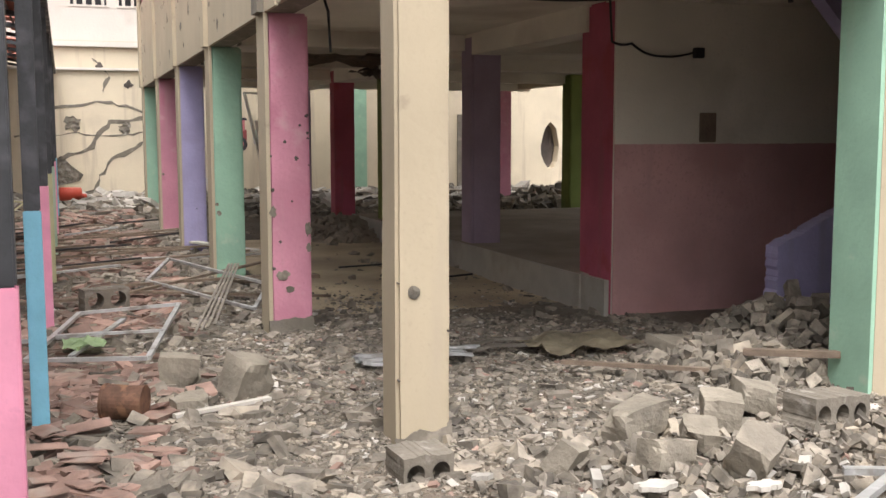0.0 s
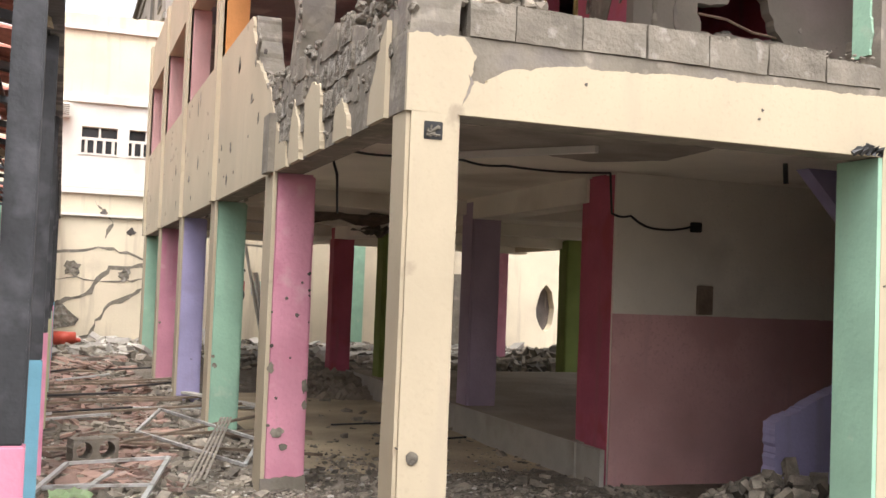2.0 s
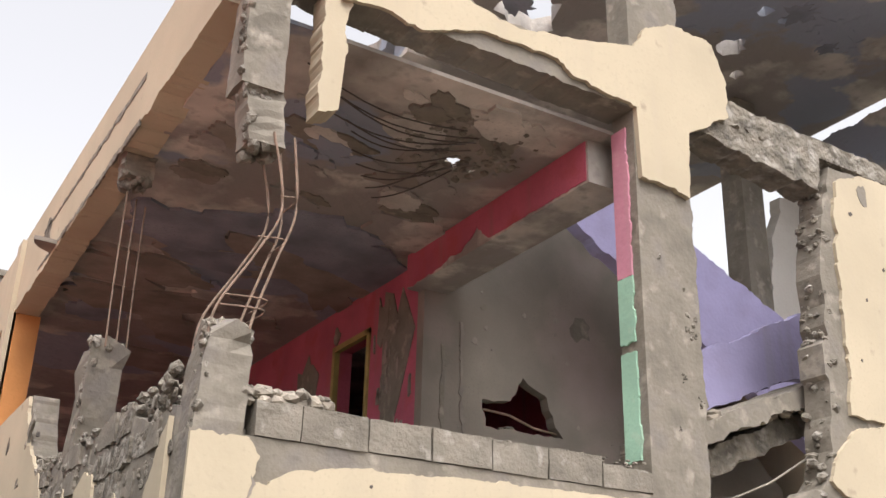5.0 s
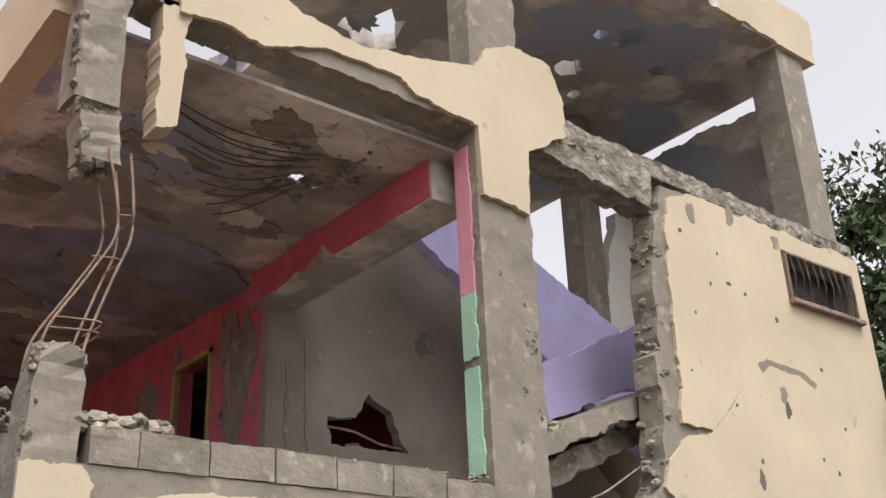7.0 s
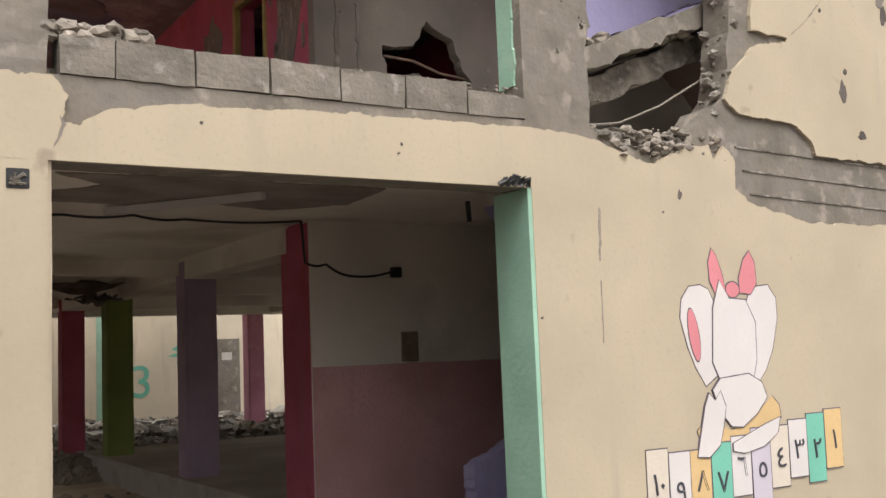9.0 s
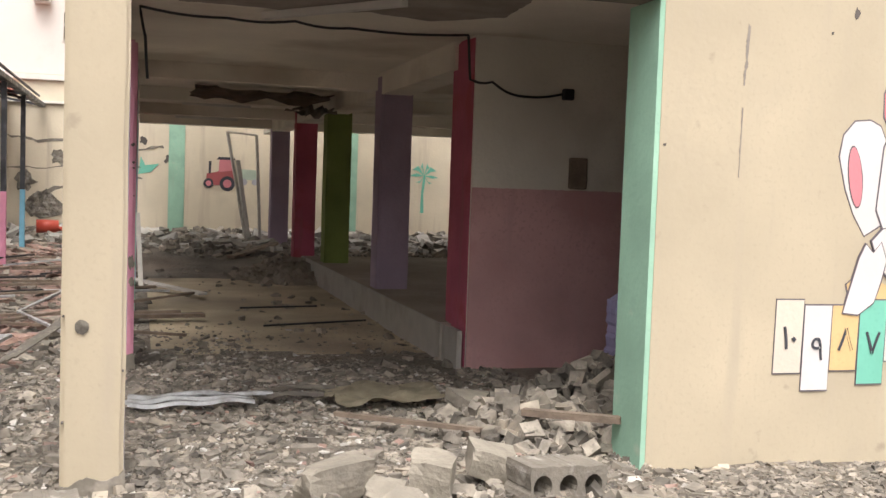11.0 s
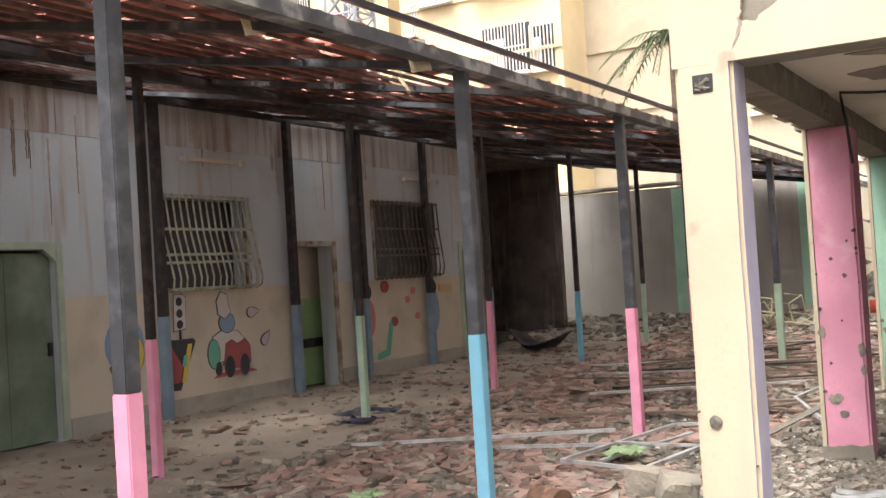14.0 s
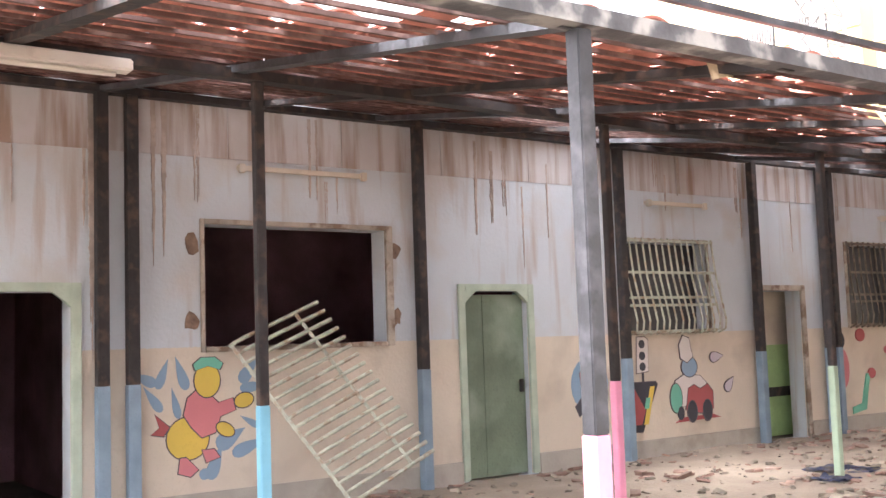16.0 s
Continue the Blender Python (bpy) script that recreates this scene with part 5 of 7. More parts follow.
for y, w, top, h in ((-1.55, 0.1, 4.0, 1.5), (-1.15, 0.05, 4.0, 0.9), (0.15, 0.09, 3.95, 0.85), (0.42, 0.03, 3.4, 0.4), (0.3, 0.025, 3.3, 0.4), (2.25, 0.045, 3.9, 1.1), (2.5, 0.05, 3.8, 0.8), (2.7, 0.04, 3.85, 0.75), (2.97, 0.035, 3.4, 0.9), (5.3, 0.1, 3.95, 0.45), (5.75, 0.07, 3.95, 0.5), (-4.5, 0.16, 3.4, 1.4), (-2.22, 0.14, 4.0, 2.3), (6.9, 0.06, 3.9, 0.6), (9.3, 0.06, 3.9, 0.7)):
    for q in range(3):
        w_, y_ = w * rnd.uniform(0.25, 0.6), y + w * rnd.uniform(-0.7, 0.7)
        bm = bmesh.new()
        prism(bm, "x", [(y_, top), (y_ + w_, top, 0.008), (y_ + w_ * 0.75, top - h * rnd.uniform(0.6, 1)), (y_ + w_ * 0.4, top - h * rnd.uniform(0.9, 1.1), 0.008)], WX + 0.001, WX + (0.0145 if top > 3.47 else 0.004) + 0.0004 * q)
        part("rust_streak", bm, M_streak, cw, "rust-brown water streak")
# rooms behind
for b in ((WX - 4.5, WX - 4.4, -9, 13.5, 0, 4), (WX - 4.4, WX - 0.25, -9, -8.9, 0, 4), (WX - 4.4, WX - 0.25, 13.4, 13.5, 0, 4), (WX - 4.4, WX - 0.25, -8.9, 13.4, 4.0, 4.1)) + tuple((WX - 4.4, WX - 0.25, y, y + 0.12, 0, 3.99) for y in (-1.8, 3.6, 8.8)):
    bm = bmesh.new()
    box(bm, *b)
    tagged(mesh_ob("wall_classroom_inner" if b[5] != 4.1 else "ceiling_classrooms", bm, M_maroon), "dull maroon classroom wall" if b[5] != 4.1 else "dull maroon classroom ceiling", "wall" if b[5] != 4.1 else "ceiling", kind="structure")


def door(a, b, leaf, label, fmat=None):
    t = tagged(thing("door_1", label, "door", (WX, a, 0)), kind="structure")
    for y0, y1, z0, z1 in ((a - 0.09, a, 0, 2.22), (b, b + 0.09, 0, 2.22), (a, b, 2.14, 2.22)):
        bm = bmesh.new()
        box(bm, WX + 0.008, WX + 0.05, y0, y1, z0, z1, bevel=0.006)
        part("frame", bm, fmat or M_frameg, t)
    for s, y in () if fmat else ((1, a), (-1, b)):
        bm = bmesh.new()
        prism(bm, "x", [(y, 2.14), (y, 2.0), (y + s * 0.06, 2.06), (y + s * 0.17, 2.14)], WX - 0.03, WX + 0.04)
        part("corner_brace", bm, M_frameg, t)
    if leaf == 1:
        bm = bmesh.new()
        n = 3
        for k in range(n):
            y0 = a + 0.01 + k * (b - a - 0.02) / n
            box(bm, WX - 0.1, WX - 0.06 + 0.006 * (k % 2), y0, y0 + (b - a - 0.02) / n - 0.003, 0.006, 2.1)
        part("leaf", bm, M_doorg, t, "green painted door leaf")
        bm = bmesh.new()
        box(bm, WX - 0.06, WX - 0.01, b - 0.1, b - 0.06, 0.95, 1.1, bevel=0.006)
        part("handle", bm, M_burnt, t)
    if leaf == 2:
        for x1, z0, z1, mat, nm in ((-0.42, 0.0, 2.5, M_lowcream, "inner_wall"), (-0.414, 0.0, 1.35, M_doorlime, "inner_dado"), (-0.409, 0.58, 0.72, M_burnt, "black_band")):
            bm = bmesh.new()
            box(bm, WX - 0.5, WX + x1, a - 0.2, b + 0.7, z0, z1)
            part(nm, bm, mat, t)
    return t


door(*DOORS[0], 0, "open classroom doorway with a pale green frame")
door(*DOORS[1], 1, "closed green door in a pale green frame")
door(*DOORS[2], 2, "open doorway onto a beige wall with a green dado", M_wframe)
door(*DOORS[3], 1, "green door at the end of the wall")


def grille_bars(t, o, u, v, w, h, n, rows, bow=0.06, lean=0.0, thick=0.014, mat=M_grille):
    """Bars along v, cross rails along u, bulging outwards, from corner o."""
    o, u, v = Vector(o), Vector(u), Vector(v)
    nrm = u.cross(v)
    for k in range(n):
        bm = bmesh.new()
        p = o + u * (w * k / (n - 1))
        q_ = u * lean * rnd.uniform(0.8, 1.2)
        tube(bm, [p + q_ * 0.8, p + v * h * 0.04 + nrm * bow * 1.7 + q_, p + v * h * 0.14 + nrm * bow * 2.1 + q_ * 0.95, p + v * h * 0.3 + nrm * bow * 1.8 + q_ * 0.7, p + v * h * 0.6 + nrm * bow + q_ * 0.3, p + v * h * 0.88 + nrm * bow * 0.8, p + v * h + nrm * bow * 0.5], thick, 6)
        part("bar", bm, mat, t)
    for q in rows:
        bm = bmesh.new()
        bar(bm, o + v * h * q + nrm * bow, o + u * w + v * h * q + nrm * bow, 0.012, 0.035)
        part("rail", bm, mat, t)


for i, (a, b, z0, z1) in enumerate(WINS):
    lab = ["window opening with a bare wooden frame and dark room behind", "window behind a pale iron grille", "window behind a rusted brown iron grille"][i]
    t = tagged(thing("window_3", lab, "window", (WX, a, z0)), kind="structure")
    for y0, y1, zz0, zz1 in ((a - 0.04, a, z0 - 0.05, z1 + 0.05), (b, b + (0.04 if i else 0.09), z0 - 0.05, z1 + 0.05), (a, b, z1, z1 + 0.05), (a, b, z0 - 0.05, z0)):
        bm = bmesh.new()
        box(bm, WX + 0.008, WX + 0.05, y0, y1, zz0, zz1, bevel=0.006)
        part("frame", bm, M_wframe, t)
    if i:
        grille_bars(t, (WX + 0.05, a - 0.05, z0 - 0.05), (0, 1, 0), (0, 0, 1), b - a + 0.1, z1 - z0 + 0.1, 15, (0.03, 0.3, 0.38, 0.64, 0.97), 0.06, 0.13 if i == 1 else 0.03, mat=M_grille if i == 1 else M_browngrille)
        bm = bmesh.new()
        box(bm, WX - 0.2, WX - 0.19, a, b, z0, z1)
        part("pane", bm, M_glassdark, t)
    else:
        for yy in (a - 0.12, b + 0.12):
            for zz in (z0 + 0.25, z1 - 0.2):
                flat(t, "x", (WX + 0.007, WX + 0.012), blob_ring(yy, zz, 0.09, 10), M_rust, "rust_mark", "rust stain at a torn fixing")
# torn-off grille leaning on the wall
lg = thing("leaning_grille", "torn-off pale iron window grille leaning on the wall", "window grille", (-7.4, 0.6, 0))
u = Vector((0.65, 0.9, -1.5)).normalized()
v = Vector((0.0, 0.92, 0.4)).normalized()
grille_bars(lg, (-7.9, -0.9, 1.6), u, v, 1.9, 1.04, 18, (0.0, 0.72), 0.04, 0.0, 0.021)

for y0, y1, z in ((-0.72, 0.75, 3.37), (5.05, 6.2, 3.3), (10.4, 11.6, 3.3)):
    t = thing("tube_light", "dusty fluorescent batten without tube on the wall", "lamp", (WX, y0, z))
    bm = bmesh.new()
    box(bm, WX + 0.012, WX + 0.07, y0, y1, z - 0.02, z + 0.03, bevel=0.006)
    part("batten", bm, M_lowcream, t)
    for y in (y0, y1 - 0.06):
        bm = bmesh.new()
        box(bm, WX + 0.05, WX + 0.11, y, y + 0.06, z - 0.05, z + 0.04, bevel=0.006)
        part("lamp_holder", bm, M_lowcream, t)

t = thing("tube_light", "long white lamp housing fixed to the canopy beam", "lamp", (-5.0, -4.5, 3.42))
bm = bmesh.new()
box(bm, -5.03, -4.9, -4.6, -2.85, 3.37, 3.45, bevel=0.012)
part("housing", bm, M_farwhite, t)
bm = bmesh.new()
tube(bm, [(-4.965, -4.5, 3.35), (-4.965, -2.95, 3.35)], 0.016, 8)
part("tube", bm, M_farwhite, t)

# murals, as plain shapes of colour
d0, d1 = (WX + 0.0065, WX + 0.010), (WX + 0.0105, WX + 0.013)
coats = itertools.count()
def M(outl, mat, d=d0, label=""):
    flat(cw, "x", (d[0], d[1] + 0.0002 * next(coats)), outl, mat, label=label)
def drop_shape(y, z, L, w, a):
    """A tear drop of length L that points along a."""
    out = []
    for k in range(18):
        t_ = k * math.tau / 18
        u_, v_ = L * 0.5 * math.cos(t_), w * math.sin(t_) * (0.55 - 0.45 * math.cos(t_))
        out.append((y + u_ * math.cos(a) - v_ * math.sin(a), z + u_ * math.sin(a) + v_ * math.cos(a)))
    return out


def inked(outl, mat, d, label=""):
    """A painted patch with a dark brush line round it."""
    cy, cz = sum(p[0] for p in outl) / len(outl), sum(p[1] for p in outl) / len(outl)
    grow = []
    for p in outl:
        r_ = max(0.04, math.hypot(p[0] - cy, p[1] - cz))
        grow.append((cy + (p[0] - cy) * (1 + 0.012 / r_), cz + (p[1] - cz) * (1 + 0.012 / r_)))
    M(grow, M_mline, d)
    M(outl, mat, d, label)


for (y, z, L, w, a) in ((-1.68, 1.32, 0.26, 0.08, 2.7), (-1.5, 1.36, 0.3, 0.07, 1.2), (-1.32, 1.36, 0.34, 0.08, 1.9), (-1.6, 1.13, 0.3, 0.07, 2.2), (-1.38, 1.08, 0.3, 0.06, 1.8), (-0.62, 1.36, 0.3, 0.1, 0.9), (-0.55, 1.2, 0.34, 0.08, 0.1), (-0.82, 0.72, 0.34, 0.13, 0.5), (-0.62, 0.62, 0.4, 0.1, 0.35), (-0.98, 0.5, 0.36, 0.1, 1.2), (-0.62, 0.86, 0.24, 0.05, 2.6), (-1.05, 0.4, 0.2, 0.08, 0.2)):
    M(drop_shape(y, z, L, w, a), M_mblue, label="blue painted splash")
inked([(-1.44, 0.86), (-1.58, 0.98), (-1.54, 0.86), (-1.62, 0.8), (-1.5, 0.78)], M_mred, d1)
inked(oval(-1.26, 0.74, 0.21, 0.2), M_myellow, d1, "pink and yellow painted shape")
inked([(-1.3, 0.96), (-1.26, 1.12), (-1.16, 1.2), (-1.03, 1.14), (-0.95, 1.06), (-0.8, 1.1), (-0.77, 0.98), (-0.93, 0.93), (-0.98, 0.78), (-1.12, 0.74), (-1.22, 0.84)], M_mpink, d1)
inked(oval(-0.68, 1.07, 0.1, 0.07, 14, 0.2), M_myellow, d1)
inked(oval(-0.88, 0.8, 0.1, 0.06, 14, -0.5), M_myellow, d1)
inked(oval(-1.06, 1.28, 0.13, 0.16), M_myellow, d1)
inked([(-1.2, 1.44), (-1.12, 1.5), (-0.98, 1.5), (-0.9, 1.44), (-0.93, 1.38), (-1.05, 1.42), (-1.18, 1.38)], M_mteal, d1)
inked([(-1.34, 0.56), (-1.28, 0.56), (-1.16, 0.44), (-1.24, 0.38), (-1.36, 0.42)], M_mpink, d1)
inked([(-1.12, 0.62), (-1.0, 0.62), (-0.94, 0.54), (-1.08, 0.5)], M_mpink, d1)
M(oval(3.95, 0.98, 0.31, 0.34), M_mblue, label="blue and yellow painted shape")
inked(oval(4.1, 0.86, 0.14, 0.22), M_myellow, d1)
inked([(3.78, 1.12), (3.86, 1.24), (3.95, 1.12), (3.9, 0.98), (3.8, 0.95)], M_mred, d1)
inked([(3.7, 0.72), (3.82, 0.85), (3.88, 0.72), (3.76, 0.6)], M_mdark, d1)
inked([(4.77, 1.08), (4.98, 1.1), (5.0, 1.5), (4.94, 1.54), (4.8, 1.54)], M_skin, d0, "painted traffic light")
for z in (1.45, 1.3, 1.16):
    M(oval(4.88, z, 0.055, 0.055), M_mdark, d1)
M([(4.87, 0.55), (4.9, 0.55), (4.9, 1.08), (4.87, 1.08)], M_mdark)
inked([(4.64, 0.34), (4.84, 0.33), (5.14, 0.92), (5.1, 0.96), (4.68, 0.96)], M_mdark, d0, "painted board in red and yellow")
M([(4.68, 0.42), (4.82, 0.42), (4.9, 0.6), (4.7, 0.9)], M_mred, d1)
M([(4.86, 0.42), (4.94, 0.42), (5.08, 0.9), (5.0, 0.9)], M_myellow, d1)
M([(4.88, 0.62), (4.96, 0.62), (4.99, 0.76), (4.92, 0.76)], M_mteal, (WX + 0.0135, WX + 0.016))
M([(5.45, 0.4), (6.35, 0.42), (6.2, 0.47), (5.6, 0.46)], M_mred, label="painted ground shadow of a toy car")
inked([(5.42, 0.75), (5.48, 0.95), (5.65, 1.02), (5.95, 1.0), (6.08, 0.9), (6.0, 0.7), (5.6, 0.6)], M_skin, d1)
inked(oval(5.48, 0.72, 0.11, 0.19), M_mteal, d1)
inked([(5.66, 0.56), (5.72, 0.84), (5.84, 0.88), (5.95, 0.82), (6.1, 0.88), (6.2, 0.78), (6.2, 0.55), (5.95, 0.5)], M_mred, d1, "painted red toy car")
inked(oval(5.76, 1.12, 0.15, 0.13), M_mblue, d1)
inked([(5.6, 1.24), (5.58, 1.42), (5.66, 1.54), (5.78, 1.5), (5.8, 1.36), (5.84, 1.26), (5.72, 1.18)], M_skin, d1)
for y in (5.78, 6.08):
    inked(oval(y, 0.53, 0.09, 0.14), M_mdark, d1)
M(oval(5.56, 0.52, 0.06, 0.09), M_mdark, d1)
inked(drop_shape(6.32, 1.24, 0.26, 0.1, 0.1), M_mlilac, d0)
inked(drop_shape(6.56, 0.86, 0.24, 0.1, 0.8), M_mlilac, d0)
M(oval(9.2, 0.95, 0.16, 0.3), M_mpink, label="pink painted figure shape with flowers")
M(oval(9.15, 1.38, 0.13, 0.14), M_mdark)
M(oval(9.7, 1.45, 0.12, 0.1), M_mred)
M([(9.4, 0.25), (9.75, 0.3), (9.9, 0.85), (9.8, 0.85), (9.65, 0.4), (9.4, 0.35)], M_mteal)
M(oval(9.95, 0.85, 0.1, 0.08), M_mred)
M(oval(11.3, 0.95, 0.16, 0.36), M_mblue, label="blue painted figure shape")
M(oval(11.25, 1.38, 0.14, 0.14), M_mdark)
M([(11.5, 1.3), (11.95, 1.25), (11.95, 1.4), (11.5, 1.42)], M_mtan)
for y, z in ((10.4, 1.2), (10.7, 0.9), (10.6, 1.35)):
    M(oval(y, z, 0.07, 0.06), M_mpink)

# wall posts of the canopy
def post(x, y, z1, w, low, zlow, label, group, top=M_steel):
    t = thing("canopy_post", label, "post", (x, y, 0), group)
    w = w * 0.83
    for nm, m_, a, b, ww in (("painted_foot", low, -0.05, zlow, w + 0.006), ("upper_shaft", top, zlow, z1, w)):
        bm = bmesh.new()
        vs = box(bm, x - ww / 2, x + ww / 2, y - ww / 2, y + ww / 2, a, b, bevel=0.006)
        part(nm, bm, m_, t)
    return t


for y in (-5.2, -2.1, -1.82, 1.4, 4.5, 7.15, 8.75, 8.95, 11.0, 13.3):
    post(WX + 0.12, y, 4.05, 0.13, M_dustblue, 1.28, "black steel wall post with a blue painted foot", "wall posts of the canopy", M_burnt)
for y, m_, c in ((-8, M_ppink, "pink"), (-5.05, M_pgreen, "green"), (-2.04, M_ppink, "pink"), (0.94, M_pblue, "blue"), (3.86, M_ppink, "pink"), (6.8, M_pyellow, "yellow"), (9.7, M_pgreen, "green"), (12.6, M_ppink, "pink"), (15.4, M_pblue, "blue")):
    post(-1.66, y, 2.9, 0.1 if y > -3 else 0.1, m_, 1.19, "dark steel canopy post with a %s painted foot" % c, "front posts of the canopy")
for y, m_, c in ((-5.2, M_pgreen, "green"), (-1.91, M_pblue, "blue"), (1.44, M_ppink, "pink"), (4.58, M_pgreen, "pale green"), (7.7, M_ppink, "pink"), (10.8, M_pblue, "blue"), (14, M_pgreen, "green"), (17, M_ppink, "pink")):
    post(-5.08, y, 3.45, 0.085, m_, 1.19, "thin dark canopy post with a %s painted foot" % c, "middle posts of the canopy", M_burnt)

# canopy roof: beams, rafters, battens, tiles
Y0, Y1 = -8.5, 19.2
SL = (4.12 - 2.95) / (8.1 - 1.5)
def roof_z(x):
    return 2.86 + (-1.5 - x) * SL
cn = thing("tiled_canopy", "fire-blackened steel frame of the tiled canopy", "canopy", (-5, 4, 2.9))
for x, z, w, h, m_ in ((-1.66, 2.95, 0.08, 0.13, M_beam), (-5.08, 3.48, 0.07, 0.12, M_burnt), (-7.98, 4.0, 0.07, 0.12, M_burnt)):
    bm = bmesh.new()
    bar(bm, (x, Y0, z), (x, Y1, z), h, w)
    part("beam", bm, m_, cn)
bm = bmesh.new()
bar(bm, (-1.72, Y0, 3.17), (-1.72, Y1, 3.15), 0.035)
part("eaves_rail", bm, M_steel, cn)
y = -8.0
ri = 0
while y < Y1:
    bm = bmesh.new()
    bar(bm, (-1.66, y, roof_z(-1.66) + 0.04), (-8.05, y, roof_z(-8.05) - 0.0), 0.1, 0.05)
    part("rafter", bm, M_burnt if ri % 2 else M_steel, cn)
    y += 1.48
    ri += 1
for k in range(24):
    x = -1.75 - k * 0.275
    bm = bmesh.new()
    yy = Y0
    bar(bm, (x, Y0, roof_z(x) + 0.07), (x + rnd.uniform(-0.03, 0.03), Y1, roof_z(x) + 0.07 + rnd.uniform(-0.03, 0.02)), 0.022, 0.024)
    part("batten", bm, M_batten, cn)


def tile_mesh():
    me = bpy.data.meshes.new("roof_tile")
    n = 6
    vs, fs = [], []
    for i in range(n + 1):
        u = i / n
        for x, dz in ((0, 0.0), (-0.34, 0.0)):
            for th in (0.0, 0.014):
                vs.append((x, u * 0.21, 0.03 * math.sin(u * math.pi) ** 1 + th + (0.02 if x == 0 else 0)))
    for i in range(n):
        a = i * 4
        b = a + 4
        fs += [(a, b, b + 2, a + 2), (a + 1, a + 3, b + 3, b + 1), (a, a + 1, b + 1, b), (a + 2, b + 2, b + 3, a + 3)]
    fs += [(0, 2, 3, 1), (n * 4, n * 4 + 1, n * 4 + 3, n * 4 + 2)]
    me.from_pydata(vs, [], fs)
    me.materials.append(M_rooftile)
    return me


TILE = tile_mesh()
TILE_PALE = tile_mesh()
TILE_PALE.materials[0] = M_sand
tv = np.array([v.co[:] for v in TILE.vertices])
tf = [tuple(p.vertices) for p in TILE.polygons]
tiles_v, tiles_f, near_tiles = [], [], 0
tilt = math.atan(SL)
for r in range(24):
    x = -1.8 - r * 0.28
    y = Y0
    while y < Y1 - 0.2:
        lost = noise.noise(Vector((x * 0.55, y * 0.45, 3.0))) + 0.5 * noise.noise(Vector((x * 1.7, y * 1.4, 9.0)))
        edge = 0.2 if r < 4 else 0.0
        if lost < 0.3 - edge and rnd.random() < 0.93:
            skew = rnd.gauss(0, 0.04) if rnd.random() < 0.9 else rnd.gauss(0, 0.4)
            m = Matrix.Translation((x, y, roof_z(x) + 0.1 + rnd.uniform(0, 0.02))) @ Euler((rnd.gauss(0, 0.04), tilt + rnd.gauss(0, 0.05), skew)).to_matrix().to_4x4()
            if -1.0 < y < 2.2 and near_tiles < 280 and r < 20:
                ob = new("roof_tile", TILE)
                ob.matrix_basis = m
                ob.parent = cn
                ob.matrix_parent_inverse = cn.matrix_basis.inverted()
                near_tiles += 1
            else:
                a = np.array(m)
                base = len(tiles_v)
                tiles_v.extend(map(tuple, tv @ a[:3, :3].T + a[:3, 3]))
                tiles_f.extend(tuple(q + base for q in f) for f in tf)
        y += 0.205
me = bpy.data.meshes.new("roof_tiles")
me.from_pydata(tiles_v, [], tiles_f)
me.materials.append(M_rooftile)
ob = new("roof_tiles", me)
ob.parent = cn
ob.matrix_parent_inverse = cn.matrix_basis.inverted()
tagged(ob, "displaced red clay roof tiles", kind="stuff")

for k in range(7):
    y, x = rnd.uniform(-2.0, 8), rnd.choice((-1.6, -1.75, -2.1, -2.6))
    ob = new("roof_tile", TILE_PALE)
    ob.matrix_basis = Matrix.Translation((x, y, roof_z(x) + rnd.uniform(-0.12, 0.0))) @ Euler((rnd.gauss(0, 0.3), rnd.uniform(0.5, 1.4), rnd.gauss(0, 0.5))).to_matrix().to_4x4() @ Matrix.Scale(0.62, 4)
    ob.parent = cn
    ob.matrix_parent_inverse = cn.matrix_basis.inverted()

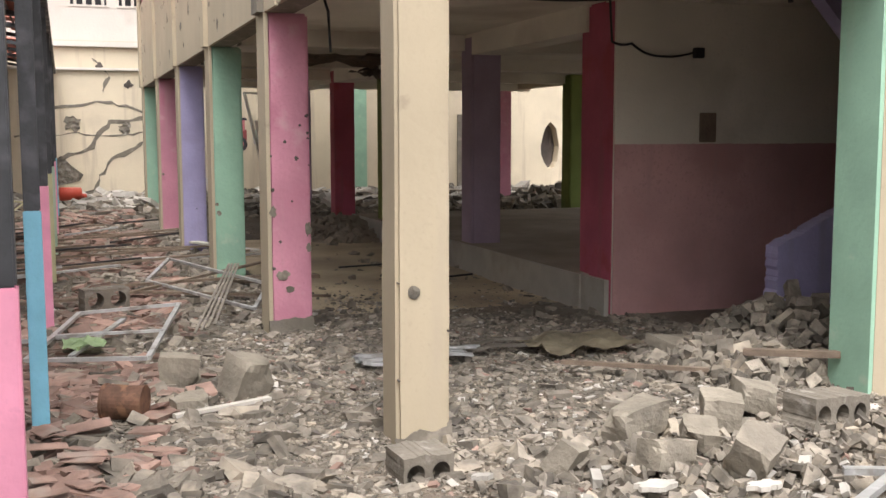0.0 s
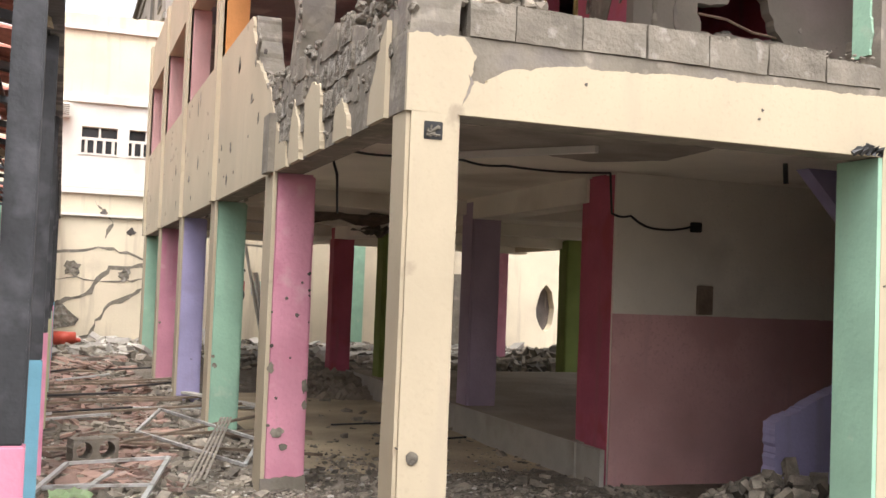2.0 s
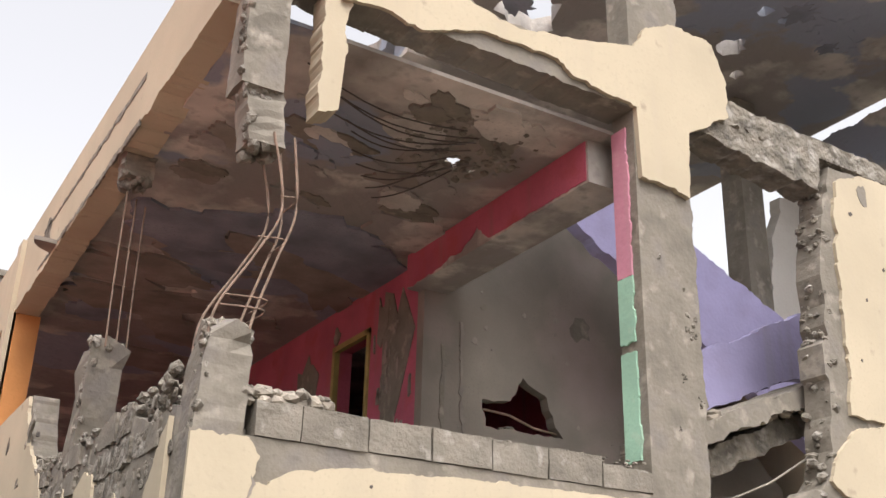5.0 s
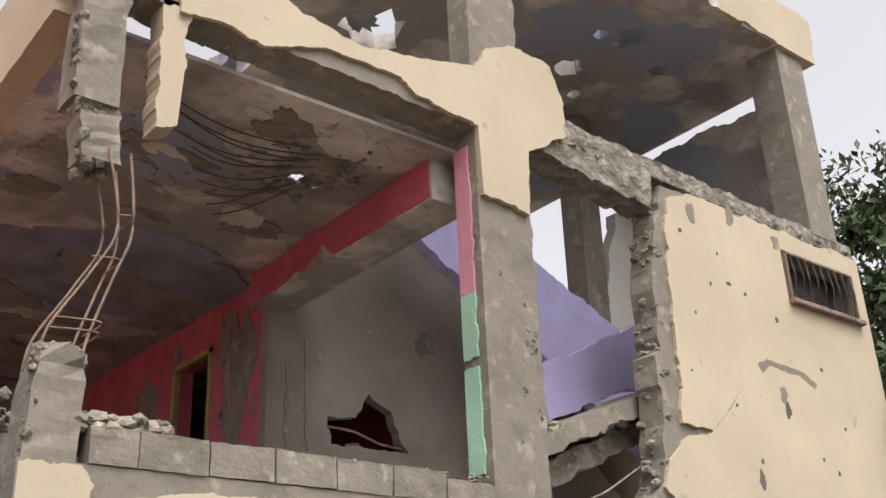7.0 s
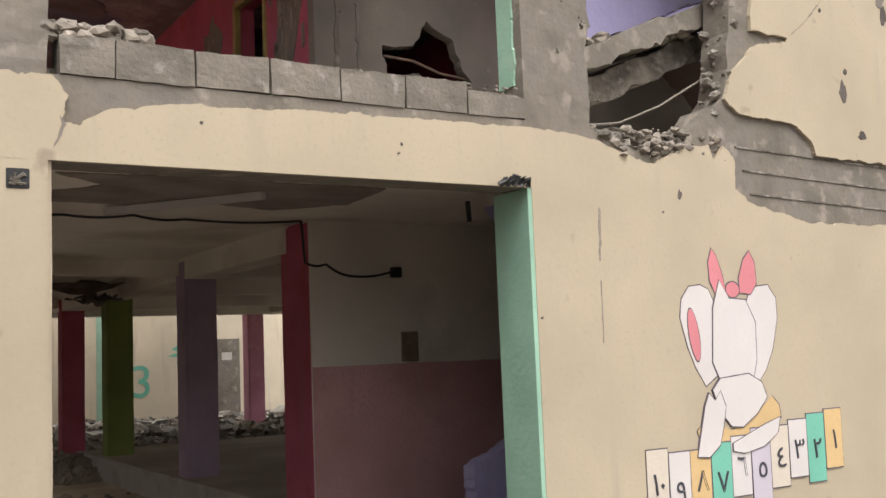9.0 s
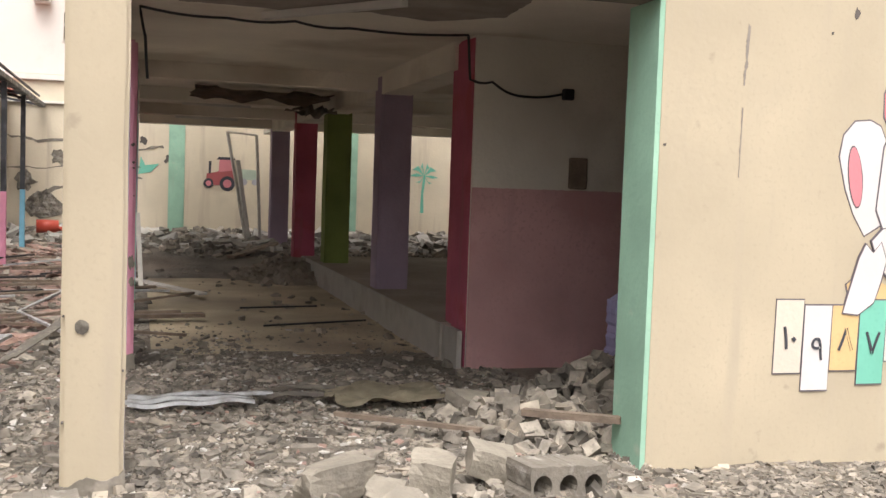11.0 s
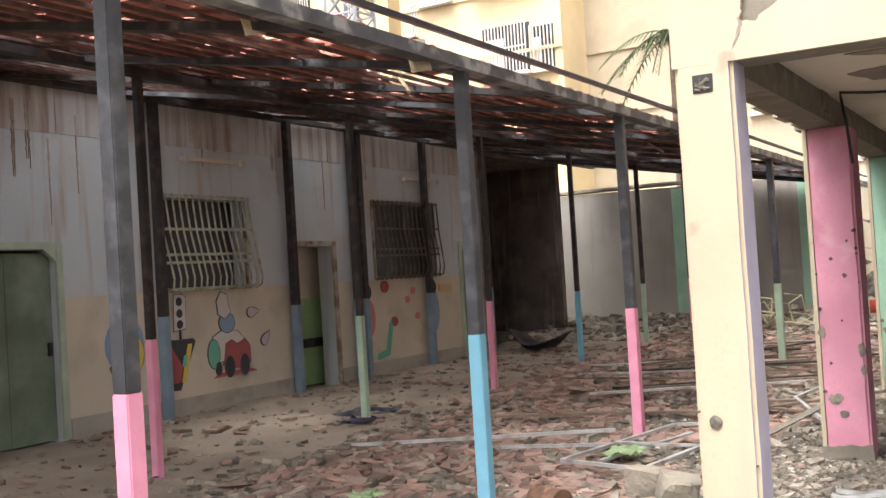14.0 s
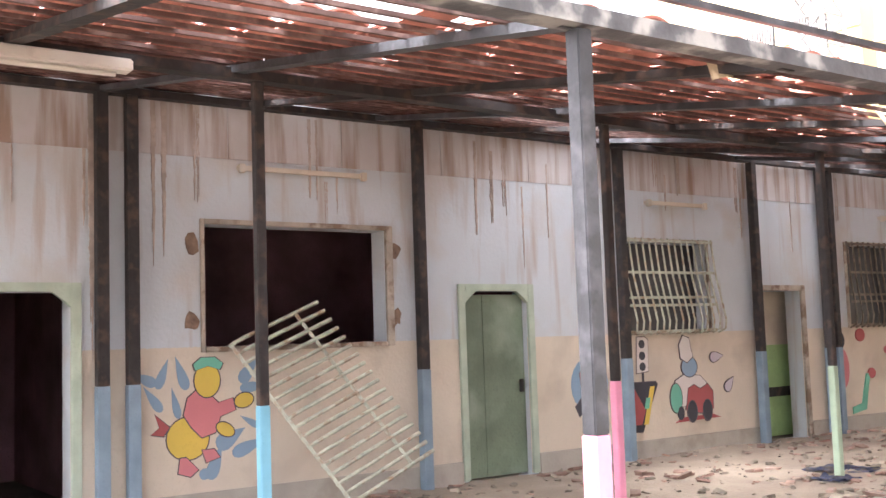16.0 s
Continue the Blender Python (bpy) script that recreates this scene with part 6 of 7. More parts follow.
# ---- sky-line beyond the yard ----
def apartment(x0, x1, y, depth, z1, mat, label, wins):
    t = thing("apartment_building", label, "building", (x0, y, 0))
    bm = bmesh.new()
    prism(bm, "y", [(x0, -0.1), (x1, -0.1), (x1, z1), (x0, z1)], y, y + depth, holes=[])
    part("wall", bm, mat, t)
    for z in (9.2, 12.2, 15.2, 18.2):
        if z < z1:
            bm = bmesh.new()
            box(bm, x0 - 0.05, x1 + 0.05, y - 0.12, y - 0.003, z - 0.35, z - 0.2)
            part("cornice", bm, mat, t)
    for (a, b, z0, zz, proud) in wins:
        w = new("window")
        w.location = (a, y, z0)
        w.parent = t
        w.matrix_parent_inverse = t.matrix_basis.inverted()
        bm = bmesh.new()
        box(bm, a, b, y - 0.02, y - 0.004, z0, zz)
        p_ = mesh_ob("pane", bm, M_glassdark)
        p_.parent = w
        p_.matrix_parent_inverse = (t.matrix_basis @ t.matrix_basis.inverted() @ w.matrix_basis).inverted()
        bm = bmesh.new()
        box(bm, a - 0.15, b + 0.15, y - proud - 0.1, y - 0.004, z0 - 0.15, z0, bevel=0.02)
        s_ = mesh_ob("sill", bm, M_farwhite)
        s_.parent = w
        s_.matrix_parent_inverse = p_.matrix_parent_inverse
        bm = bmesh.new()
        n = max(4, int((b - a) / 0.17))
        for k in range(n + 1):
            x = a + (b - a) * k / n
            bar(bm, (x, y - proud, z0), (x, y - proud, zz), 0.05)
        for z in (z0 + 0.02, (z0 + zz) / 2, zz):
            bar(bm, (a, y - proud, z), (b, y - proud, z), 0.05)
        g_ = mesh_ob("grille", bm, M_farwhite)
        g_.parent = w
        g_.matrix_parent_inverse = p_.matrix_parent_inverse
        bm = bmesh.new()
        box(bm, a, (a + b) / 2 - 0.1, y - 0.035, y - 0.022, z0 + 0.1, z0 + (zz - z0) * 0.75)
        c_ = mesh_ob("curtain", bm, M_farwhite)
        c_.parent = w
        c_.matrix_parent_inverse = p_.matrix_parent_inverse
    return t


apartment(-26.0, -17.3, 40, 9, 21, M_yellowwall, "yellow apartment building with grilled bay windows", [(-21.5, -18.9, 10.9, 13.3, 0.6), (-18.8, -17.7, 10.9, 13.0, 0.3), (-24.6, -23.0, 15.0, 16.8, 0.4), (-21.6, -18.6, 15.2, 17.4, 0.6), (-25.4, -25.0, 12.3, 15.2, 0.05)])
apartment(-17.3, -5.0, 43, 8, 21, M_cream, "plain cream side of an apartment building", [(-9.5, -7.5, 8.0, 10.0, 0.2)])
apartment(-46.0, -30.5, 46, 9, 26, M_yellowwall, "yellow apartment building further off", [(-38.0, -36.0, 17.0, 19.2, 0.3), (-34.5, -32.5, 17.0, 19.2, 0.3), (-34.5, -32.5, 13.0, 15.2, 0.3), (-38.0, -36.0, 13.0, 15.2, 0.3)])
apartment(-3.5, 1.2, 30, 8, 9.2, M_brightcream, "pale house with a shelled roof behind the wall", [(-2.4, -1.2, 6.6, 8.0, 0.1), (-0.6, 0.6, 6.6, 8.0, 0.1)])

lt = thing("lattice_mast", "grey steel lattice radio mast", "mast", (-28.4, 39, 0))
for sx, sy in ((-1, -1), (1, -1), (1, 1), (-1, 1)):
    bm = bmesh.new()
    bar(bm, (-28.4 + sx, 39 + sy, 0), (-28.4 + sx * 0.8, 39 + sy * 0.8, 26), 0.16)
    part("leg", bm, M_tower, lt)
for k in range(17):
    z = 1.5 * k
    ring_ = [(-1, -1), (1, -1), (1, 1), (-1, 1)]
    for a, b in zip(ring_, ring_[1:] + ring_[:1]):
        for za, zb, w_ in ((z, z, 0.09), (z, z + 1.5, 0.09), (z + 1.5, z, 0.07)):
            bm = bmesh.new()
            bar(bm, (-28.4 + a[0] * (1 - 0.0077 * za), 39 + a[1] * (1 - 0.0077 * za), za), (-28.4 + b[0] * (1 - 0.0077 * zb), 39 + b[1] * (1 - 0.0077 * zb), zb), w_)
            part("brace", bm, M_tower, lt)


# unfinished grey block beyond the neighbouring house
ub = thing("apartment_building", "unfinished pale grey apartment block with open windows", "building", (3.6, 30, 0))
bm = bmesh.new()
box(bm, 1.25, 6.0, 30.0, 58.0, 0.0, 14.0)
part("wall", bm, M_greywall, ub)
bm = bmesh.new()
box(bm, 1.1, 6.1, 29.85, 58.2, 14.005, 14.25, bevel=0.03)
part("roof", bm, M_conc, ub)
for z in (3.3, 6.4, 9.6, 12.7):
    bm = bmesh.new()
    box(bm, 1.18, 1.247, 30.0, 58.0, z + 0.6, z + 0.8)
    part("floor_band", bm, M_conc, ub)
for z in (4.7, 7.9, 11.0):
    for y in (31.5, 35.0, 39.0, 44.0, 50.0):
        bm = bmesh.new()
        box(bm, 1.2, 1.246, y, y + 1.3, z, z + 1.4)
        w = part("window", bm, M_conc, ub)
        # black sheet on the solid wall paints the shade of an open window
        bm = bmesh.new()
        box(bm, 1.19, 1.198, y + 0.1, y + 1.2, z + 0.1, z + 1.3)
        part("pane", bm, M_soot_shade, w, "black sheet painted for an unlit window opening")


def leaf_cloud(name, centres, n, size, mat, parent):
    c = np.array(centres, float)
    g = np.random.default_rng(5)
    idx = g.integers(0, len(c), n)
    d = g.normal(size=(n, 3))
    d /= np.linalg.norm(d, axis=1, keepdims=True)
    pos = c[idx, :3] + d * (c[idx, 3:4] * g.uniform(0.35, 1.05, (n, 1)))
    a = g.normal(size=(n, 3))
    a /= np.linalg.norm(a, axis=1, keepdims=True)
    b = np.cross(a, g.normal(size=(n, 3)))
    b /= np.linalg.norm(b, axis=1, keepdims=True)
    s = size * g.uniform(0.6, 1.4, (n, 1))
    vs = np.stack([pos - a * s, pos - b * s * 0.4 + [0, 0, 0.01], pos + a * s, pos + b * s * 0.4 + [0, 0, 0.01]], 1).reshape(-1, 3)
    me = bpy.data.meshes.new(name)
    me.from_pydata(vs.tolist(), [], [tuple(range(4 * k, 4 * k + 4)) for k in range(n)])
    me.materials.append(mat)
    ob = new(name, me)
    ob.parent = parent
    ob.matrix_parent_inverse = parent.matrix_basis.inverted()
    return ob


def tree(x, y, h, r, spots, n, label):
    t = thing("tree", label, "tree", (x, y, 0))
    bm = bmesh.new()
    pts = [(x + 0.15 * math.sin(k), y, h * 0.75 * k / 6) for k in range(7)]
    for k in range(6):
        tube(bm, [pts[k], pts[k + 1]], 0.17 * (1 - k / 8), 8)
    for (cx, cy, cz, cr) in spots[::3]:
        z0 = max(0.8, cz - 1.2)
        tube(bm, [(x, y, min(z0, h * 0.7)), ((x + cx) / 2, (y + cy) / 2, (z0 + cz) / 2 + 0.2), (cx, cy, cz)], 0.04, 6)
    part("trunk", bm, M_bark, t)
    leaf_cloud("crown", spots, n, 0.075, M_leaf, t)
    return t


sp = []
for k in range(80):
    z = rnd.uniform(0.3, 7.6)
    w = 2.1 * (0.55 + 0.45 * math.sin(min(1, z / 9.5) * math.pi))
    sp.append((11.5 + rnd.uniform(-w, w), 1.3 + rnd.uniform(-1.5, 1.5), z, rnd.uniform(0.35, 0.8)))
sp += [(8.25, -0.25, 4.1, 0.2), (8.45, -0.2, 3.8, 0.22), (8.6, -0.1, 4.4, 0.3), (8.55, 0.0, 3.0, 0.14), (8.8, 0.1, 5.6, 0.3), (9.3, 0.4, 6.6, 0.3)]
tree(11.6, 1.5, 7.6, 2, sp, 36000, "dense dark green tree beside the building")

sp = [(15.6 + rnd.uniform(-1.6, 2.5), 6.5 + rnd.uniform(-1.5, 1.5), rnd.uniform(0.5, 7.0), rnd.uniform(0.5, 0.9)) for _ in range(50)]
tree(15.8, 6.8, 8, 2, sp, 18000, "dark green tree behind the first")

# date palm behind the yard wall
pt = thing("palm_tree", "date palm with drooping grey-green fronds", "palm", (-6.6, 22, 0))
bm = bmesh.new()
for k in range(8):
    tube(bm, [(-6.6, 22, 0.95 * k), (-6.6, 22, 0.95 * (k + 1))], 0.2 - 0.008 * k, 9)
part("trunk", bm, M_bark, pt)
for k in range(16):
    az, el = k * 2.4, rnd.uniform(-0.2, 0.9)
    bm = bmesh.new()
    p0 = Vector((-6.6, 22, 7.6))
    prev = p0
    for i in range(1, 9):
        u = i / 8
        p1 = p0 + Vector((math.cos(az) * u * 2.0, math.sin(az) * u * 2.0, math.sin(el) * u * 1.6 - 1.5 * u * u))
        bar(bm, prev, p1, 0.025)
        side = Vector((-math.sin(az), math.cos(az), 0))
        for s in (-1, 1):
            for q in (0.0, 0.5):
                o = prev.lerp(p1, q)
                tip = o + side * s * 0.4 * (1.1 - u * 0.6) + Vector((math.cos(az) * 0.18, math.sin(az) * 0.18, -0.22))
                w = Vector((math.cos(az), math.sin(az), 0)) * 0.03
                f = bm.faces.new([bm.verts.new(o - w), bm.verts.new(o + w), bm.verts.new(tip)])
        prev = p1
    part("frond", bm, M_leaf, pt)

# ---- rubble fields ----
G = np.random.default_rng(11)


def shards(name, label, mat, x, y, z, size, flat_, tilt_=0.28, jag=(0.6, 1.05)):
    """Angular fragments with uneven corners, one mesh."""
    n = len(x)
    base = np.array([[-1, -1, -1], [1, -1, -1], [1, 1, -1], [-1, 1, -1], [-1, -1, 1], [1, -1, 1], [1, 1, 1], [-1, 1, 1]], float)
    v = base[None] * G.uniform(*jag, (n, 8, 3))
    v[:, :, 0] *= (size * G.uniform(0.7, 1.4, n))[:, None]
    v[:, :, 1] *= (size * G.uniform(0.4, 0.9, n))[:, None]
    v[:, :, 2] *= (size * flat_ * G.uniform(0.6, 1.4, n))[:, None]
    az = G.uniform(0, math.tau, n)
    tx, ty = G.normal(0, tilt_, n), G.normal(0, tilt_, n)
    c, s = np.cos(tx)[:, None], np.sin(tx)[:, None]
    v = np.stack([v[:, :, 0], v[:, :, 1] * c - v[:, :, 2] * s, v[:, :, 1] * s + v[:, :, 2] * c], -1)
    c, s = np.cos(ty)[:, None], np.sin(ty)[:, None]
    v = np.stack([v[:, :, 0] * c + v[:, :, 2] * s, v[:, :, 1], -v[:, :, 0] * s + v[:, :, 2] * c], -1)
    c, s = np.cos(az)[:, None], np.sin(az)[:, None]
    v = np.stack([v[:, :, 0] * c - v[:, :, 1] * s, v[:, :, 0] * s + v[:, :, 1] * c, v[:, :, 2]], -1)
    v += np.stack([x, y, z], -1)[:, None]
    q = np.array([[0, 3, 2, 1], [4, 5, 6, 7], [0, 1, 5, 4], [1, 2, 6, 5], [2, 3, 7, 6], [3, 0, 4, 7]])
    f = (q[None] + 8 * np.arange(n)[:, None, None]).reshape(-1, 4)
    me = bpy.data.meshes.new(name)
    me.from_pydata(v.reshape(-1, 3).tolist(), [], f.tolist())
    me.materials.append(mat)
    return tagged(new(name, me), label, "rubble", kind="stuff")


def ground_zs(x, y):
    return np.array([ground_height(a, b) for a, b in zip(x, y)])


def field(name, label, mat, n, xr, yr, smin, smax, flat_, power=2.2, keep=None, lift=0.3, tilt_=0.28, jag=(0.6, 1.05)):
    x, y = G.uniform(*xr, n), G.uniform(*yr, n)
    if keep is not None:
        m = np.array([keep(a, b) > G.random() for a, b in zip(x, y)])
        x, y = x[m], y[m]
    size = smin + (smax - smin) * G.random(len(x)) ** power
    return shards(name, label, mat, x, y, ground_zs(x, y) + size * flat_ * lift, size, flat_, tilt_, jag)


def sandy(a, b):
    if 0.4 < a < 2.95 and b > 2.2:
        edge = 4.2 + 1.1 * noise.noise(Vector((a * 1.3, b * 0.7, 8.0))) - 0.5 * a
        return 0.04 if b > edge + 1.4 else max(0.06, min(1.0, 1.0 - (b - edge + 0.8) / 1.6))
    return 1.0


def clump(a, b):
    return max(0.0, min(1.0, 0.55 + 1.1 * noise.noise(Vector((a * 0.8, b * 0.8, 2.0)))))


field("rubble", "grey gravel and crushed concrete on the ground", M_grit, 40000, (-1.9, 3.3), (-2.2, 3.3), 0.006, 0.03, 0.38, 2.2, sandy)
field("rubble", "crushed concrete thinning out over the hall floor", M_grit, 9000, (0.3, 2.9), (3.3, 6.0), 0.006, 0.03, 0.38, 2.2, sandy)
field("rubble", "crumbs of broken tile and brick on the gravel", M_tile, 900, (-1.6, 3.2), (-2.2, 3.0), 0.008, 0.04, 0.35, 2.5, sandy)
field("rubble", "grey gravel along the front wall", M_grit, 12000, (3.3, 6.6), (-2.2, -0.04), 0.006, 0.035, 0.38, 2.2)
field("rubble", "larger broken concrete pieces on the ground", M_grit, 2400, (-1.6, 3.3), (-2.2, 3.0), 0.02, 0.07, 0.35, 2.5, sandy)
field("rubble", "pale plaster chips scattered on the ground", M_white_bits, 3200, (-2.0, 3.3), (-2.2, 6.0), 0.007, 0.035, 0.35, 2.5, sandy)
field("rubble", "grey fragments under the colonnade", M_grit, 4200, (-1.0, 3.0), (3.0, 13.0), 0.015, 0.08, 0.4, 2.0, sandy)
field("rubble", "broken terracotta roof tiles in the yard", M_tile, 9000, (-4.3, -0.5), (-2.5, 6.0), 0.025, 0.115, 0.16, 1.4, lambda a, b: clump(a, b) * (1.0 if a > -3.8 else 0.5) * max(0.03, min(1.0, (-0.95 + 0.1 * max(0, b) - a) / 0.35)), 1.4, 0.17, (0.75, 1.02))
field("rubble", "broken terracotta roof tiles further down the yard", M_tile, 4200, (-5.0, -0.3), (6.0, 16.0), 0.04, 0.16, 0.16, 1.4, clump, 1.4, 0.17, (0.75, 1.02))
field("rubble", "dusty fragments among the yard tiles", M_grit, 5200, (-4.6, -0.4), (-2.5, 16.0), 0.02, 0.1, 0.35, 2.0)
field("rubble", "sparse tile bits along the classrooms", M_tile, 900, (-8.0, -4.4), (-3.0, 15.0), 0.02, 0.1, 0.18, 1.5, clump, 1.0, 0.15, (0.75, 1.02))
field("rubble", "small grey bits along the classrooms", M_grit, 900, (-8.0, -4.2), (-3.0, 15.0), 0.012, 0.06, 0.35, 2.0)
field("rubble", "heap of rubble against the back wall", M_grit, 2200, (-8.5, 9.5), (14.5, 19.2), 0.04, 0.17, 0.4, 2.0)
field("rubble", "pale debris against the back wall", M_white_bits, 500, (-3.0, 9.0), (15.5, 19.1), 0.06, 0.3, 0.25, 2.0)


def mound(name, label, mat, cx, cy, rx, ry, h, n, smin, smax):
    u, a = np.sqrt(G.random(n)), G.uniform(0, math.tau, n)
    x, y = cx + rx * u * np.cos(a), cy + ry * u * np.sin(a)
    z = ground_zs(x, y) + h * (1 - u ** 1.3) * G.uniform(0.5, 1.0, n)
    return shards(name, label, mat, x, y, z, smin + (smax - smin) * G.random(n) ** 2, 0.55, 0.7)


mound("rubble_heap", "heap of broken concrete lumps at the entrance", M_grit, 2.75, 1.0, 0.65, 0.7, 0.24, 700, 0.015, 0.075)
mound("rubble_heap", "heap of broken concrete at the stair foot", M_grit, 3.6, 1.5, 0.8, 0.75, 0.42, 520, 0.02, 0.1)
mound("rubble_heap", "heap of dark earth and rubble round a column", M_earth, 2.6, 11.2, 0.8, 1.3, 0.36, 550, 0.03, 0.1)
mound("rubble_heap", "bank of broken blocks in front of the entrance", M_grit, 1.6, -0.7, 1.3, 0.7, 0.1, 700, 0.015, 0.06)
mound("rubble_heap", "low bank of stones and plaster", M_white_bits, 1.5, -1.0, 1.3, 0.7, 0.1, 50, 0.02, 0.05)
mound("rubble_heap", "rubble and broken blocks beyond the hall", M_grit, 8.2, 15.0, 1.6, 1.2, 0.35, 220, 0.08, 0.24)


# ---- loose things ----
def hollow_block(label, at, rot, size=(0.39, 0.19, 0.19), holes=3, mat=None):
    t = thing("concrete_block", label, "block", at, "loose blocks")
    L, D, H = size
    bm = bmesh.new()
    rings = [oval(-L / 2 + L * (k + 0.5) / holes, H / 2, min(L / holes, H) * 0.36, min(L / holes, H) * 0.38, 14) for k in range(holes)]
    prism(bm, "y", [(-L / 2, 0, 0.006), (L / 2, 0, 0.006), (L / 2, H, 0.008), (-L / 2, H, 0.008)], -D / 2, D / 2, holes=rings)
    ob = mesh_ob("body", bm, mat or M_block)
    ob.parent = t
    t.rotation_euler = [radians(a) for a in rot]
    return t


def lump_block(label, at, rot, size):
    t = thing("concrete_block", label, "block", at, "loose blocks")
    bm = bmesh.new()
    L, D, H = size
    box(bm, -L / 2, L / 2, -D / 2, D / 2, 0, H, jitter=0.012)
    bmesh.ops.subdivide_edges(bm, edges=[e for e in bm.edges if e.calc_length() > 0.05], cuts=4, use_grid_fill=True)
    worn = [(Vector((rnd.choice((-L, L)) / 2, rnd.choice((-D, D)) / 2, rnd.choice((0, H, H)))), rnd.uniform(0.05, 0.1)) for _ in range(3)]
    for v in bm.verts:
        for c, r in worn:
            d = (v.co - c).length
            if d < r:
                v.co += (Vector((0, 0, H / 2)) - c).normalized() * (r - d) * rnd.uniform(0.6, 0.9)
    for v in bm.verts:
        v.co += 0.012 * Vector((noise.noise(v.co * 9), noise.noise(v.co * 9 + Vector((3, 0, 0))), noise.noise(v.co * 9 + Vector((0, 7, 0)))))
    ob = mesh_ob("body", bm, M_loose)
    ob.parent = t
    t.rotation_euler = [radians(a) for a in rot]
    return t


hollow_block("hollow concrete block lying at the corner column", (0.02, -0.4, -0.05), (4, 0, 8), (0.26, 0.2, 0.17), 2)
hollow_block("hollow concrete block on its side, three round holes", (2.33, -0.42, 0.0), (0, 4, 12), (0.44, 0.22, 0.19), 3)
lump_block("long grey concrete block half buried", (1.3, -0.2, 0.0), (0, -6, 20), (0.38, 0.17, 0.17))
lump_block("square broken concrete block", (1.75, -0.28, 0.04), (8, 5, -25), (0.21, 0.19, 0.17))
lump_block("broken concrete block with a chipped top", (1.1, -0.82, 0.02), (-8, 6, 10), (0.22, 0.17, 0.14))
lump_block("tilted grey concrete block", (1.42, -0.98, 0.03), (24, -18, 35), (0.22, 0.19, 0.22))
lump_block("broken concrete block leaning on others", (2.08, -0.1, 0.06), (10, 14, -10), (0.22, 0.19, 0.14))
lump_block("wedge of broken grey concrete", (0.62, -0.62, 0.0), (30, 10, 40), (0.14, 0.12, 0.17))
lump_block("pale corner of a concrete block", (1.45, -0.55, 0.05), (5, -12, 60), (0.22, 0.17, 0.09))
lump_block("grey concrete block standing on end", (-0.55, 1.3, 0.0), (14, 16, 30), (0.24, 0.21, 0.26))
lump_block("beige concrete block lying on gravel", (-0.86, 1.75, 0.0), (0, 4, -12), (0.24, 0.19, 0.21))
lump_block("low slab of broken concrete", (-0.88, 1.05, 0.0), (4, 0, 10), (0.22, 0.20, 0.10))
hollow_block("hollow block among the tiles", (-1.2, 4.9, 0.02), (0, 0, 15), (0.4, 0.2, 0.2), 2)
lump_block("grey block slab at the yard edge", (2.6, -1.0, 0.0), (0, 8, -14), (0.37, 0.34, 0.12))
lump_block("flat slab of concrete", (2.55, 1.35, 0.05), (12, 10, 20), (0.41, 0.34, 0.08))

# rusty tin
t = thing("rusty_can", "rusty tin can lying on the rubble", "can", (-1.23, 0.97, 0.12))
bm = bmesh.new()
for r, a, b in ((0.095, -0.11, 0.11), (0.1, -0.115, -0.1), (0.1, 0.1, 0.115)):
    bmesh.ops.create_cone(bm, cap_ends=True, segments=28, radius1=r, radius2=r, depth=b - a, matrix=Matrix.Translation((0, 0, (a + b) / 2)))
ob = mesh_ob("drum", bm, M_canrust)
ob.parent = t
t.rotation_euler = (radians(92), radians(6), radians(68))

def strip(name, label, category, a, b, w, h, mat):
    bm = bmesh.new()
    bar(bm, a, b, w, h)
    return tagged(mesh_ob(name, bm, mat), label, category)


def lying_frame(label, corners, w, mat, extra=()):
    c = [Vector(p) for p in corners]
    t = thing("window_frame", label, "window frame", c[0])
    for a, b in list(zip(c, c[1:] + c[:1])):
        bm = bmesh.new()
        bar(bm, a, b, w, w * 0.7)
        part("rail", bm, mat, t)
    for a, b in extra:
        bm = bmesh.new()
        bar(bm, a, b, w * 1.2, w * 0.5)
        part("mullion", bm, mat, t)
    return t


lying_frame("white aluminium window frame lying on the rubble", [(-1.78, 2.42, 0.1), (-1.02, 2.12, 0.12), (-0.62, 4.1, 0.16), (-1.42, 4.15, 0.12)], 0.036, M_alu, [((-1.6, 3.1, 0.13), (-0.85, 2.95, 0.15)), ((-1.5, 2.5, 0.09), (-1.1, 3.6, 0.14))])
lying_frame("grey metal frame lying behind the first column", [(-0.75, 6.0, 0.12), (-0.42, 7.2, 0.2), (0.2, 4.4, 0.25), (0.0, 4.0, 0.1)], 0.034, M_alu)
for k in range(4):
    strip("bent_louvre", "bent dark aluminium slat on the rubble", "louvre", (-0.62 + 0.05 * k, 3.0, 0.1 + 0.02 * k), (-0.02 + 0.03 * k, 5.3, 0.34), 0.02, 0.012, M_conc)
strip("white_strip", "white plastic strip on the ground", "strip", (-0.98, 0.8, 0.06), (-0.42, 1.02, 0.06), 0.045, 0.02, M_white_bits)
strip("white_strip", "white door lining lying across the floor", "strip", (0.0, 10.2, 0.12), (1.15, 8.1, 0.08), 0.12, 0.03, M_white_bits)
strip("white_strip", "white lining leaning on the lilac column", "strip", (0.42, 9.2, 0.05), (0.36, 9.75, 1.0), 0.06, 0.03, M_white_bits)
lying_frame("tall white frame leaning at the end of the colonnade", [(2.15, 17.6, 2.5), (2.75, 17.5, 2.45), (2.8, 16.9, 0.3), (2.5, 16.8, 0.3)], 0.06, M_white_bits)
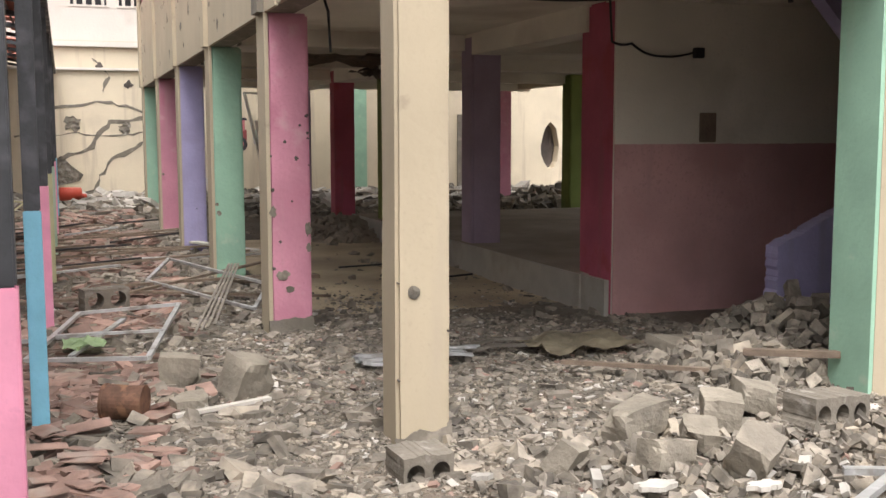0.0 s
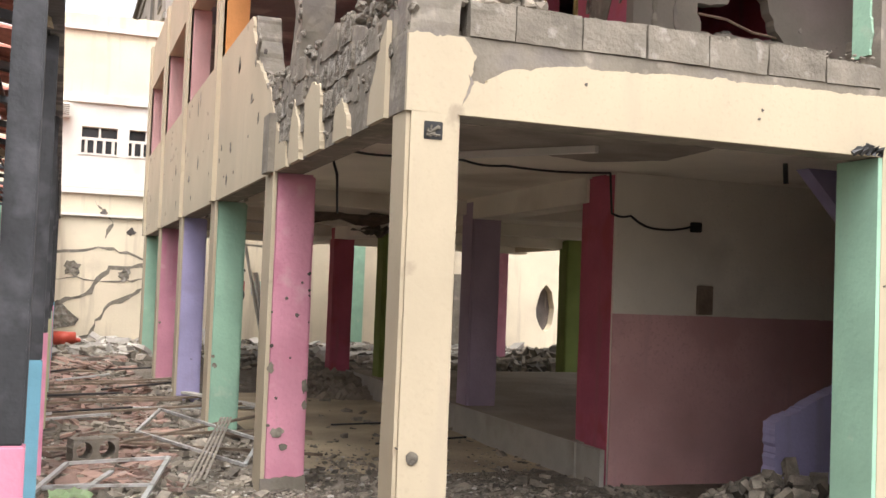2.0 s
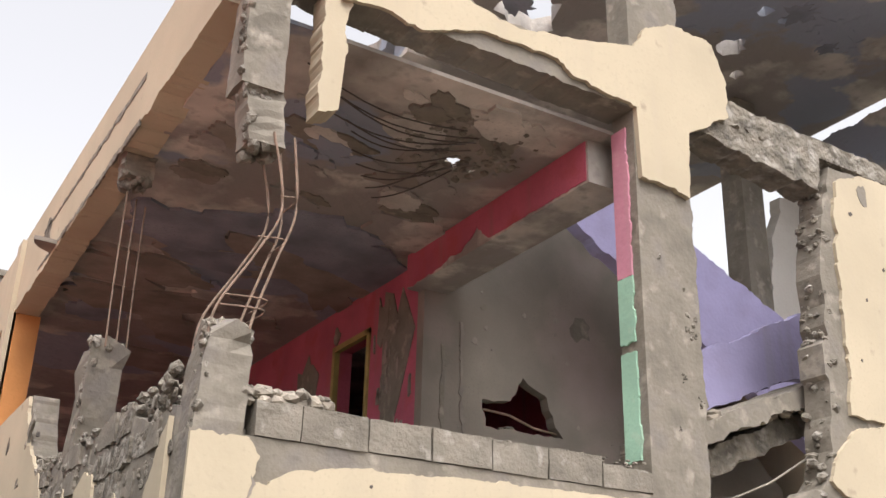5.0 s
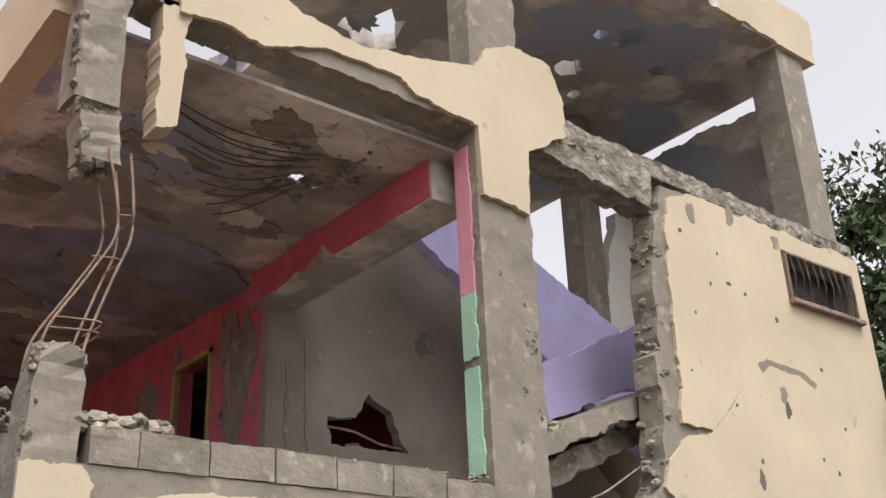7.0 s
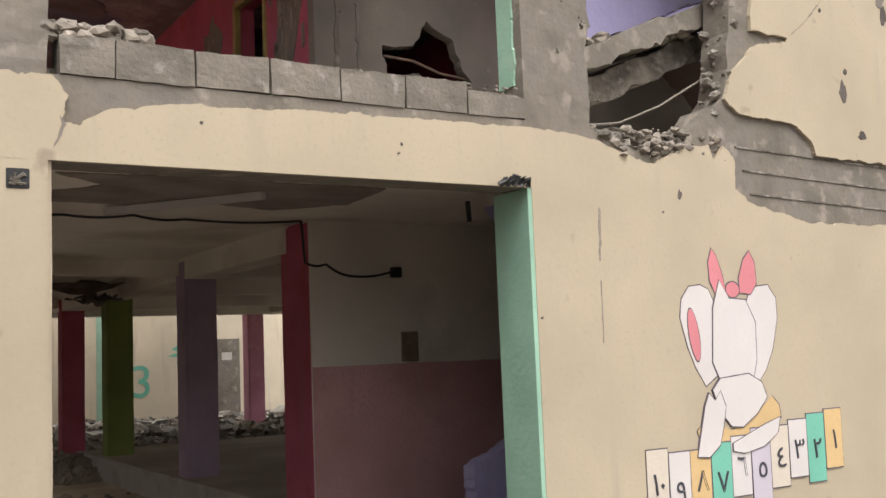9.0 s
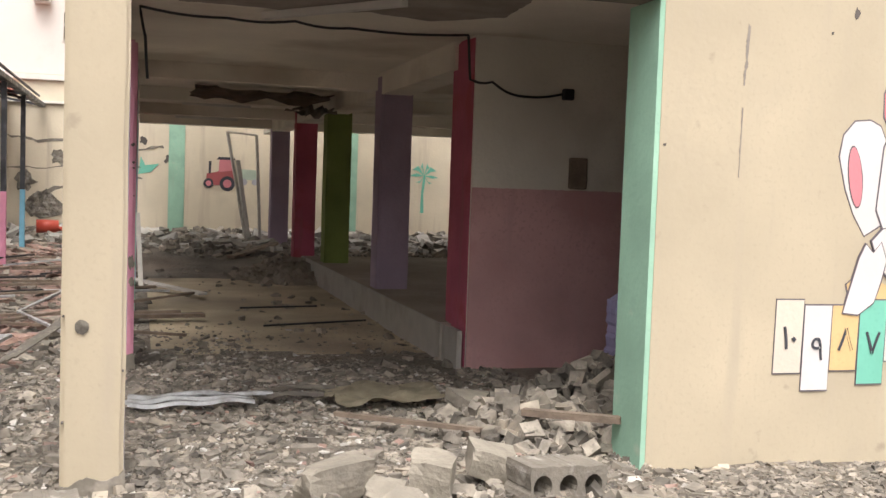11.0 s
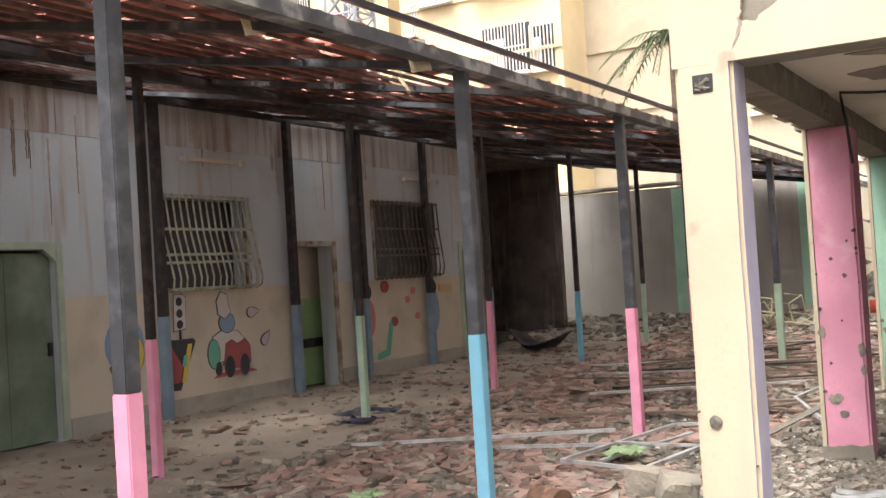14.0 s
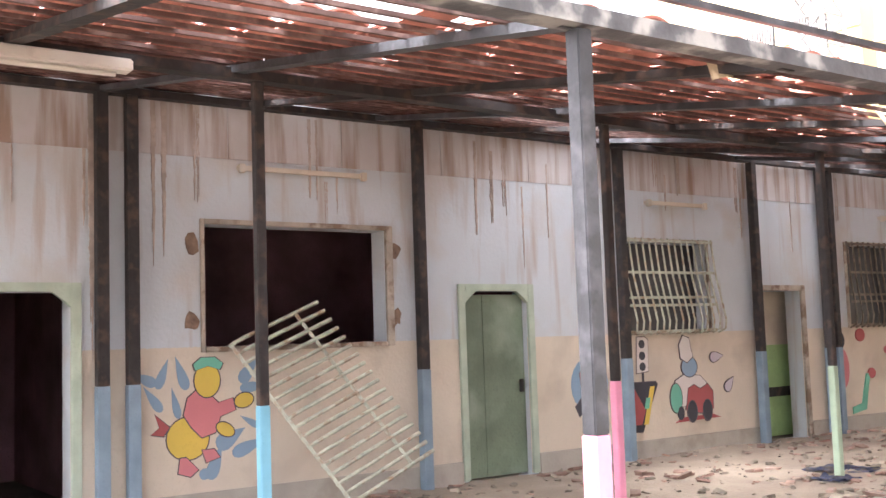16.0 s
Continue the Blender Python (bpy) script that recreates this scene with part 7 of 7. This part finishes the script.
strip("white_strip", "white post leaning at the back of the hall", "strip", (2.55, 16.8, 0.3), (2.35, 17.3, 1.9), 0.09, 0.05, M_white_bits)
strip("plank", "weathered plank on the sandy floor", "plank", (0.14, 6.0, 0.07), (1.05, 6.15, 0.07), 0.14, 0.04, M_wood)
strip("plank", "weathered plank by the entrance", "plank", (1.55, 1.2, 0.09), (2.3, 0.62, 0.1), 0.045, 0.025, M_wood)
strip("plank", "brown wooden board on the rubble heap", "plank", (2.55, 0.62, 0.2), (3.0, 0.25, 0.22), 0.06, 0.04, M_wood)
strip("plank", "leaning board at the earth heap", "plank", (2.0, 14.2, 0.1), (3.0, 16.0, 0.25), 0.16, 0.05, M_wood)
strip("cable", "thin rod on the sandy floor", "rod", (1.6, 5.5, 0.04), (2.7, 5.75, 0.06), 0.02, 0.02, M_black)
strip("cable", "second thin rod on the sandy floor", "rod", (1.5, 7.0, 0.04), (2.4, 7.1, 0.05), 0.02, 0.02, M_black)
for k in range(34):
    x, y, L, az = rnd.uniform(-3.4, 0.0), rnd.uniform(4.5, 14), rnd.uniform(0.8, 2.8), rnd.gauss(0.1, 0.35)
    m_ = rnd.choice((M_wood, M_wood, M_burnt, M_alu))
    strip("batten", "charred roof batten lying in the yard" if m_ is not M_alu else "pale metal strip lying in the yard", "batten", (x - L / 2 * math.cos(az), y - L / 2 * math.sin(az), 0.07 + rnd.uniform(0, 0.06)), (x + L / 2 * math.cos(az), y + L / 2 * math.sin(az), 0.08 + rnd.uniform(0, 0.14)), rnd.uniform(0.03, 0.07), 0.025, m_)
strip("batten", "long pale pole lying on the tiles", "pole", (-4.1, 2.9, 0.07), (-1.9, 3.9, 0.1), 0.03, 0.03, M_alu)
strip("batten", "pale pole on the ground before the canopy", "pole", (-2.6, 3.0, 0.08), (-1.2, 3.3, 0.1), 0.028, 0.028, M_alu)


def crumpled(name, label, category, x0, x1, y0, y1, z, amp, nx, ny, mat, ridges=0.0, seed=0, yaw=0.0):
    bm = bmesh.new()
    g = []
    for j in range(ny + 1):
        row = []
        for i in range(nx + 1):
            u, v = i / nx, j / ny
            p = Vector(((u - 0.5) * (x1 - x0), (v - 0.5) * (y1 - y0), 0))
            p.z = amp * (0.5 + noise.noise(Vector((u * 4 + seed, v * 3, seed)))) + ridges * math.sin(v * math.tau * 4) + 0.3 * amp * noise.noise(Vector((u * 11, v * 9, seed)))
            p.x += amp * noise.noise(Vector((u * 3, v * 3, seed + 5)))
            p.y += amp * noise.noise(Vector((u * 3, v * 3, seed + 9)))
            p = Matrix.Rotation(yaw, 3, "Z") @ p
            row.append(bm.verts.new((p.x + (x0 + x1) / 2, p.y + (y0 + y1) / 2, z + p.z)))
        g.append(row)
    for j in range(ny):
        for i in range(nx):
            bm.faces.new((g[j][i], g[j][i + 1], g[j + 1][i + 1], g[j + 1][i]))
    bmesh.ops.solidify(bm, geom=bm.faces[:], thickness=0.006)
    return tagged(mesh_ob(name, bm, mat), label, category)


def ribbed_sheet(label, x0, x1, y, z, strips, mat, seed):
    """A torn strip of ribbed sheet metal, bent along its length."""
    t = thing("metal_sheet", label, "sheet", (x0, y, z))
    for q in range(strips):
        bm = bmesh.new()
        prev = None
        n = 22
        xa, xb = x0 + rnd.uniform(0, 0.06), x1 - rnd.uniform(0, 0.2)
        for i in range(n + 1):
            u_ = i / n
            x_ = xa + (xb - xa) * u_
            zz = z + 0.03 + 0.035 * noise.noise(Vector((u_ * 3 + seed, q * 0.3, 0))) + 0.02 * (q % 2)
            yy = y + 0.058 * q + 0.05 * noise.noise(Vector((u_ * 2, seed, 3)))
            row = [bm.verts.new((x_, yy + dy, zz + dz)) for dy, dz in ((0, 0), (0.012, 0.022), (0.03, 0.024), (0.042, 0.002), (0.056, 0.0))]
            if prev:
                for k in range(4):
                    bm.faces.new((prev[k], row[k], row[k + 1], prev[k + 1]))
            prev = row
        bmesh.ops.solidify(bm, geom=bm.faces[:], thickness=0.003)
        part("rib", bm, mat, t)
    return t


ribbed_sheet("torn ribbed aluminium sheet lying on the rubble", 0.28, 1.28, 1.68, 0.03, 5, M_alu, 1.0)
ribbed_sheet("bent dark end of a ribbed metal sheet", 1.1, 1.72, 1.9, 0.03, 3, M_conc, 4.0)
crumpled("cloth", "dusty olive cloth lying on the rubble", "cloth", 1.62, 2.4, 1.55, 2.15, 0.05, 0.06, 26, 18, M_cloth, 0.0, 2)
crumpled("plastic_sheet", "lime green plastic scrap", "scrap", -1.55, -1.28, 2.6, 3.0, 0.1, 0.05, 8, 8, M_lime, 0.0, 3)
crumpled("plastic_sheet", "lime green plastic scrap among tiles", "scrap", -2.75, -2.55, 0.9, 1.1, 0.06, 0.06, 6, 6, M_lime, 0.0, 6)
for k, (a_, b_) in enumerate((((1.5, -1.62, 0.08), (2.35, -1.2, 0.16)), ((1.62, -1.68, 0.09), (2.4, -1.32, 0.13)), ((1.7, -1.3, 0.1), (2.3, -1.62, 0.12)))):
    strip("aluminium_profile", "white aluminium profile lying on the rubble", "profile", a_, b_, 0.045, 0.03, M_alu)
for k, (x_, y_, L_) in enumerate(((0.86, -1.12, 0.2), (1.3, -1.28, 0.17), (0.2, -0.75, 0.1))):
    bm = bmesh.new()
    prism(bm, "z", [(x_ + L_ * 0.55 * math.cos(j * 0.3) * (0.85 + 0.17 * math.sin(j * 2.3 + k) + rnd.uniform(-0.08, 0.08)), y_ + L_ * 0.3 * math.sin(j * 0.3) * (0.85 + 0.2 * math.sin(j * 1.7 + 2 * k))) for j in range(21)], 0.06, 0.082)
    tagged(mesh_ob("plaster_piece", bm, M_white_bits), "flat white piece of fallen plaster on the rubble", "plaster")
TILE_DUSTY = tile_mesh()
TILE_DUSTY.materials[0] = M_tile
for k in range(26):
    x_, y_ = rnd.uniform(-2.0, -1.3), rnd.uniform(-0.75, 0.75)
    ob = new("broken_tile", TILE_DUSTY)
    ob.matrix_basis = Matrix.Translation((x_, y_, 0.06 + 0.03 * rnd.random())) @ Euler((rnd.gauss(0, 0.15), rnd.gauss(0, 0.15), rnd.gauss(0.2, 0.7))).to_matrix().to_4x4() @ Matrix.Diagonal((rnd.uniform(0.35, 0.75), rnd.uniform(0.3, 0.65), 0.4, 1))
    tagged(ob, "broken terracotta roof tile lying on the rubble", "tile", "fallen tiles")
crumpled("cloth", "dark blue rag on the ground under the canopy", "rag", -5.75, -5.1, 4.85, 5.5, 0.02, 0.045, 18, 18, M_bluecloth, 0.0, 8)
crumpled("cloth", "dark blue rag by the canopy post", "rag", -5.3, -4.9, 4.3, 4.7, 0.02, 0.05, 12, 12, M_bluecloth, 0.0, 9)
# red canister
t = thing("canister", "red plastic canister lying by the yard wall", "canister", (-1.4, 17.6, 0.42))
bm = bmesh.new()
bmesh.ops.create_cone(bm, cap_ends=True, segments=20, radius1=0.14, radius2=0.13, depth=0.42)
bmesh.ops.create_cone(bm, cap_ends=True, segments=14, radius1=0.05, radius2=0.04, depth=0.12, matrix=Matrix.Translation((0.04, 0, 0.25)))
ob = mesh_ob("body", bm, M_redplastic, True)
ob.parent = t
t.rotation_euler = (0, radians(90), radians(8))
# black basin
bm = bmesh.new()
n, rows = 22, []
for rr, zz in ((0.32, 0.0), (0.48, 0.1), (0.62, 0.24), (0.66, 0.26), (0.6, 0.24), (0.45, 0.11), (0.3, 0.03)):
    rows.append([bm.verts.new((rr * math.cos(k * math.tau / n), 0.6 * rr * math.sin(k * math.tau / n), zz * (0.3 + 0.95 * math.cos(k * math.tau / n) ** 2 + (0.25 if math.cos(k * math.tau / n) < -0.6 else 0.0)) + 0.012 * math.sin(5 * k + 9 * rr))) for k in range(n)])
for a, b in zip(rows, rows[1:]):
    for k in range(n):
        bm.faces.new((a[k], a[(k + 1) % n], b[(k + 1) % n], b[k]))
bm.faces.new(rows[-1])
bm.faces.new(rows[0][::-1])
ob = tagged(mesh_ob("basin", bm, M_burnt, True), "sagging black basin on the ground under the canopy", "basin")
ob.location = (-7.1, 13.6, 0.06)

# ---- ground floor fittings ----
def cable(label, pts, r=0.011):
    bm = bmesh.new()
    fine_pts = []
    for a, b in zip(pts, pts[1:]):
        a, b = Vector(a), Vector(b)
        for k in range(6):
            u = k / 6
            fine_pts.append(a.lerp(b, u) - Vector((0, 0, 0.02 * math.sin(u * math.pi))))
    fine_pts.append(Vector(pts[-1]))
    tube(bm, fine_pts, r, 6)
    return tagged(mesh_ob("cable", bm, M_black), label, "cable")


cable("black cable sagging along the ceiling", [(0.42, 2.85, 2.2), (0.4, 2.83, 2.5), (0.36, 2.9, 2.72), (1.0, 3.15, 2.72), (1.5, 3.05, 2.72), (1.95, 3.2, 2.72), (2.9, 3.08, 2.72)])
cable("black cable running down the stair wall", [(2.9, 3.08, 2.72), (2.93, 3.09, 2.37), (3.12, 3.09, 2.36), (3.35, 3.09, 2.26), (3.75, 3.09, 2.3)])
cable("thin bent rod hanging from the ceiling", [(3.75, 1.82, 2.74), (3.76, 1.82, 2.58)], 0.02)
for (a, b, z) in (((1.23, 2.78), (2.04, 1.74), 2.7), ((1.0, 11.85), (2.05, 11.85), 2.66), ((1.02, 15.6), (2.2, 15.8), 2.66)):
    t = thing("tube_light", "white fluorescent batten under the ceiling", "lamp", (a[0], a[1], z))
    bm = bmesh.new()
    bar(bm, (*a, z), (*b, z), 0.06, 0.05)
    part("batten", bm, M_fluo, t)
crumpled("ceiling_panel", "torn dark ceiling panel hanging down", "panel", 1.0, 2.7, 7.95, 9.3, 2.52, 0.13, 16, 10, M_wood, 0.0, 12)
crumpled("ceiling_panel", "dangling scrap of ceiling board", "panel", 2.35, 2.9, 8.9, 9.5, 2.36, 0.2, 10, 8, M_conc, 0.0, 14)
strip("ceiling_panel", "dark loose ceiling strip", "panel", (1.5, 7.9, 2.68), (2.7, 7.7, 2.66), 0.04, 0.02, M_black)

# ---- murals on the front wall, as plain shapes of colour ----
fm = thing("mural", "faded mural of pale shapes with a pink bow on cream plaster", "mural", (4.6, -0.004, 1.4))
def F(outl, mat, lev=1, label="", line=True):
    if line:
        cx = sum(p[0] for p in outl) / len(outl)
        cz = sum(p[1] for p in outl) / len(outl)
        grow = [(cx + (p[0] - cx) * (1 + 0.009 / max(0.05, math.hypot(p[0] - cx, p[1] - cz))), cz + (p[1] - cz) * (1 + 0.009 / max(0.05, math.hypot(p[0] - cx, p[1] - cz)))) for p in outl]
        flat(fm, "y", (-0.001 * lev * 2, 0.0), grow, M_mline)
    flat(fm, "y", (-0.001 * lev * 2 - 0.0012, 0.0), outl, mat, label=label)
F([(4.342, 1.95), (4.242, 1.94), (4.172, 1.86), (4.152, 1.74), (4.202, 1.56), (4.262, 1.42), (4.342, 1.3), (4.442, 1.36), (4.502, 1.6), (4.462, 1.82), (4.412, 1.92)], M_skin, 1)
F([(4.862, 1.94), (4.972, 1.95), (5.042, 1.86), (5.042, 1.72), (4.982, 1.52), (4.902, 1.38), (4.822, 1.3), (4.742, 1.36), (4.722, 1.6), (4.742, 1.8), (4.792, 1.9)], M_skin, 1)
F(oval(4.26, 1.63, 0.042, 0.17, 18, 0.14), M_mpink, 3)
F([(4.462, 2.19), (4.427, 2.1), (4.432, 1.98), (4.482, 1.88), (4.572, 1.9), (4.542, 2.03), (4.502, 2.14)], M_mpink, 2)
F([(4.812, 2.18), (4.752, 2.12), (4.702, 2.0), (4.702, 1.9), (4.802, 1.89), (4.862, 1.96), (4.857, 2.1)], M_mpink, 2)
F(oval(4.632, 1.92, 0.06, 0.05), M_mpink, 3)
F([(4.442, 1.8), (4.512, 1.98), (4.592, 1.86), (4.742, 1.85), (4.822, 1.7), (4.812, 1.45), (4.762, 1.3), (4.492, 1.28), (4.412, 1.45)], M_skin, 4)
F([(4.392, 1.27), (4.462, 1.34), (4.602, 1.35), (4.722, 1.36), (4.842, 1.3), (4.882, 1.2), (4.782, 1.1), (4.642, 1.02), (4.542, 1.03), (4.442, 1.14)], M_skin, 6)
F([(4.242, 1.02), (4.342, 1.1), (4.542, 1.0), (4.762, 1.08), (4.942, 1.2), (5.002, 1.14), (5.012, 1.05), (4.842, 0.98), (4.642, 0.9), (4.442, 0.9), (4.282, 0.88)], M_mtan, 2)
F([(4.312, 1.17), (4.352, 1.25), (4.402, 1.2), (4.452, 1.26), (4.492, 1.16), (4.462, 1.04), (4.422, 0.92), (4.322, 0.85), (4.222, 0.86), (4.262, 1.0)], M_skin, 7)
F([(4.542, 0.92), (4.662, 0.96), (4.842, 1.02), (4.992, 1.06), (4.962, 0.96), (4.822, 0.88), (4.642, 0.85), (4.542, 0.87)], M_skin, 7)
CARDS = [(M_lowcream, "\u0661\u0660", 0.93, 0.52), (M_skin, "\u0669", 0.9, 0.42), (M_mtan, "\u0668", 0.9, 0.53), (M_mteal, "\u0667", 0.93, 0.45), (M_skin, "\u0666", 0.96, 0.58), (M_mlilac, "\u0665", 1.0, 0.5),
         (M_lowcream, "\u0664", 1.0, 0.6), (M_skin, "\u0663", 1.03, 0.65), (M_mteal, "\u0662", 1.06, 0.6), (M_mtan, "\u0661", 1.08, 0.68)]
for k, (m_, ch, zt, zb) in enumerate(CARDS):
    x0 = 3.79 + k * 0.183
    F([(x0, zb), (x0 + 0.172, zb), (x0 + 0.18, zt), (x0 + 0.005, zt)], m_, 3 + (k % 2), "painted number card")
    text_ob("numeral", ch, 0.19, pose(x0 + 0.095, -0.013, (zb + zt) / 2 - 0.07, 90, 0, 0), M_mdark, "painted numeral", fm)


# ---- wrecked chairs at the end of the yard ----
def wrecked_chair(x, y, rot):
    t = thing("chair_frame", "overturned yellow tubular chair frame without seat", "chair", (x, y, 0.3), "wrecked chairs")
    for pts in ([(0, 0, 0), (0, 0, 0.8)], [(0.4, 0, 0), (0.4, 0, 0.8)], [(0, 0.4, 0), (0, 0.4, 0.42), (0, 0, 0.42)], [(0.4, 0.4, 0), (0.4, 0.4, 0.42), (0.4, 0, 0.42)], [(0, 0, 0.8), (0.4, 0, 0.8)], [(0, 0.4, 0.42), (0.4, 0.4, 0.42)], [(0, 0, 0.6), (0.4, 0, 0.6)]):
        bm = bmesh.new()
        tube(bm, pts, 0.016, 6)
        ob = mesh_ob("tube", bm, M_pyellow)
        ob.parent = t
    t.rotation_euler = [radians(a) for a in rot]


wrecked_chair(-3.6, 15.6, (70, 10, 20))
wrecked_chair(-3.1, 15.9, (95, -20, 60))
wrecked_chair(-4.0, 16.1, (20, 60, 10))
